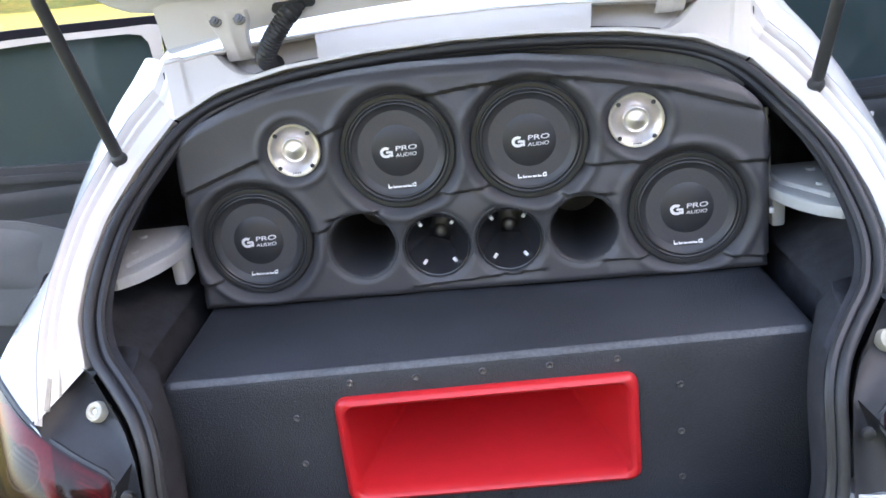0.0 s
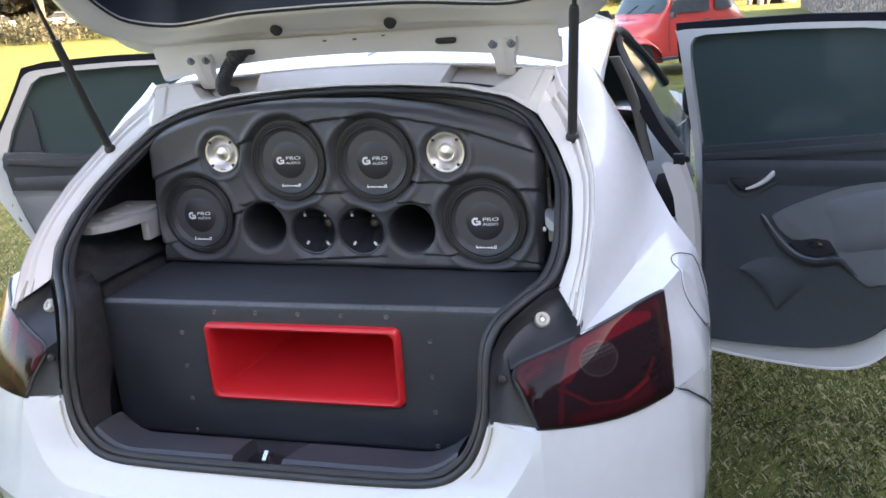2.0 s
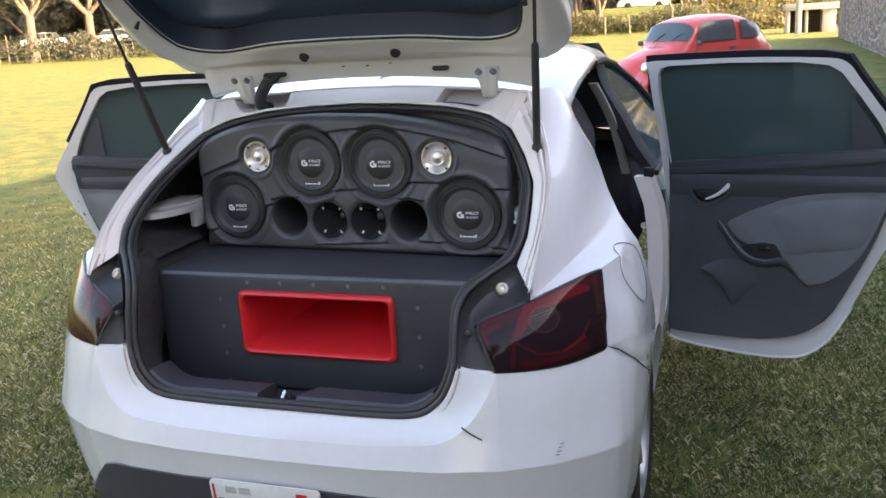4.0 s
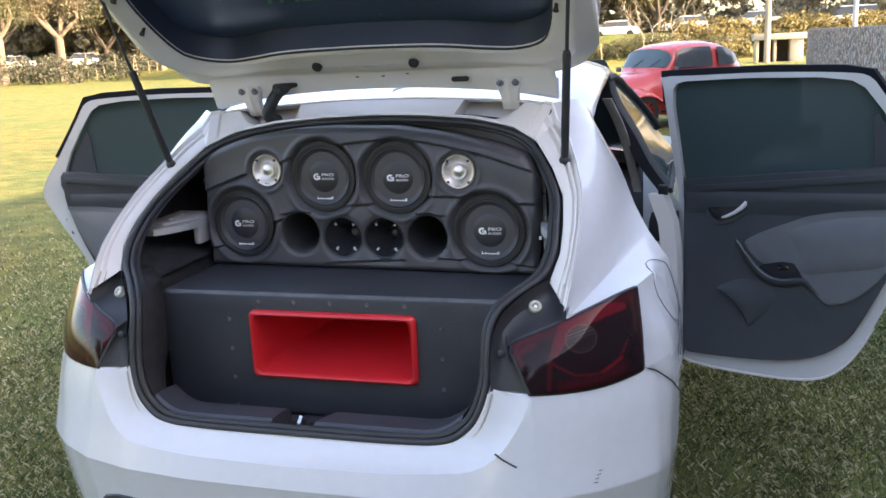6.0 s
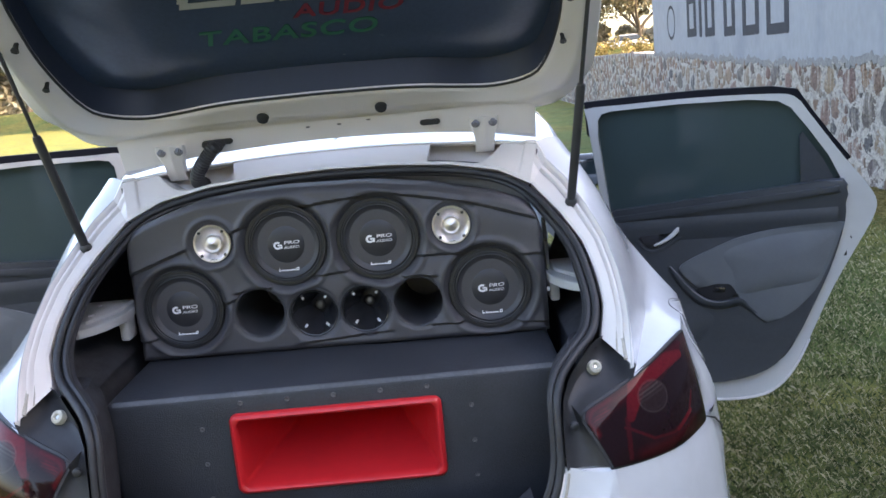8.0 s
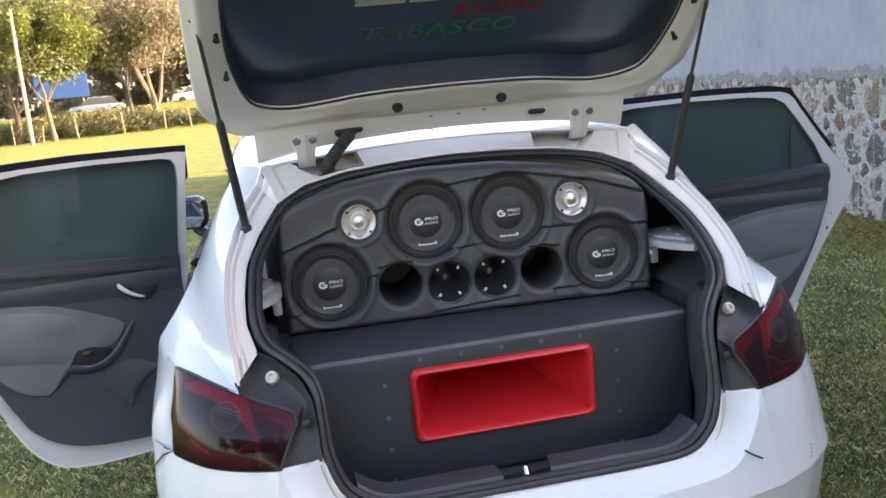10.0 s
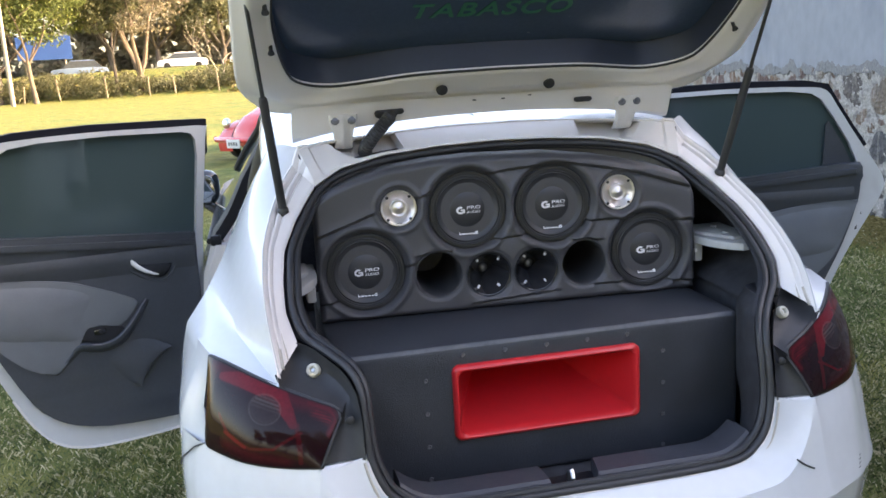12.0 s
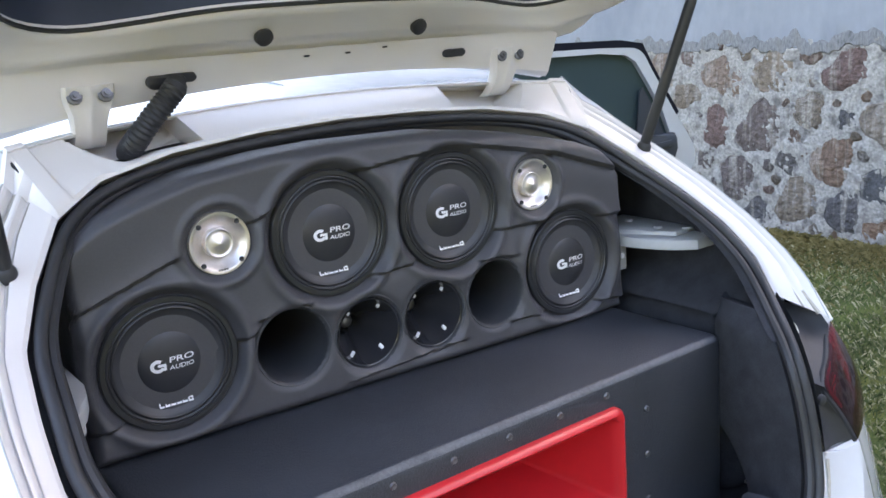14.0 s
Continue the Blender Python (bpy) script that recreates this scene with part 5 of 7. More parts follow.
    part("door_lock", bm, M_RUBBER, door, "black door lock")
    bm = bmesh.new()
    lathe(bm, ((0, 0.004), (0.008, 0.004), (0.009, 0)), 12, Matrix.Translation(place(.815, .91, -0.001)) @ pose(0, 0, 0, 90, 0, side * 19))
    part("plug", bm, M_RUBBER, door, "black rubber plug")
    # folded lip along the foot of the door
    bm = bmesh.new()
    lip = [q for q in smooth_out if q[1] < 0.60 and q[0] > 0.03]
    loft(bm, [[place(.36 + (a - .36) * k, .62 + (b - .62) * k, n) for a, b in lip] for k, n in ((0.985, 0.004), (0.995, -0.006), (1.012, -0.007), (1.016, 0.004), (1.0, 0.03))])
    part("door_lip", bm, M_INNER, door, "cream-white folded door lip", angle=30)
    # check strap and hinges
    bm = bmesh.new()
    a, b = Vector((side * .78, 1.50, .80)), place(.02, .80, 0.03)
    tube(bm, [a, a.lerp(b, 0.5), b], 0.012, 8)
    part("check_strap", bm, M_STEEL, car, "steel door check strap")
    for z in (.55, 1.0):
        bm = bmesh.new()
        box(bm, (-0.018, -0.014, -0.018), (0.018, 0.014, 0.018), 0.005, 2, Matrix.Translation((side * .80, 1.515, z)))
        part("door_hinge", bm, M_BLACK, car, "black door hinge")


build_door(1)
build_door(-1)


# ---- wheels, plate, bumper insert ----
def build_wheel(side, y):
    m = Matrix.Translation((side * 0.762, y, 0.295)) @ pose(0, 0, 0, 0, side * 90, 0)
    bm = bmesh.new()
    lathe(bm, ((0.20, -0.085), (0.245, -0.095), (0.285, -0.085), (0.295, -0.06), (0.295, 0.06), (0.285, 0.085), (0.245, 0.095), (0.20, 0.085)), 40, m)
    wheel = part("wheel", bm, M_TYRE, car, "black tyre on an alloy rim")
    bm = bmesh.new()
    lathe(bm, ((0.205, -0.07), (0.205, 0.08), (0.195, 0.088), (0.185, 0.078), (0.18, 0.02), (0.18, -0.06)), 40, m)
    lathe(bm, ((0.0, 0.070), (0.035, 0.070), (0.05, 0.062), (0.055, 0.03)), 24, m)
    for k in range(10):
        a = 2 * math.pi * k / 10
        box(bm, (0.04, -0.012, 0.045), (0.195, 0.012, 0.072), 0.005, 1, m @ pose(0, 0, 0, 0, 0, math.degrees(a)))
    part("rim", bm, M_RIM, wheel, "silver alloy rim with ten spokes")


for side in (1, -1):
    for y in (0.80, 3.27):
        build_wheel(side, y)


def build_bumper_insert():
    bm = bmesh.new()
    rows = []
    for k in range(31):
        u = -1 + k / 15
        x = u * 0.69
        top = interp(abs(x), (0, .48, .53, .56, .69), (.470, .456, .448, .435, .300))
        rows.append([(x, rear_y(z) + interp(abs(x) / half_width(z), *PLAN) - 0.006 + (0.012 if j == 0 else 0), z) for j, z in enumerate((top + 0.004, *(top + (0.24 - top) * f for f in (0, .25, .5, .75, 1))))])
    loft(bm, rows)
    part("bumper_insert", bm, M_TRIM, car, "black lower bumper insert")
    bm = bmesh.new()
    plate(bm, round_rect(-.185, .325, .125, .473, .012), 0.006, lambda a, b, d: (a + 0.016, -0.026 - d + 0.1 * (0.48 - b), b + 0.006), 0.002)
    number = part("number_plate", bm, M_PLATE, car, "white number plate with plain bars")
    x = -.165
    for k, w in enumerate((.03, .04, .03, .008, .03, .024, .03, .008, .03)):
        bm = bmesh.new()
        z0, z1 = (.352, .420) if w > .01 else (.384, .390)
        plate(bm, round_rect(x, z0, x + w - .006 if w > .01 else x + w, z1, .002), 0.0015, lambda a, b, d: (a + 0.016, -0.0322 - d + 0.1 * (0.48 - b), b + 0.006), 0)
        part("bar", bm, M_LETTER, number)
        x += w + .006
    for a0, a1, c in ((-.178, -.172, M_RED), (-.14, -.11, M_PLASTIC_GREY), (-.10, -.07, M_PLASTIC_GREY), (.06, .09, M_RED)):
        bm = bmesh.new()
        z0, z1 = (.34, .46) if a1 - a0 < .01 else (.438, .458)
        plate(bm, round_rect(a0, z0, a1, z1, .002), 0.0015, lambda a, b, d: (a + 0.016, -0.0322 - d + 0.1 * (0.48 - b), b + 0.006), 0)
        part("mark", bm, c, number)
    # fuel flap and scratch
    bm = bmesh.new()
    rows = []
    for r in (0.0, 0.5, 0.93, 1.0):
        row = []
        for k in range(28):
            a = 2 * math.pi * k / 28
            y, z = 0.530 + 0.078 * r * math.cos(a), 0.900 + 0.078 * r * math.sin(a)
            row.append((fuel_x(y, z) + (0.004 if r < 0.97 else -0.006), y, z))
        rows.append(row)
    loft(bm, rows, close_u=True)
    flap = part("fuel_flap", bm, M_PAINT, car, "white round fuel flap")
    bm = bmesh.new()
    ring = [(0.530 + 0.079 * math.cos(math.pi * k / 20), 0.900 + 0.079 * math.sin(math.pi * k / 20)) for k in range(40)]
    tube(bm, [(fuel_x(y, z) + 0.0035, y, z) for y, z in ring], 0.0011, 5, closed=True)
    part("flap_gap", bm, M_STEEL_DULL, flap, "dark gap round the flap")
    bm = bmesh.new()
    tube(bm, [(x, rear_y(z) + interp(x / half_width(z), *PLAN) - 0.001, z) for x, z in ((.492, .648), (.51, .634), (.53, .622), (.54, .617))], 0.0022, 6)
    part("scratch", bm, M_RUBBER, car, "black scratch in the bumper paint")
    for k in range(4):
        bm = bmesh.new()
        z = .590 - .008 * k
        x = .712 - .003 * k
        tube(bm, [(xx, rear_y(z) + interp(xx / half_width(z), *PLAN) - 0.0005, z) for xx in (x, x + .008)], 0.0009, 5)
        part("scratch", bm, M_RUBBER, car)


from mathutils.bvhtree import BVHTree
QUARTER_TREE = BVHTree.FromPolygons(QUARTER, [(i, i + 1, i + 14, i + 13) for i in range(len(QUARTER) - 13) if i % 13 < 12])


def fuel_x(y, z):
    hit = QUARTER_TREE.ray_cast(Vector((2, y, z)), Vector((-1, 0, 0)))[0]
    return hit.x if hit else side_x(y, z)


def build_seam():
    for side in (1, -1):
        bm = bmesh.new()
        tube(bm, [(side * .8035, .282, .781), (side * (side_x(.297, .770) + 0.0015), .297, .770)] + [(side * (side_x(y, z) + 0.0015), y, z) for y, z in ((.32, .752), (.36, .722), (.41, .688), (.46, .660), (.52, .632), (.60, .60))], 0.0020, 6)
        part("panel_seam", bm, M_RUBBER, car, "dark seam above the bumper")


build_seam()
M_PLATE = mat("plate_white", (0.62, 0.62, 0.60), 0.45, var=0.06, scale=20)
build_bumper_insert()


# ---- bass box in the boot ----
def build_bass_box():
    b = thing("bass_box", "black textured bass box with a red horn port", "bass box", (0, 0.6, 0.58))
    bm = bmesh.new()
    box(bm, (-.508, .320, .575), (.508, .98, .920), 0.016, 3)
    gone = [f for f in bm.faces if abs(f.calc_center_median().y - .320) < 1e-4]
    bmesh.ops.delete(bm, geom=gone, context='FACES_ONLY')
    hole = [(-.222, .700), (.222, .700), (.222, .860), (-.222, .860)]
    outer = [(-.492, .591), (.492, .591), (.492, .904), (-.492, .904)]
    rows = [[(x, .320, z) for x, z in outer], [(x, .320, z) for x, z in hole]]
    loft(bm, rows, close_u=True)
    bmesh.ops.remove_doubles(bm, verts=bm.verts, dist=1e-4)
    part("case", bm, M_LINER, b, "black coated box", angle=35)
    bm = bmesh.new()
    rows = []
    for x0, z0, x1, z1, y0, r in ((-.236, .685, .234, .873, .321, .018), (-.236, .685, .234, .873, .312, .018), (-.232, .689, .230, .869, .305, .018), (-.227, .694, .225, .864, .303, .017), (-.222, .699, .220, .859, .307, .016), (-.219, .702, .217, .857, .330, .012), (-.192, .718, .190, .856, .40, .008), (-.145, .745, .142, .8555, .50, .006), (-.095, .775, .090, .855, .60, .005), (-.045, .805, .038, .854, .72, .004), (-.040, .808, .034, .853, .90, .004)):
        y = y0 if y0 < .331 else .33 + (y0 - .33) * 1.2
        if y < .96:
            rows.append([(x, y, z) for x, z in round_rect(x0, z0, x1, z1, r, 5)])
    loft(bm, rows, close_u=True)
    port = part("port_horn", bm, M_RED, b, "bright red moulded port", angle=50)
    # black block that stands in for the shade deep in the throat
    bm = bmesh.new()
    box(bm, (-.06, .885, .79), (.06, .90, .87), 0.004, 1)
    part("throat_shade", bm, M_BLACK, b, "black block painted as the dark depth of the port's throat")
    # scuffed front edge; the bevel's sheen is put into the paler grey too
    bm = bmesh.new()
    rows = [[(x, .3185 + 0.0175 * (1 - math.cos(a)), .9035 + 0.0178 * math.sin(a)) for a in np.linspace(0.45, 1.15, 6)] for x in np.linspace(-.488, .488, 50)]
    loft(bm, rows)
    part("worn_edge_sheen", bm, M_WORN_SHEEN, b, "scuffed grey front edge with its sheen painted in")
    m0 = pose(0, 0, 0, 90)
    for x, z in [(-.207 + .103 * k, .896) for k in range(5)] + [(s * .299, .843 - .083 * k) for s in (1, -1) for k in range(4)]:
        bm = bmesh.new()
        lathe(bm, ((0.0, 0.0012), (0.002, 0.002), (0.0045, 0.003), (0.006, 0.0)), 10, Matrix.Translation((x, .320, z)) @ m0)
        part("screw", bm, M_STEEL_DULL, b)
    return b


build_bass_box()

# ---- speaker panel ----
PANEL_TURN = pose(0, 0, 0, 0, 0, math.degrees(math.atan(-0.049)))
PANEL_AT = Matrix.Translation((0, 0.578, 0)) @ PANEL_TURN
WOOFERS = ((-.388, 1.049), (-.114, 1.190), (.113, 1.187), (.374, 1.042))
TWEETERS = ((-.293, 1.209), (.293, 1.205))
PORTS = ((-.198, 1.025), (.196, 1.022))
HORNS = ((-.064, 1.013), (.064, 1.014))
PANEL_TOP = ((-.512, -.50, -.455, -.40, -.317, -.20, -.10, .10, .25, .404, .465, .500, .512), (1.215, 1.245, 1.27, 1.29, 1.312, 1.325, 1.329, 1.324, 1.304, 1.268, 1.245, 1.215, 1.19))
CREASES = [((-.512, 1.150), (-.370, 1.200)), ((-.262, 1.230), (-.215, 1.247)), ((-.075, 1.285), (.06, 1.297)), ((-.05, 1.112), (.03, 1.118)), ((-.30, 1.056), (-.262, 1.066)),
           ((-.512, .978), (-.475, .982)), ((-.24, 1.085), (-.17, 1.092)), ((.20, 1.142), (.30, 1.140)), ((.455, 1.125), (.512, 1.122)), ((.237, .966), (.30, .966)), ((.44, .958), (.512, .950)),
           ((-.10, .945), (.11, .958)), ((.17, 1.296), (.34, 1.262)), ((.34, 1.262), (.49, 1.212)), ((.17, 1.093), (.235, 1.088))]


def panel_top(x):
    """Height of the panel's upper edge, rounded off at its ends."""
    over = min(0.034, max(0.0, abs(x) - 0.478))
    return interp(x, *PANEL_TOP) - (0.034 - math.sqrt(0.034 ** 2 - over ** 2))


def panel_depth(x, z):
    """Relief of the padded face: seats round the drivers, creases between them."""
    d = 0.0
    for cx, cz in WOOFERS:
        r = math.hypot(x - cx, z - cz)
        d -= 0.014 * (1 - min(1, max(0, (r - 0.101) / 0.012))) ** 1
        d += 0.005 * math.exp(-((r - 0.120) / 0.008) ** 2)
    for cx, cz in TWEETERS:
        r = math.hypot(x - cx, z - cz)
        d -= 0.010 * (1 - min(1, max(0, (r - 0.047) / 0.010))) + 0.016 * (1 - min(1, max(0, (r - 0.030) / 0.010)))
        d += 0.004 * math.exp(-((r - 0.062) / 0.006) ** 2)
    for cx, cz in PORTS + HORNS:
        r = math.hypot(x - cx, z - cz)
        d -= 0.006 * (1 - min(1, max(0, (r - 0.060) / 0.012)))
    for (x0, z0), (x1, z1) in CREASES:
        ux, uz = x1 - x0, z1 - z0
        long = math.hypot(ux, uz)
        t = ((x - x0) * ux + (z - z0) * uz) / long ** 2
        q = ((z - z0) * ux - (x - x0) * uz) / long
        end = max(0.0, max(-t, t - 1)) * long
        k = math.exp(-(end / 0.014) ** 2)
        # a fold: proud lip above, quick drop, slow return below
        if q > 0:
            d += k * 0.005 * math.exp(-q / 0.016)
        else:
            drop = min(1.0, -q / 0.009)
            d += k * (0.005 - 0.013 * drop * drop * (3 - 2 * drop)) * math.exp(min(0.0, q + 0.009) / 0.014)
    return d


M_PORT = mat("black_port_tube", (0.048, 0.050, 0.056), 0.55, var=0.2, scale=12, bump=0.2, bump_scale=700)


def build_panel():
    p = thing("speaker_panel", "black vinyl-covered speaker panel with sculpted driver seats", "speaker panel", (0, 0.6, 0.922))
    bm = bmesh.new()
    step = 0.003
    nx = int(1.024 / step)
    xs = [-.512 + 1.024 * i / nx for i in range(nx + 1)]
    rows = []
    circles = [(c, 0.0605) for c in PORTS + HORNS] + [(c, 0.101) for c in WOOFERS] + [(c, 0.047) for c in TWEETERS]
    for x in xs:
        top = panel_top(x)
        nz = 130
        row = []
        for j in range(nz + 1):
            z = .922 + (top - .922) * j / nz
            u, w = x, z
            if 0 < j < nz:
                for (cx, cz), cr in circles:
                    r = math.hypot(u - cx, w - cz)
                    if abs(r - cr) < 0.0022 and r > 1e-6:
                        u, w = cx + (u - cx) * cr / r, cz + (w - cz) * cr / r
                        break
            edge = min(j, nz - j) * (top - .922) / nz
            edge = min(edge, x + .512, .512 - x)
            rnd = 0.016 * (1 - min(1, edge / 0.016)) ** 2
            row.append(PANEL_AT @ Vector((u, -panel_depth(u, w) + rnd, w)))
        row = [PANEL_AT @ Vector((x, 0.10, .922))] + row + [PANEL_AT @ Vector((x, 0.10, top))]
        rows.append(row)
    loft(bm, rows, cap=True)
    back = PANEL_AT.inverted()
    gone = []
    for f in bm.faces:
        c = back @ f.calc_center_median()
        if c.y < 0.05 and any(math.hypot(c.x - cx, c.z - cz) < 0.0597 for cx, cz in PORTS + HORNS):
            gone.append(f)
    bmesh.ops.delete(bm, geom=gone, context='FACES')
    part("padded_face", bm, M_VINYL, p, angle=50)
    for cx, cz in PORTS + HORNS:
        bm = bmesh.new()
        deep = 0.30
        lathe(bm, ((.0665, -.008), (.0655, -.0045), (.0635, -.003), (.0610, -.0045), (.0590, -.010), (.0585, -.03), (.0575, -deep), (.03, -deep - .004), (0, -deep - .004)), 64, PANEL_AT @ Matrix.Translation((cx, 0, cz)) @ pose(0, 0, 0, 90))
        part("port_tube", bm, M_PORT, p, "black port tube with a rounded lip")
    bm = bmesh.new()
    loft(bm, [[PANEL_AT @ Vector((x, y, z)) for x, z in [(-.505, .923)] + [(x, panel_top(x) - .01) for x in np.linspace(-.505, .505, 21)] + [(.505, .923)]] for y in (0.09, 0.42)])
    part("back_box", bm, M_VINYL, p, "black back box")
    return p


build_panel()


def shape(bm, outline, surface, proud=0.0008):
    plate(bm, outline, proud, surface, 0)


def word_outline(text):
    """The flat mesh of a word, one wide and one high."""
    cu = bpy.data.curves.new("lettering", 'FONT')
    cu.body = text
    cu.offset = 0.012
    tmp = bpy.data.objects.new("lettering", cu)
    bpy.context.scene.collection.objects.link(tmp)
    bpy.context.view_layer.update()
    me = bpy.data.meshes.new_from_object(tmp.evaluated_get(bpy.context.evaluated_depsgraph_get()))
    bpy.data.objects.remove(tmp)
    xs, ys = [v.co.x for v in me.vertices], [v.co.y for v in me.vertices]
    for v in me.vertices:
        v.co = ((v.co.x - min(xs)) / (max(xs) - min(xs)), (v.co.y - min(ys)) / (max(ys) - min(ys)), 0)
    return me


def build_woofer():
    """A midrange driver that faces -y, at the origin."""
    sp = thing("loudspeaker", "black paper-cone loudspeaker with white printed logo", "loudspeaker", group="loudspeakers in the panel")
    m = pose(0, 0, 0, 90)
    bm = bmesh.new()
    lathe(bm, ((.086, .003), (.0905, .004), (.092, .0062), (.0985, .0062), (.1005, .004), (.1005, -.008)), 80, m)
    part("frame_ring", bm, M_RING, sp, "black metal frame ring")
    bm = bmesh.new()
    prof = []
    for k in range(19):
        r = .0915 - (.0915 - .0790) * k / 18
        prof.append((r, .0030 + .0024 * abs(math.sin(2 * math.pi * k / 18))))
    lathe(bm, prof, 80, m)
    part("surround", bm, M_SURR, sp, "black pleated surround")
    bm = bmesh.new()
    lathe(bm, ((.0795, .0031), (.077, .0012), (.066, -.0040), (.057, -.0085), (.049, -.0120)), 80, m)
    part("cone", bm, M_CONE, sp, "black paper cone")
    bm = bmesh.new()
    lathe(bm, [(.0515, -.0105), (.0518, -.0090)] + [(.0515 * math.cos(a), -.0090 + .015 * math.sin(a)) for a in np.linspace(0, math.pi / 2, 14)], 80, m)
    cap = part("dust_cap", bm, M_DUST, sp, "satin black dust cap")
    K = 1.28

    def dome(a, b, d):
        a, b = a * K + .002, b * K
        r = min(math.hypot(a, b) / .0515, 1)
        return (a, -(-.0090 + .015 * math.sqrt(1 - r * r)) - .0006 - d, b)

    def cone(a, b, d):
        a, b = a * 1.12 + .001, -.0655 + (b + .0620) * 1.75
        r = math.hypot(a, b)
        return (a, -interp(r, (.049, .057, .066, .077, .0795), (-.0120, -.0085, -.0040, .0012, .0031)) - .0028 - d, b)
    bm = bmesh.new()
    ring = [(-.0165 + .0085 * math.cos(a), .0075 * math.sin(a)) for a in np.linspace(radians(55), radians(330), 16)]
    inner = [(-.0165 + .0045 * math.cos(a), .0037 * math.sin(a)) for a in np.linspace(radians(330), radians(55), 16)]
    for i in range(15):
        shape(bm, [ring[i], ring[i + 1], inner[14 - i], inner[15 - i]], dome)
    shape(bm, [(-.0165, -.0012), (-.0075, -.0012), (-.0075, .0018), (-.0165, .0018)], dome)
    shape(bm, [(-.0105, -.006), (-.0075, -.006), (-.0075, -.001), (-.0105, -.001)], dome)
    for text, z0, high in (("PRO", .0014, .0066), ("AUDIO", -.0070, .0050)):
        flat = word_outline(text)
        flat.transform(Matrix.Diagonal((.0285, high, 1, 1)))
        for v in flat.vertices:
            v.co = dome(v.co.x - .0035 + .12 * (v.co.y + z0), v.co.y + z0, .0004)
        bm.from_mesh(flat)
    part("logo_print", bm, M_PRINT, cap, "white logo shape with the words PRO AUDIO", smooth=False)
    bm = bmesh.new()
    for k in range(6):
        x = -.0225 + .0076 * k
        h = .0052 if k == 0 else .004
        shape(bm, [(x, -.0620), (x + .0016, -.0620), (x + .0016, -.0620 + h), (x, -.0620 + h)], cone)
        shape(bm, [(x + .0016, -.0620), (x + .0062, -.0620), (x + .0062, -.0607), (x + .0016, -.0607)], cone)
        shape(bm, [(x + .0016, -.0620 + h - .0013), (x + .0062, -.0620 + h - .0013), (x + .0062, -.0620 + h), (x + .0016, -.0620 + h)], cone)
        if k % 2:
            shape(bm, [(x + .0048, -.0620), (x + .0062, -.0620), (x + .0062, -.0620 + h), (x + .0048, -.0620 + h)], cone)
    part("cone_print", bm, M_PRINT, sp, "plain white logo shapes")
    return sp


M_RING = mat("satin_black_ring", (0.024, 0.025, 0.028), 0.32, var=0.1, scale=12)
M_DUST = mat("satin_dust_cap", (0.030, 0.031, 0.036), 0.42, var=0.1, scale=20, bump=0.1, bump_scale=1500)


def build_tweeter():
    tw = thing("bullet_tweeter", "round turned-aluminium bullet tweeter", "tweeter", group="tweeters in the panel")
    m = pose(0, 0, 0, 90)
    bm = bmesh.new()
    lathe(bm, ((.0465, -.004), (.0465, .003), (.0455, .0042), (.0415, .0042), (.0405, .0036), (.036, -.0015), (.030, -.0075), (.024, -.0118), (.0195, -.0130), (.0, -.0130)), 64, m)
    part("plate", bm, M_ALU, tw, "brushed aluminium plate")
    bm = bmesh.new()
    lathe(bm, ((.0, .0062), (.0015, .0056), (.0060, .0030), (.0120, .0004), (.0165, -.0010), (.0185, -.0008), (.0205, .0006), (.0215, .0), (.0220, -.004), (.0221, -.013)), 48, m)
    part("bullet", bm, M_ALU, tw, "aluminium bullet plug")
    for k in range(4):
        a = radians(45 + 90 * k)
        bm = bmesh.new()
        lathe(bm, ((0, .0012), (.002, .0012), (.0034, .0022), (.0040, 0)), 12, Matrix.Translation((.0405 * math.cos(a), -.0042, .0405 * math.sin(a))) @ m)
        part("screw", bm, M_RUBBER, tw, "black screw")
    bm = bmesh.new()
    for k in range(4):
        plate(bm, [(-.008 + .004 * k, -.0405), (-.005 + .004 * k, -.0405), (-.005 + .004 * k, -.0380), (-.008 + .004 * k, -.0380)], .0004, lambda a, b, d: (a, -.0043 - d, b), 0)
    part("logo_print", bm, M_STEEL_DULL, tw, "plain dark logo shapes")
    return tw


def build_horn():
    h = thing("horn_driver", "glossy black round horn driver", "horn", group="horns in the panel")
    m = pose(0, 0, 0, 90)
    bm = bmesh.new()
    lathe(bm, ((.0585, -.012), (.0590, .0), (.0575, .0022), (.0550, .0010), (.052, -.006), (.044, -.022), (.034, -.042), (.022, -.062), (.0130, -.078), (.0120, -.085)), 56, m)
    part("flare", bm, M_HORN, h, "glossy black flare")
    bm = bmesh.new()
    lathe(bm, ((.0, -.076), (.006, -.077), (.0105, -.080), (.0122, -.084)), 20, m)
    part("throat_screen", bm, M_STEEL_DULL, h, "grey metal throat screen")
    # small silver bars that paint the reflective highlights on the glossy flare
    for k in range(4):
        a = radians((-52, -128, 52, 128)[k])
        bm = bmesh.new()
        long = .0075 if k < 2 else .004
        box(bm, (-.0030, -.0015, -long), (.0030, .0015, long), .0008, 1, Matrix.Translation((.0465 * math.cos(a), .0135, .0465 * math.sin(a))) @ pose(0, 0, 0, 0, 90 - math.degrees(a), 0))
        part("flare_glint", bm, M_GLINT, h, "bright silver bar painted as a highlight on the flare")
    return h




def set_in(first, spots, depth):
    for k, (x, z) in enumerate(spots):
        m = PANEL_AT @ Matrix.Translation((x, depth, z))
        if k == 0:
            first.matrix_basis = m
        else:
            copy_thing(first, m)


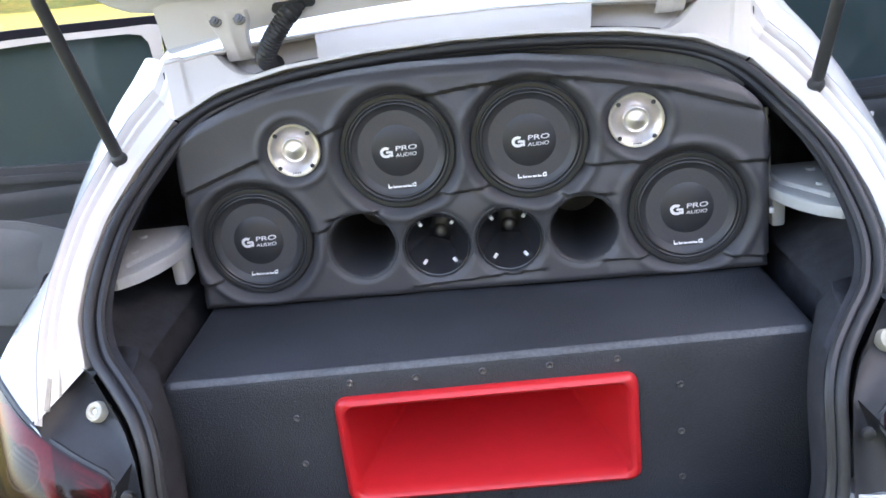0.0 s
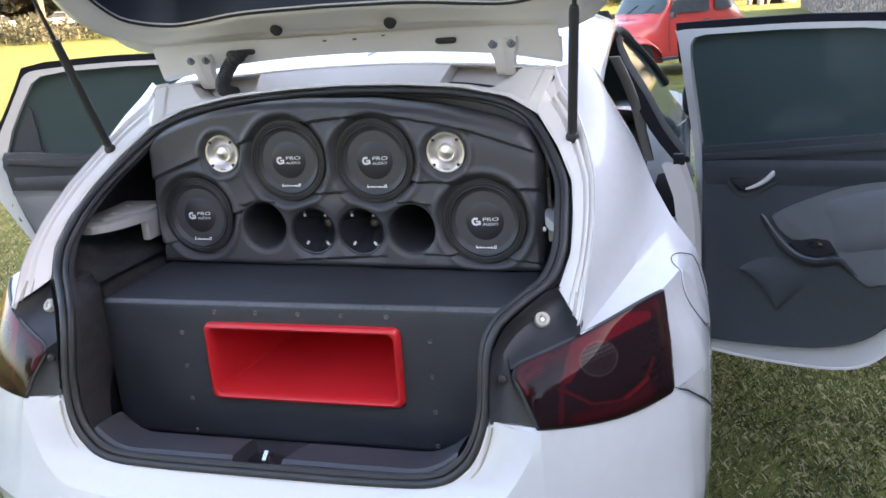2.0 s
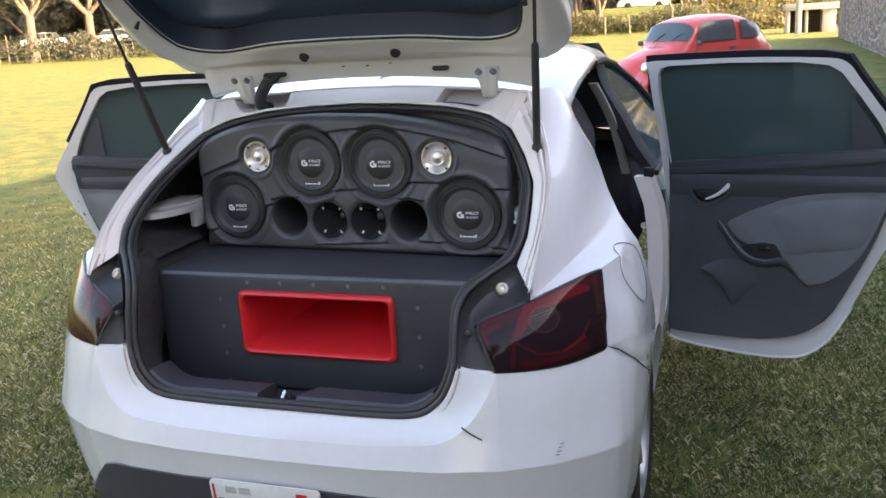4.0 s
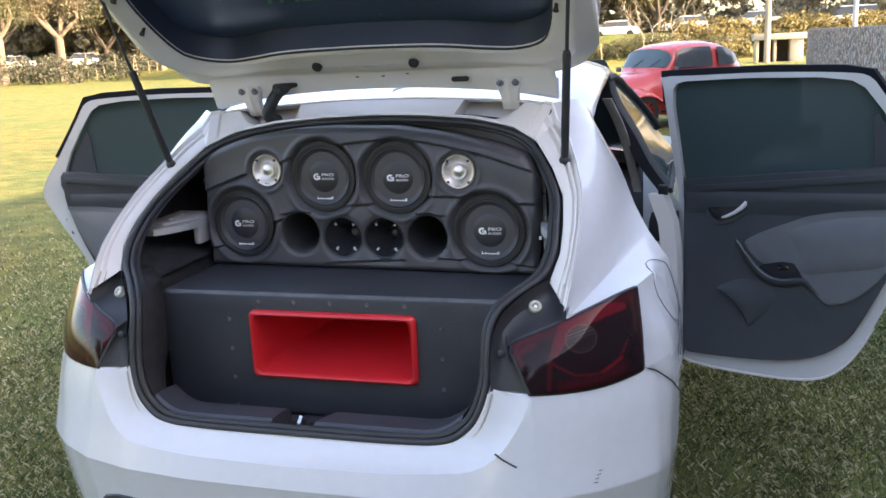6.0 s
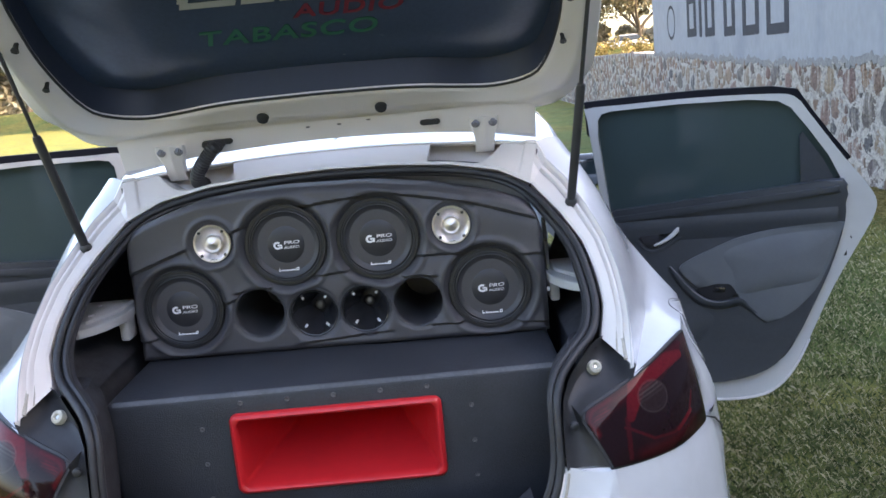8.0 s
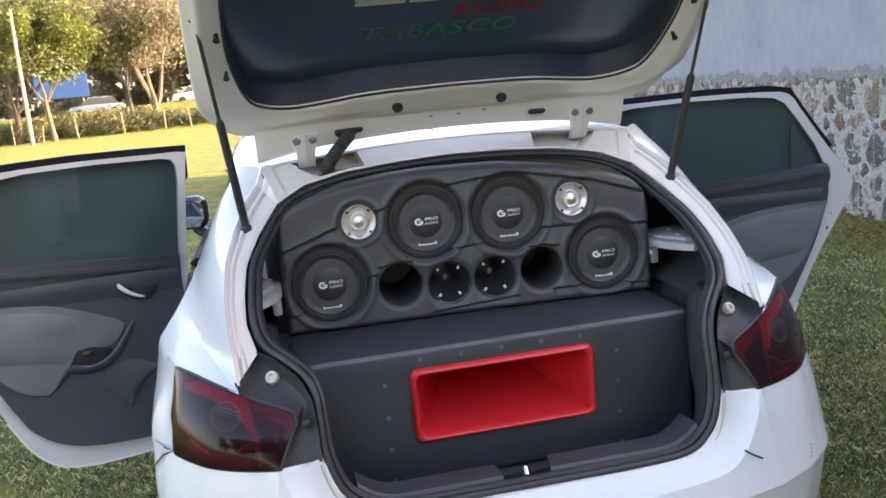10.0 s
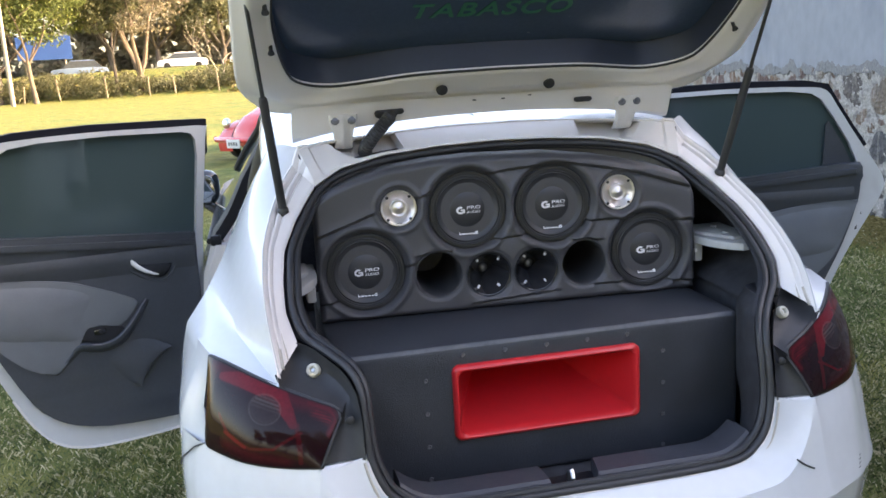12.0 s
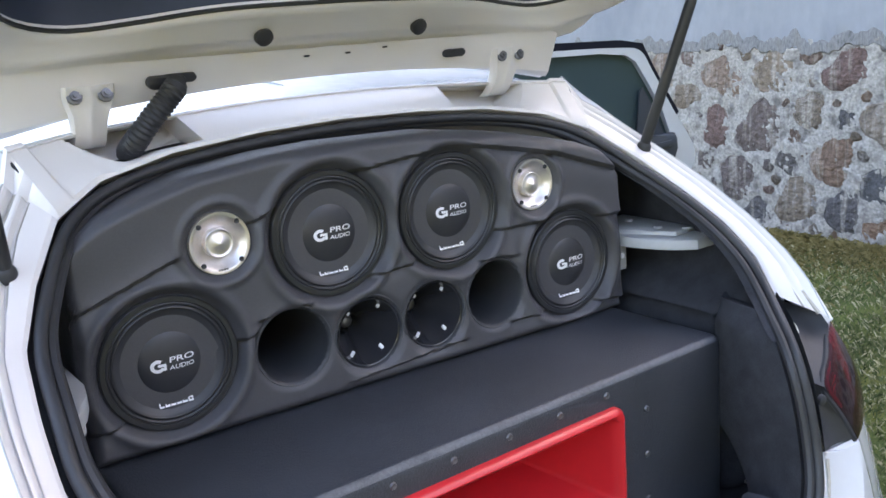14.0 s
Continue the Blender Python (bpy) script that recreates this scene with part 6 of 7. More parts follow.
set_in(build_woofer(), WOOFERS, 0.012)
set_in(build_tweeter(), TWEETERS, 0.008)
set_in(build_horn(), HORNS, 0.010)


# ---- surroundings ----
def ramp_mat(name, source, stops, rough=0.9, var=0.2, scale=8.0, fine=40.0, bump=0.0, bump_scale=40.0, distance=0.004, translucent=0.0, drips=0.0):
    """Colours picked at random for each object or each loose piece, with stains and grain on top."""
    m = bpy.data.materials.new(name)
    m.use_nodes = True
    n, l = m.node_tree.nodes, m.node_tree.links
    b = n["Principled BSDF"]
    src = n.new("ShaderNodeObjectInfo").outputs["Random"] if source == "object" else n.new("ShaderNodeNewGeometry").outputs["Random Per Island"]
    ramp = n.new("ShaderNodeValToRGB")
    ramp.color_ramp.interpolation = 'LINEAR'
    while len(ramp.color_ramp.elements) < len(stops):
        ramp.color_ramp.elements.new(0.5)
    for e, (at, colour) in zip(ramp.color_ramp.elements, stops):
        e.position, e.color = at, (*colour, 1)
    l.new(src, ramp.inputs["Fac"])
    co = n.new("ShaderNodeTexCoord")
    a = n.new("ShaderNodeTexNoise")
    a.inputs["Scale"].default_value, a.inputs["Detail"].default_value = scale, 5
    f = n.new("ShaderNodeTexNoise")
    f.inputs["Scale"].default_value, f.inputs["Detail"].default_value = fine, 3
    add = n.new("ShaderNodeMath")
    rng = n.new("ShaderNodeMapRange")
    rng.inputs["From Min"].default_value, rng.inputs["From Max"].default_value = 0.6, 1.4
    rng.inputs["To Min"].default_value, rng.inputs["To Max"].default_value = 1 - var, 1 + var
    for t, k in ((a, 0), (f, 1)):
        l.new(co.outputs["Object"], t.inputs["Vector"])
        l.new(t.outputs["Fac"], add.inputs[k])
    l.new(add.outputs[0], rng.inputs["Value"])
    hsv = n.new("ShaderNodeHueSaturation")
    colour = ramp.outputs[0]
    if drips:
        # pale runs of paint and lime, long in the vertical
        geo = n.new("ShaderNodeNewGeometry")
        mp = n.new("ShaderNodeMapping")
        mp.inputs["Scale"].default_value = (1.0, 22.0, 2.4)
        run = n.new("ShaderNodeTexNoise")
        run.inputs["Scale"].default_value, run.inputs["Detail"].default_value = 1.0, 6
        r4 = n.new("ShaderNodeMapRange")
        r4.inputs["From Min"].default_value, r4.inputs["From Max"].default_value, r4.inputs["To Max"].default_value = 0.50, 0.72, drips
        mx = n.new("ShaderNodeMix")
        mx.data_type = 'RGBA'
        mx.inputs["B"].default_value = (0.37, 0.335, 0.30, 1)
        l.new(geo.outputs["Position"], mp.inputs["Vector"])
        l.new(mp.outputs[0], run.inputs["Vector"])
        l.new(run.outputs["Fac"], r4.inputs["Value"])
        l.new(r4.outputs[0], mx.inputs["Factor"])
        l.new(colour, mx.inputs["A"])
        colour = mx.outputs["Result"]
    l.new(colour, hsv.inputs["Color"])
    l.new(rng.outputs[0], hsv.inputs["Value"])
    l.new(hsv.outputs[0], b.inputs["Base Color"])
    b.inputs["Roughness"].default_value = rough
    b.inputs["Specular IOR Level"].default_value = 0.25
    if bump:
        bp = n.new("ShaderNodeBump")
        bp.inputs["Strength"].default_value, bp.inputs["Distance"].default_value = bump, distance
        l.new(a.outputs["Fac"], bp.inputs["Height"])
        l.new(bp.outputs[0], b.inputs["Normal"])
    if translucent:
        tr = n.new("ShaderNodeBsdfTranslucent")
        l.new(hsv.outputs[0], tr.inputs["Color"])
        mix = n.new("ShaderNodeMixShader")
        mix.inputs[0].default_value = translucent
        l.new(b.outputs[0], mix.inputs[1])
        l.new(tr.outputs[0], mix.inputs[2])
        l.new(mix.outputs[0], n["Material Output"].inputs["Surface"])
    return m


def raw_mesh(name, verts, faces, material, smooth=False):
    me = bpy.data.meshes.new(name)
    me.from_pydata([tuple(v) for v in verts], [], faces)
    me.materials.append(material)
    if smooth:
        me.polygons.foreach_set("use_smooth", [True] * len(me.polygons))
    return new(name, me)


M_BARK = mat("pale_bark", (0.17, 0.125, 0.088), 0.9, var=0.3, scale=3, fine=20, bump=0.6, bump_scale=20)
M_BARK_PALE = mat("bleached_bark", (0.36, 0.31, 0.235), 0.9, var=0.2, scale=3, fine=20)
M_BARK_DARK = mat("dark_bark", (0.09, 0.07, 0.055), 0.9, var=0.3, scale=3, fine=20)
M_LEAF = ramp_mat("olive_leaves", "island", ((0.0, (0.115, 0.120, 0.070)), (0.55, (0.185, 0.185, 0.100)), (0.85, (0.24, 0.235, 0.13)), (1.0, (0.30, 0.28, 0.16))), var=0.2, scale=0.6, translucent=0.45)
M_LEAF_DRY = ramp_mat("dry_leaves", "island", ((0.0, (0.16, 0.14, 0.095)), (0.5, (0.23, 0.195, 0.13)), (1.0, (0.31, 0.26, 0.17))), var=0.2, scale=0.6, translucent=0.4)
M_LEAF_LIME = ramp_mat("fresh_leaves", "island", ((0.0, (0.095, 0.115, 0.045)), (0.6, (0.17, 0.20, 0.065)), (1.0, (0.27, 0.29, 0.10))), var=0.15, scale=0.6, translucent=0.45)
M_STRAW = ramp_mat("dry_grass", "island", ((0.0, (0.13, 0.11, 0.045)), (0.5, (0.24, 0.19, 0.075)), (1.0, (0.34, 0.27, 0.12))), var=0.15, scale=0.4, translucent=0.3)


def leaf_cloud(name, rnd, centres, count, size, material, parent=None, squash=0.7):
    """Many small leaves round a set of clump centres (x, y, z, radius)."""
    verts, faces = [], []
    for _ in range(count):
        cx, cy, cz, cr = centres[int(rnd.random() * len(centres))]
        a, h, r = rnd.random() * 6.2832, rnd.random() * 2 - 1, cr * (0.45 + 0.6 * rnd.random() ** 0.5)
        w = math.sqrt(1 - h * h)
        c = Vector((cx + r * w * math.cos(a), cy + r * w * math.sin(a), cz + r * h * squash))
        u = Vector((rnd.random() - 0.5, rnd.random() - 0.5, rnd.random() - 0.5)).normalized()
        v = u.cross(Vector((rnd.random() - 0.5, rnd.random() - 0.5, rnd.random() - 0.5))).normalized()
        s = size * (0.5 + rnd.random())
        k = len(verts)
        verts += [c - u * s, c + v * s * 0.45, c + u * s, c - v * s * 0.5]
        faces.append((k, k + 1, k + 2, k + 3))
    ob = raw_mesh(name, verts, faces, material)
    if parent:
        ob.parent = parent
        ob.matrix_parent_inverse = Matrix.Translation(-parent.location)
    return ob


def limb(bm, rnd, start, way, long, r, depth, tips):
    """A crooked limb that forks; the ends are gathered in tips."""
    pts, radii = [start], [r]
    p, w = start.copy(), way.normalized()
    n = 4
    for k in range(n):
        w = (w + Vector((rnd.uniform(-1, 1), rnd.uniform(-1, 1), rnd.uniform(-0.4, 0.8))) * 0.22).normalized()
        p = p + w * long / n
        pts.append(p)
        radii.append(r * (1 - 0.45 * (k + 1) / n))
    tube(bm, pts, r, 7, radii=radii)
    if depth == 0:
        tips.append(p)
        return
    tips.append(p)
    for k in range(2 if depth > 1 else 3):
        side = Vector((rnd.uniform(-1, 1), rnd.uniform(-1, 1), rnd.uniform(0.1, 0.9)))
        limb(bm, rnd, pts[-1 - (k > 1)], (w * 0.7 + side).normalized(), long * rnd.uniform(0.55, 0.8), radii[-1] * 0.75, depth - 1, tips)


def build_tree(seed, at, high, r, crown_r, bark, leaf, label, leaves=2600, fork=0.35, leaf_size=0.28, spread=0.8, depth=2, limbs=4):
    rnd = random.Random(seed)
    base = Vector(at)
    t = thing("tree", label, "tree", base, group="trees along the lawn")
    bm = bmesh.new()
    tips = []
    top = base + Vector((rnd.uniform(-0.3, 0.3), rnd.uniform(-0.3, 0.3), high * fork))
    tube(bm, [base - Vector((0, 0, 0.2)), base + Vector((0, 0, 0.25)), base.lerp(top, 0.5) + Vector((rnd.uniform(-0.1, 0.1), 0, 0)), top], r, 9, radii=[r * 1.6, r * 1.15, r, r * 0.9])
    for k in range(limbs):
        a = 6.2832 * (k + rnd.uniform(-0.2, 0.2)) / limbs
        limb(bm, rnd, top, Vector((math.cos(a) * spread, math.sin(a) * spread, 1.0)), high * (1 - fork) * rnd.uniform(0.42, 0.6), r * 0.6, depth, tips)
    part("trunk", bm, bark, t, "forked trunk with limbs")
    if leaves:
        centres = [(p.x, p.y, p.z + 0.2, crown_r * rnd.uniform(0.35, 0.75)) for p in tips]
        leaf_cloud("crown", rnd, centres, int(leaves * 4.6), leaf_size * 0.44, leaf, t)
    return t


build_tree(1, (-8.5, 69.6, 0), 10, 0.34, 2.8, M_BARK, M_LEAF_DRY, "forked tree with thin dry olive crown", 3200, 0.16, spread=0.55)
build_tree(2, (-2.9, 69.8, 0), 5.6, 0.13, 0.6, M_BARK_PALE, M_LEAF_DRY, "bare bleached branching tree", 0, 0.12, spread=1.3, depth=3, limbs=4)
build_tree(21, (0.2, 71.0, 0.2), 5.2, 0.11, 0.6, M_BARK_PALE, M_LEAF_DRY, "bare bleached branching tree", 0, 0.15, spread=1.3, depth=3, limbs=4)
build_tree(3, (-10.3, 69.2, 0), 7.5, 0.13, 2.0, M_BARK_DARK, M_LEAF, "thin dark tree with olive crown", 2000, 0.45)
build_tree(4, (-15.6, 66.5, 0), 9, 0.16, 2.6, M_BARK, M_LEAF_LIME, "slender tree with bright green leaves", 3200, 0.30)
build_tree(5, (-18.5, 68.5, 0), 11, 0.22, 3.2, M_BARK_DARK, M_LEAF, "leafy dark green tree by the hedge", 3600, 0.2)
build_tree(6, (-23.0, 69.0, 0), 11, 0.25, 3.4, M_BARK_DARK, M_LEAF_LIME, "leafy bright green tree by the hedge", 3600, 0.2)
build_tree(7, (-60.8, 60.7, 0.3), 10.5, 0.30, 3.0, M_BARK_PALE, M_LEAF, "pale-trunked tree with olive crown", 3200, 0.38)
build_tree(8, (-59.2, 64.9, 0.3), 10, 0.42, 3.0, M_BARK, M_LEAF, "brown-trunked tree with olive crown", 3200, 0.40)
build_tree(9, (-56.6, 69.8, 0.3), 10, 0.42, 3.0, M_BARK, M_LEAF_DRY, "brown-trunked tree with dry crown", 2800, 0.40)
build_tree(10, (-66.0, 60.0, 0.3), 11, 0.3, 3.4, M_BARK_DARK, M_LEAF, "dark leafy tree behind the fence", 3200, 0.3)
build_tree(11, (-50.0, 76.0, 0.3), 10, 0.3, 3.2, M_BARK, M_LEAF_DRY, "leafy tree with dry crown", 2800, 0.3)
for k, (x, y, h) in enumerate(((-78, 70, 13), (-70, 76, 13), (-62, 84, 12), (-50, 88, 13), (-42, 92, 12), (-33, 93, 13), (-25, 92, 13), (-14, 94, 12), (-6, 95, 11), (2, 98, 10), (9, 103, 10), (17, 98, 10.5), (22, 92, 9), (30, 96, 10), (-3, 90, 9), (-9, 91, 10.5), (40, 100, 11))):
    build_tree(40 + k, (x, y, hill(x, y)), h, 0.3, 4.0, M_BARK_DARK, M_LEAF if k % 3 else M_LEAF_DRY, "leafy tree beyond the road", 2600, 0.18, leaf_size=0.42)


for k, (x, y, h) in enumerate(((-52, -30, 13), (-42, -36, 12), (-34, -33, 14), (-25, -38, 13), (-17, -34, 12), (-9, -37, 14), (-2, -35, 11), (5, -38, 13), (13, -36, 14), (22, -38, 12), (32, -34, 13))):
    build_tree(80 + k, (x, y, 0), h, 0.3, 4.2, M_BARK_DARK, M_LEAF, "leafy dark tree across the lawn", 2000, 0.12, leaf_size=0.5)

M_HEDGE = ramp_mat("olive_hedge", "island", ((0.0, (0.135, 0.13, 0.070)), (0.55, (0.18, 0.172, 0.092)), (1.0, (0.235, 0.215, 0.12))), var=0.2, scale=0.5, translucent=0.4)


# far leaves: the haze of distance is put into their pale colour
M_FARWOOD = ramp_mat("haze_paled_leaves", "island", ((0.0, (0.27, 0.245, 0.19)), (0.6, (0.35, 0.32, 0.245)), (1.0, (0.43, 0.39, 0.30))), var=0.15, scale=0.4, translucent=0.5)


# undergrowth leaves with their shade put into the dark colours
M_UNDER = ramp_mat("undergrowth_painted_shade", "island", ((0.0, (0.050, 0.056, 0.040)), (0.6, (0.085, 0.088, 0.060)), (1.0, (0.15, 0.135, 0.085))), var=0.25, scale=0.5, translucent=0.2)


def build_hedge():
    rnd = random.Random(77)
    centres = []
    for k in range(520):
        x = -28 + 36 * k / 520
        y = 68.6 + rnd.uniform(-0.7, 2.2) - 0.02 * x
        centres.append((x + rnd.uniform(-.4, .4), y, rnd.uniform(0.1, 1.6 + 0.5 * math.sin(x * 0.7) * math.sin(x * 0.23)) * (1 if x < 0 else 0.75), rnd.uniform(0.3, 0.7)))
    h = leaf_cloud("hedge", rnd, centres, 60000, 0.080, M_HEDGE, squash=1.0)
    tagged(h, "overgrown olive-green hedge along the lawn", "hedge", kind="stuff")
    centres = []
    for k in range(420):
        x = -2 + 26 * rnd.random()
        y = 66 + 8 * rnd.random() - 0.1 * x
        centres.append((x, y, hill(x, y) + rnd.uniform(0.1, 0.7), rnd.uniform(0.3, 0.7)))
    g = leaf_cloud("dry_grass_bank", rnd, centres, 20000, 0.15, M_STRAW, squash=0.9)
    tagged(g, "tall dry yellow grass on the bank", "dry grass", kind="stuff")
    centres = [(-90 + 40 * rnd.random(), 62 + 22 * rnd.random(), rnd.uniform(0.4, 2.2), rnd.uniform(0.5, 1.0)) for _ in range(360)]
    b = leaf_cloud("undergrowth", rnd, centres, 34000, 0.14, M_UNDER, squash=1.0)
    tagged(b, "undergrowth behind the fence, its shade painted dark", "undergrowth", kind="stuff")
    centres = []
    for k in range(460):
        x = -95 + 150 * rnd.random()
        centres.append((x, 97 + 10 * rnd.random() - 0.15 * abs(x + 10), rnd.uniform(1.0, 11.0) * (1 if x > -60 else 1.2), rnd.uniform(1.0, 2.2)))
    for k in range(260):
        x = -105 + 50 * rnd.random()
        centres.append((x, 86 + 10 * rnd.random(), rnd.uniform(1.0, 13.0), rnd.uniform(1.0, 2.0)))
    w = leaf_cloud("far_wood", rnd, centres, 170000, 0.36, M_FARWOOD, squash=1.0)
    tagged(w, "dry wood beyond the road, haze painted into its pale leaves", "wood", kind="stuff")


build_hedge()


def build_fences():
    rnd = random.Random(5)
    wood = mat("weathered_posts", (0.30, 0.235, 0.15), 0.9, var=0.3, scale=4)
    wire = mat("fence_wire", (0.20, 0.19, 0.17), 0.6, metal=0.6)
    f = thing("fence", "rough wooden post and wire fence", "fence", (-60, 64, 0.3))
    a, b = Vector((-78, 46, 0.25)), Vector((-46, 80, 0.3))
    n = 60
    for k in range(n):
        p = a.lerp(b, k / (n - 1)) + Vector((rnd.uniform(-.2, .2), rnd.uniform(-.2, .2), 0))
        h = rnd.uniform(1.1, 2.6)
        bm = bmesh.new()
        tube(bm, [p, p + Vector((rnd.uniform(-.1, .1), 0, h * 0.5)), p + Vector((rnd.uniform(-.15, .15), 0, h))], 0.045, 6, radii=[0.06, 0.05, 0.04])
        part("post", bm, wood, f)
    for h in (0.6, 1.1, 1.5):
        bm = bmesh.new()
        tube(bm, [a + Vector((0, 0, h)), b + Vector((0, 0, h))], 0.02, 4)
        part("wire", bm, wire, f)
    g = thing("fence", "rough wooden posts before the hedge", "fence", (-8, 67.8, 0))
    for k in range(14):
        x = -27 + 34 * k / 13 + rnd.uniform(-.9, .9)
        p = Vector((x, 67.6 - 0.02 * x + rnd.uniform(-.1, .1), 0))
        bm = bmesh.new()
        tube(bm, [p, p + Vector((rnd.uniform(-.15, .15), 0, rnd.uniform(1.1, 1.8)))], 0.05, 6)
        part("post", bm, wood, g)


build_fences()


def build_pole(at, high, r, material, label):
    bm = bmesh.new()
    tube(bm, [at, (at[0], at[1], at[2] + high * 0.5), (at[0] + 0.05, at[1], at[2] + high)], r, 10, radii=[r * 1.15, r, r * 0.8])
    solid("utility_pole", bm, material, label, "pole", group="poles by the road")


M_POLE = mat("grey_pole", (0.34, 0.28, 0.21), 0.85, var=0.2, scale=3)
build_pole((4.75, 52.6, 0.0), 9, 0.15, M_POLE, "weathered wooden utility pole by the culvert")
build_pole((11.6, 67.6, 0.6), 9, 0.16, M_PLASTIC_GREY, "pale concrete utility pole on the bank")
build_pole((-16.2, 62.5, 0.0), 9, 0.13, M_POLE, "grey wooden utility pole before the hedge")


def build_culvert():
    conc = mat("old_concrete", (0.40, 0.36, 0.29), 0.9, var=0.25, scale=2, fine=20, bump=0.5, bump_scale=15)
    c = thing("culvert", "low concrete culvert with dark square mouths", "culvert", (5.6, 53.8, 0))
    for x0, x1 in ((4.15, 4.35), (5.15, 5.3), (6.05, 6.75)):
        bm = bmesh.new()
        box(bm, (x0, 53.2, -0.1), (x1, 54.6, 1.35), 0.03)
        part("pier", bm, conc, c)
    bm = bmesh.new()
    box(bm, (4.0, 53.05, 1.25), (7.0, 54.7, 1.6), 0.04)
    part("slab", bm, conc, c)
    # dark sheet put behind the mouths in place of their shade
    bm = bmesh.new()
    box(bm, (4.2, 54.62, -0.1), (6.8, 54.8, 1.4), 0.02)
    part("mouth_shade", bm, M_BARK_DARK, c, "dark sheet standing in for the shade in the mouths")


build_culvert()


def build_billboard():
    b = thing("billboard", "large plain blue board on posts", "billboard", (-17.5, 81.6, 1.6))
    blue = mat("blue_board", (0.025, 0.075, 0.24), 0.5, var=0.1, scale=0.7)
    m = Matrix.Translation((-17.7, 81.6, 4.35)) @ pose(0, 0, 0, 0, 0, 8)
    bm = bmesh.new()
    box(bm, (-2.2, -0.06, -1.0), (2.2, 0.06, 1.0), 0.02, 1, m)
    part("board", bm, blue, b, "blue board")
    for x in (-1.6, 1.6):
        bm = bmesh.new()
        tube(bm, [m @ Vector((x, 0.1, -3.0)), m @ Vector((x, 0.1, 0.9))], 0.08, 8)
        part("leg", bm, M_POLE, b)


build_billboard()


# ---- cars far off ----
def build_far_car(at, turn, paint, label, high=1.45, long=4.3, van=False):
    c = thing("parked_car", label, "car", at, group="cars on the road")
    m = Matrix.Translation(at) @ pose(0, 0, 0, 0, 0, turn)
    L, W = long / 2, 0.86
    bm = bmesh.new()
    prof = [(-L, .30), (-L, .62), (-L * .93, .80), (-L * .45, .90), (L * .5, .92), (L * .95, .84), (L, .60), (L * .98, .28)]
    rows = []
    for k, y in enumerate((-W, -W * .97, W * .97, W)):
        s = 0.97 if k in (0, 3) else 1.0
        rows.append([m @ Vector((a * s, y, b if k in (1, 2) else b * 0.97)) for a, b in prof])
    loft(bm, rows, close_u=True, cap=True)
    part("body", bm, paint, c)
    bm = bmesh.new()
    f0, f1, r1, r0 = (-L * .62, -L * .30, L * .55, L * .80) if not van else (-L * .75, -L * .50, L * .88, L * .95)
    low = [(f0, W * .93), (r0, W * .93), (r0, -W * .93), (f0, -W * .93)]
    top = [(f1, W * .74), (r1, W * .74), (r1, -W * .74), (f1, -W * .74)]
    rows = [[m @ Vector((a, b, .90)) for a, b in low], [m @ Vector((a, b, high - .08)) for a, b in top]]
    loft(bm, rows, close_u=True)
    part("glasshouse", bm, M_TINT_FAR, c, "dark window band")
    bm = bmesh.new()
    rows = [[m @ Vector((a * s, b * s, z)) for a, b in top] for s, z in ((1.02, high - .08), (1.0, high - .03), (0.85, high))]
    loft(bm, rows, close_u=True, cap=True)
    part("roof", bm, paint, c)
    for x in (-L * .62, L * .62):
        for y in (-W + .08, W - .08):
            bm = bmesh.new()
            lathe(bm, ((0, -.1), (.2, -.1), (.3, -.08), (.3, .08), (.2, .1), (0, .1)), 16, m @ Matrix.Translation((x, y, .30)) @ pose(0, 0, 0, 90))
            part("wheel", bm, M_TYRE, c)
    return c


M_TINT_FAR = mat("far_window", (0.060, 0.068, 0.074), 0.18, var=0.25, spec=0.4)
M_FARWHITE = mat("far_white_paint", (0.74, 0.74, 0.74), 0.3, var=0.04, coat=0.4)
M_FARSILVER = mat("far_silver_paint", (0.42, 0.44, 0.46), 0.35, var=0.05, coat=0.4)
M_FARBLUE = mat("far_blue_paint", (0.16, 0.22, 0.32), 0.35, var=0.05, coat=0.4)
build_far_car((-6.2, 80.2, 1.95), 4, M_FARWHITE, "white saloon car on the road")
build_far_car((0.0, 80.4, 2.05), 2, M_FARWHITE, "white saloon car on the road")
build_far_car((5.8, 82.0, 2.15), -2, M_FARSILVER, "silver estate car on the road", 1.5, 4.6)
build_far_car((13.0, 77.6, 1.95), -8, M_FARWHITE, "white hatchback on the road", 1.6, 3.7, True)
build_far_car((17.4, 77.2, 1.95), -8, M_FARWHITE, "white saloon car on the road")
build_far_car((-14.6, 79.2, 1.6), 8, M_FARBLUE, "pale blue pickup on the road", 1.55, 4.6)
build_far_car((-63.8, 71.6, 1.5), 40, M_FARWHITE, "white car behind the fence")
build_far_car((-59.0, 75.6, 1.5), 40, M_FARSILVER, "silver car behind the fence")


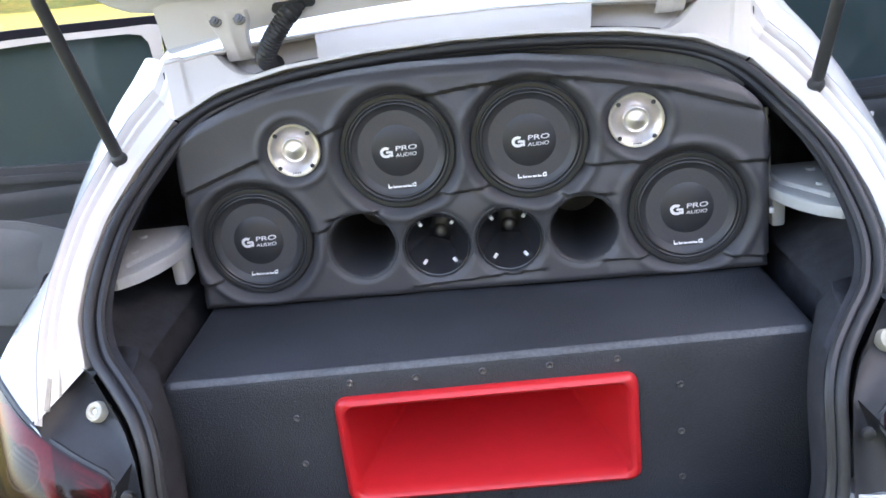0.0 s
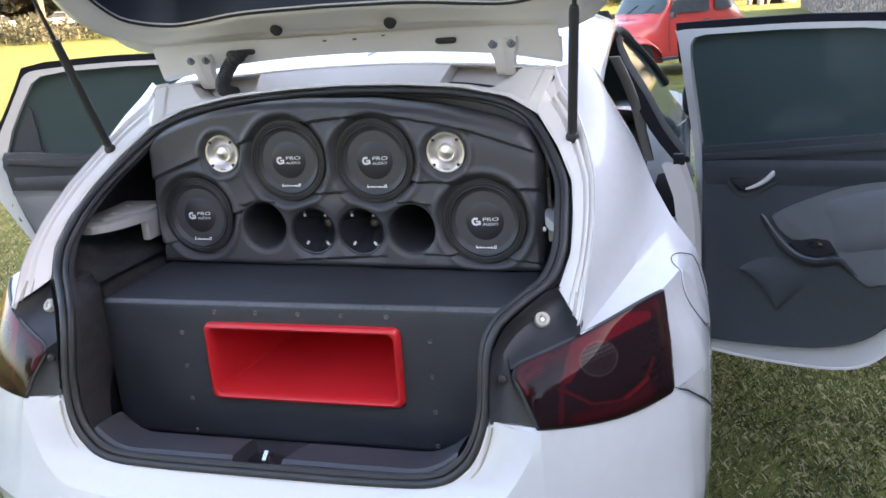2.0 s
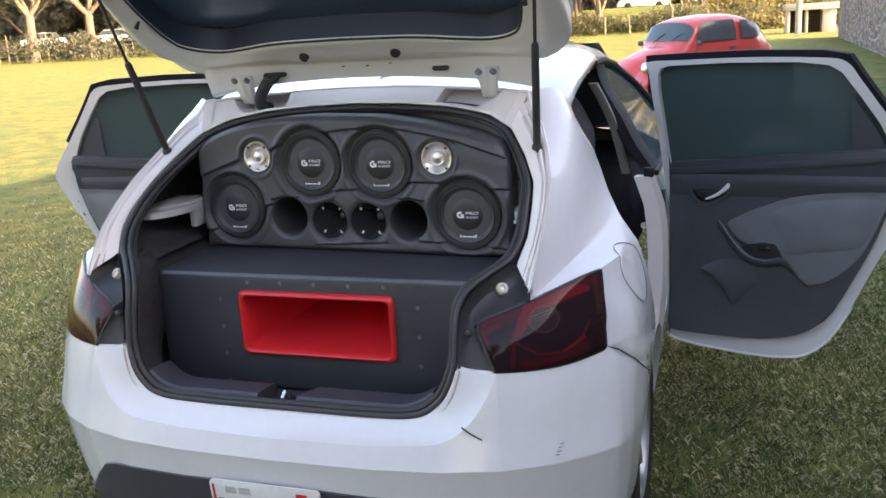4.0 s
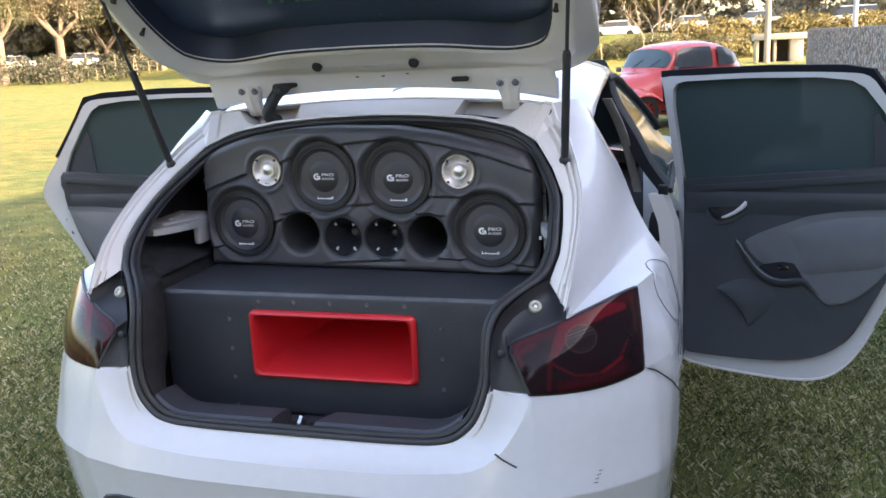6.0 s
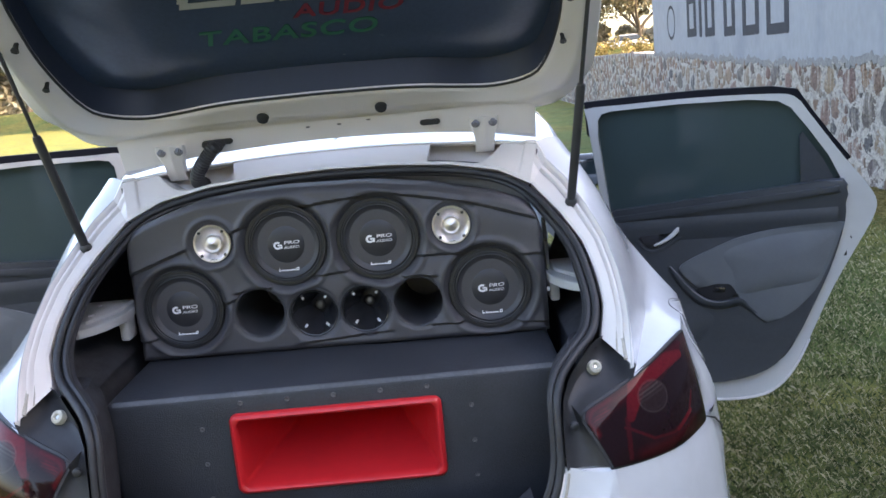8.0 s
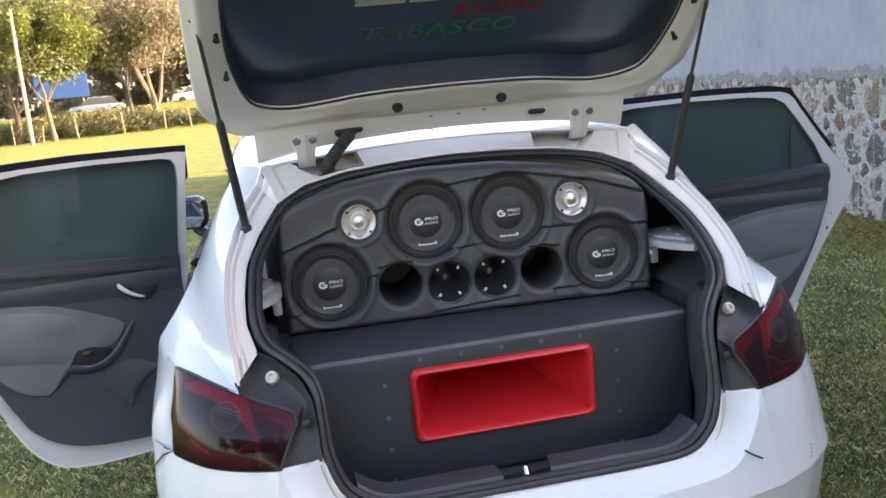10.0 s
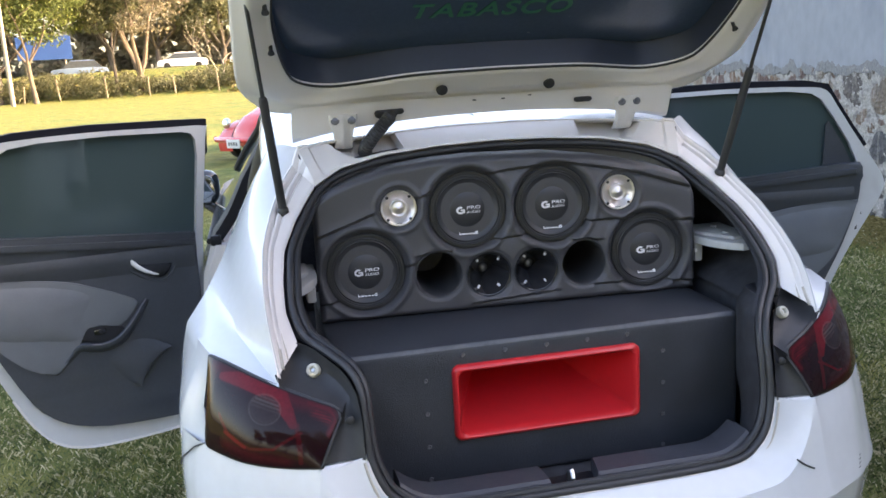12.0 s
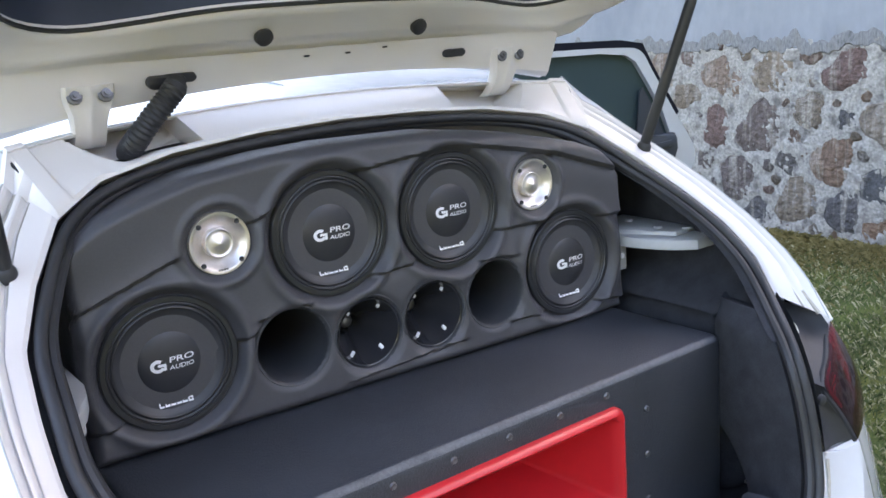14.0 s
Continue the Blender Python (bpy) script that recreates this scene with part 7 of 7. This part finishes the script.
# ---- the red beetle-shaped car ----
def build_round_car():
    paint = mat("coral_red_paint", (0.62, 0.060, 0.050), 0.25, var=0.06, scale=2, coat=0.6)
    c = thing("vintage_car", "rounded coral-red vintage car parked on the lawn", "car", (0.47, 15.37, 0))
    m = Matrix.Translation((0.47, 15.37, 0)) @ Matrix.Rotation(radians(223.5), 4, 'Z')

    def P(l, y, z):
        return m @ Vector((2.04 - l, y, z))
    ls = (0.22, 0.35, 0.55, 0.9, 1.18, 1.26, 1.36, 1.50, 1.62, 1.8, 2.1, 2.4, 2.7, 3.0, 3.25, 3.5, 3.75, 3.92, 4.0)
    hs = (0.50, 0.66, 0.80, 0.93, 0.985, 1.02, 1.17, 1.385, 1.44, 1.475, 1.50, 1.50, 1.46, 1.36, 1.22, 1.03, 0.80, 0.60, 0.45)
    ws = (0.24, 0.40, 0.52, 0.60, 0.63, 0.65, 0.66, 0.68, 0.69, 0.70, 0.70, 0.70, 0.69, 0.66, 0.60, 0.52, 0.40, 0.28, 0.16)
    SQ = (0.0, 0.20, 0.35, 0.45, 0.55, 0.70, 0.80, 1.0)
    SW, SZ = (0.0, 0.42, 0.70, 0.84, 0.92, 0.985, 1.0, 1.0), (1.0, 0.99, 0.955, 0.90, 0.80, 0.58, 0.45, 0.0)

    def section(l, q):
        """Share of the width and of the height at q, from 0 (top) to 1 (foot of the side)."""
        k = min(1.0, max(0.0, (l - 0.9) / 0.4)) * min(1.0, max(0.0, (3.5 - l) / 0.6))
        a = q * math.pi / 2
        return (interp(q, SQ, SW) * k + math.sin(a) ** 0.7 * (1 - k), interp(q, SQ, SZ) * k + max(0.0, math.cos(a)) ** 0.8 * (1 - k))

    def skin(l, q, k=1.0):
        w, z = section(l, abs(q))
        return P(l, math.copysign(w * interp(l, ls, ws) * k, q), 0.28 + (interp(l, ls, hs) - 0.28) * z + (k - 1) * 0.4)

    def across(l, z):
        """The q at which the side has this height."""
        h = interp(l, ls, hs)
        qs = np.linspace(0, 1, 101)
        return float(np.interp(z, [0.28 + (h - 0.28) * section(l, q)[1] for q in qs][::-1], qs[::-1]))
    bm = bmesh.new()
    rows = [[skin(l, q) for q in np.linspace(-1, 1, 49)] for l in sorted([*np.linspace(0.22, 4.0, 44), *ls[1:-1]])]
    loft(bm, rows, cap=True)
    part("body", bm, paint, c, angle=60)
    for s in (1, -1):
        for l0, l1, front in ((1.50, 2.36, True), (2.50, 3.06, False)):
            bm = bmesh.new()
            rows = []
            for l in np.linspace(l0, l1, 15):
                lo, hi = 1.03, interp(l, ls, hs) - 0.115
                if front:
                    lo, hi = 1.02, min(hi, 1.03 + (l - 1.48) * 2.2, 1.365)
                else:
                    hi = min(hi, 1.35 - 0.6 * max(0, l - 2.75) ** 1.5)
                    lo = 1.03 + 0.9 * max(0, l - 2.93) ** 1.1
                hi = max(hi, lo + 0.015)
                rows.append([skin(l, s * across(l, lo + (hi - lo) * j / 6), 1.045) for j in range(7)])
            loft(bm, rows)
            part("side_window", bm, M_TINT_FAR, c, "dark side window")
        # wings
        for l, r, y0 in ((0.80, 0.43, 0.62), (3.22, 0.44, 0.62)):
            bm = bmesh.new()
            rows = []
            for k in range(15):
                a = math.pi * (-0.10 + 1.15 * k / 14)
                cl, cz = l - r * math.cos(a) * 1.12, 0.30 + r * math.sin(a)
                rows.append([P(cl + (l - cl) * q, s * (y0 - 0.22 + 0.36 * math.sin(math.pi * min(1, t) / 2)), cz - 0.14 * (1 - math.cos(math.pi * t / 2)) * max(0, math.sin(a))) for t, q in ((0, 0), (0.3, 0), (0.6, 0.0), (0.85, 0.02), (1.0, 0.06))])
            loft(bm, rows)
            part("wing", bm, paint, c, "rounded red wing")
        bm = bmesh.new()
        box(bm, (-0.80, -0.09, -0.02), (0.80, 0.09, 0.03), 0.012, 1, m @ Matrix.Translation((0.02, s * 0.70, 0.30)))
        part("running_board", bm, M_TRIM, c, "black running board")
        for l in (0.80, 3.22):
            w = m @ Matrix.Translation((2.04 - l, s * 0.66, 0.31)) @ pose(0, 0, 0, -90 * s)
            bm = bmesh.new()
            lathe(bm, ((0.2, -.08), (.29, -.08), (.31, -.05), (.31, .05), (.29, .08), (.2, .08)), 28, w)
            wheel = part("wheel", bm, M_TYRE, c, "black tyre")
            bm = bmesh.new()
            lathe(bm, ((0, .06), (.04, .06), (.05, .05)), 16, w)
            lathe(bm, ((.2, .07), (.21, .075), (.22, .06)), 24, w)
            for k in range(12):
                box(bm, (.04, -.008, .05), (.205, .008, .065), 0, 1, w @ pose(0, 0, 0, 0, 0, 30 * k))
            part("rim", bm, paint, wheel, "red spoked rim")
        # headlight
        hl = m @ Matrix.Translation((1.62, s * 0.60, 0.66)) @ pose(0, 0, 0, 0, 80)
        bm = bmesh.new()
        lathe(bm, ((0.0, .035), (.05, .03), (.085, .015), (.095, .0), (.10, -.02)), 24, hl)
        part("headlight", bm, M_STEEL, c, "round chrome headlight")
        # door line and handle
        bm = bmesh.new()
        box(bm, (-0.07, -0.012, -0.012), (0.07, 0.012, 0.012), 0.004, 1, m @ Matrix.Translation((-0.22, s * 0.735, 0.90)))
        part("door_handle", bm, M_TRIM, c, "dark door handle")
        bm = bmesh.new()
        box(bm, (-0.02, -0.06, -0.045), (0.02, 0.06, 0.045), 0.015, 2, m @ Matrix.Translation((0.60, s * 0.80, 1.02)))
        part("wing_mirror", bm, M_TRIM, c, "black wing mirror")
        bm = bmesh.new()
        line = [skin(l, s * across(l, z), 1.006) for l, z in ((1.48, 0.42), (1.46, 0.7), (1.50, 0.98))]
        tube(bm, line, 0.006, 5)
        line = [skin(l, s * across(l, z), 1.006) for l, z in ((2.39, 0.42), (2.39, 0.7), (2.39, 1.38))]
        tube(bm, line, 0.006, 5)
        part("door_gap", bm, M_TRIM, c, "dark door gap")
    bm = bmesh.new()
    rows = []
    for l in np.linspace(1.275, 1.485, 7):
        q1 = across(l, max(1.045, interp(l, ls, hs) - 0.16))
        q1 = min(q1, 0.50)
        rows.append([skin(l, q, 1.04) for q in np.linspace(-q1, q1, 15)])
    loft(bm, rows)
    screen = part("windscreen", bm, M_TINT, c, "dark windscreen")
    for y in (-0.2, 0.25):
        bm = bmesh.new()
        tube(bm, [P(1.25, y, 1.05), P(1.36, y + 0.20, 1.20)], 0.008, 5)
        part("wiper", bm, M_TRIM, screen, "black wiper")
    for l, z in ((0.08, 0.40), (4.06, 0.42)):
        bm = bmesh.new()
        tube(bm, [P(l + 0.18 * (1 if l < 1 else -1), -0.72, z), P(l, -0.5, z), P(l - 0.02, 0, z), P(l, 0.5, z), P(l + 0.18 * (1 if l < 1 else -1), 0.72, z)], 0.05, 8)
        part("bumper", bm, paint, c, "red bumper")
    bm = bmesh.new()
    box(bm, (-0.012, -0.16, -0.075), (0.012, 0.16, 0.075), 0.006, 1, m @ Matrix.Translation((2.04, 0, 0.34)))
    part("number_plate", bm, M_PLATE, c, "white number plate with plain grey bars")
    bm = bmesh.new()
    for y in (-0.09, -0.03, 0.03, 0.09):
        box(bm, (-0.002, -0.02, -0.03), (0.002, 0.02, 0.03), 0, 1, m @ Matrix.Translation((2.054, y, 0.34)))
    part("bar", bm, M_STEEL_DULL, c)


build_round_car()


# ---- grass blades near the car ----
def build_grass():
    rnd = random.Random(11)
    verts, faces = [], []
    for k in range(560000):
        x, y = rnd.gauss(0.3, 2.6), 1.0 + rnd.gauss(0, 2.9)
        if y < -1.5 or x < -8:
            continue
        if abs(x) < 0.72 and 0.2 < y < 4:
            continue
        if x > wall_x(y) - 0.02:
            continue
        n = noise.noise((x * 2.2, y * 2.2, 0.3))
        if n > 0.05 and rnd.random() < min(0.7, (n - 0.05) * 2.5) or rnd.random() < 0.6 - (wall_x(y) - x) * 0.7:
            continue
        h = 0.011 + 0.019 * rnd.random() + 0.010 * n
        a = rnd.random() * 6.2832
        lean = 0.3 + 1.1 * rnd.random()
        dx, dy = math.cos(a), math.sin(a)
        w = 0.0009 + 0.0010 * rnd.random()
        i = len(verts)
        verts += [(x - dy * w, y + dx * w, -0.002), (x + dy * w, y - dx * w, -0.002), (x + dx * h * lean * 0.5 + dy * w * .7, y + dy * h * lean * 0.5 - dx * w * .7, h * 0.75), (x + dx * h * lean, y + dy * h * lean, h * (0.95 - 0.25 * rnd.random()))]
        faces += [(i, i + 1, i + 2), (i, i + 2, i + 3)]
    ob = raw_mesh("grass", verts, faces, M_BLADE)
    tagged(ob, "short green grass with dry straw blades", "grass", kind="stuff")


def build_dry_strip():
    """Dry, uncut grass along the foot of the wall."""
    rnd = random.Random(23)
    verts, faces = [], []
    for k in range(60000):
        y = rnd.uniform(-1.0, 11.0)
        x = wall_x(y) + 0.01 - abs(rnd.gauss(0, 0.33))
        h = (0.014 + 0.04 * rnd.random() ** 2) * (1.2 if wall_x(y) - x < 0.12 else 0.8)
        a = rnd.random() * 6.2832
        lean = 0.4 + 1.3 * rnd.random()
        dx, dy, w = math.cos(a), math.sin(a), 0.001 + 0.001 * rnd.random()
        i = len(verts)
        verts += [(x - dy * w, y + dx * w, -0.002), (x + dy * w, y - dx * w, -0.002), (x + dx * h * lean * 0.5 + dy * w * .7, y + dy * h * lean * 0.5 - dx * w * .7, h * 0.75), (x + dx * h * lean, y + dy * h * lean, h * (0.95 - 0.3 * rnd.random()))]
        faces += [(i, i + 1, i + 2), (i, i + 2, i + 3)]
    tagged(raw_mesh("dry_grass_strip", verts, faces, M_STRAW), "dry brown grass along the foot of the wall", "dry grass", kind="stuff")


build_dry_strip()
M_BLADE = ramp_mat("grass_blades", "island", ((0.0, (0.045, 0.068, 0.026)), (0.42, (0.135, 0.165, 0.064)), (0.66, (0.26, 0.245, 0.12)), (0.82, (0.54, 0.46, 0.28)), (1.0, (0.70, 0.60, 0.40))), var=0.35, scale=2.2, fine=5, translucent=0.25)
build_grass()


# ---- field stones of the wall ----
STONE_COLOURS = ((0.0, (0.135, 0.088, 0.080)), (0.18, (0.175, 0.118, 0.105)), (0.36, (0.235, 0.180, 0.135)), (0.52, (0.125, 0.108, 0.100)), (0.64, (0.088, 0.090, 0.098)), (0.78, (0.145, 0.105, 0.092)), (1.0, (0.205, 0.130, 0.090)))
M_STONE = ramp_mat("field_stone", "object", STONE_COLOURS, 0.85, 0.45, 3, 9, 1.0, 40, 0.06, drips=0.75)
M_STONE_FAR = ramp_mat("field_stone_far", "island", STONE_COLOURS, 0.85, 0.4, 12, 60, 1.0, 40, 0.02, drips=0.75)


def stone_mesh(rnd):
    """A rounded, uneven field stone, one across, its face towards -x."""
    n = 14
    verts, faces = [], []
    p1, p2, p3 = rnd.random() * 6.28, rnd.random() * 6.28, rnd.random() * 6.28
    rad = [1 + 0.17 * math.sin(2 * 2 * math.pi * j / n + p1) + 0.12 * math.sin(3 * 2 * math.pi * j / n + p2) + 0.05 * math.sin(5 * 2 * math.pi * j / n + p3) + rnd.uniform(-.07, .07) for j in range(n)]
    for k, d in ((1.0, -0.4), (0.97, 0.35), (0.86, 0.8), (0.5, 1.0)):
        for j in range(n):
            a = 2 * math.pi * j / n
            verts.append((-d * (1 + rnd.uniform(-0.12, 0.12)), k * rad[j] * math.cos(a), k * rad[j] * math.sin(a)))
    verts.append((-1.0, 0, 0))
    for r in range(3):
        for j in range(n):
            q = (j + 1) % n
            faces.append((r * n + j, r * n + q, (r + 1) * n + q, (r + 1) * n + j))
    faces += [(3 * n + j, 3 * n + (j + 1) % n, 4 * n) for j in range(n)]
    return verts, faces


def lay_stones(y0, y1, tries, rnd, got=None):
    """Places for stones, the largest first, close together with room for mortar."""
    got = got if got is not None else []
    for k in range(tries):
        a = 0.20 - 0.167 * (k / tries) ** 0.33
        a *= rnd.uniform(0.85, 1.1)
        y = rnd.uniform(y0, y1)
        top = stone_top(y)
        if top < 2.2 * a:
            continue
        z = rnd.uniform(a * 0.8, top - a * 0.8)
        if all(math.hypot(y - q[0], z - q[1]) > (a + q[2]) * 0.98 + 0.012 for q in got if abs(q[0] - y) < 0.6):
            got.append((y, z, a))
    # each stone swells until it nearly meets its neighbours
    full = []
    for y, z, a in got:
        room = min([math.hypot(y - q[0], z - q[1]) - q[2] for q in got if q[:2] != (y, z) and abs(q[0] - y) < 0.6] + [9])
        full.append((y, z, max(a, min(a * 1.16, room - 0.012, stone_top(y) - z, z + 0.03))))
    return full


def build_stones():
    rnd = random.Random(9)
    kinds = []
    for k in range(16):
        v, f = stone_mesh(rnd)
        me = bpy.data.meshes.new("stone")
        me.from_pydata(v, [], f)
        me.materials.append(M_STONE)
        me.polygons.foreach_set("use_smooth", [True] * len(me.polygons))
        kinds.append(me)
    near = lay_stones(-1.0, 9.0, 14000, rnd)
    far = lay_stones(9.0, 44, 12000, rnd) + lay_stones(-14, -1.2, 1500, rnd)
    far = [q for q in far if q not in near]
    near.sort(key=lambda q: -q[2])
    far += near[300:]
    for y, z, a in near[:300]:
        ob = new("stone", rnd.choice(kinds))
        ob.parent = wall
        ob.matrix_parent_inverse = Matrix.Translation(-wall.location)
        ob.matrix_basis = Matrix.Translation((wall_x(y) + 0.030, y, z)) @ Matrix.Rotation(rnd.uniform(-0.5, 0.5) + math.pi * rnd.choice((0, 1)), 4, 'X') @ Matrix.Diagonal((0.016 + 0.010 * rnd.random(), a * rnd.uniform(1.0, 1.15), a * rnd.uniform(0.85, 1.0), 1))
    verts, faces = [], []
    for y, z, a in far:
        v, f = stone_mesh(rnd)
        i = len(verts)
        verts += [(wall_x(y) + 0.030 + 0.026 * p[0], y + a * p[1], z + a * p[2]) for p in v]
        faces += [tuple(i + q for q in face) for face in f]
    ob = raw_mesh("far_stones", verts, faces, M_STONE_FAR, True)
    ob.parent = wall
    ob.matrix_parent_inverse = Matrix.Translation(-wall.location)
    tagged(ob, "more field stones", kind="stuff")


build_stones()
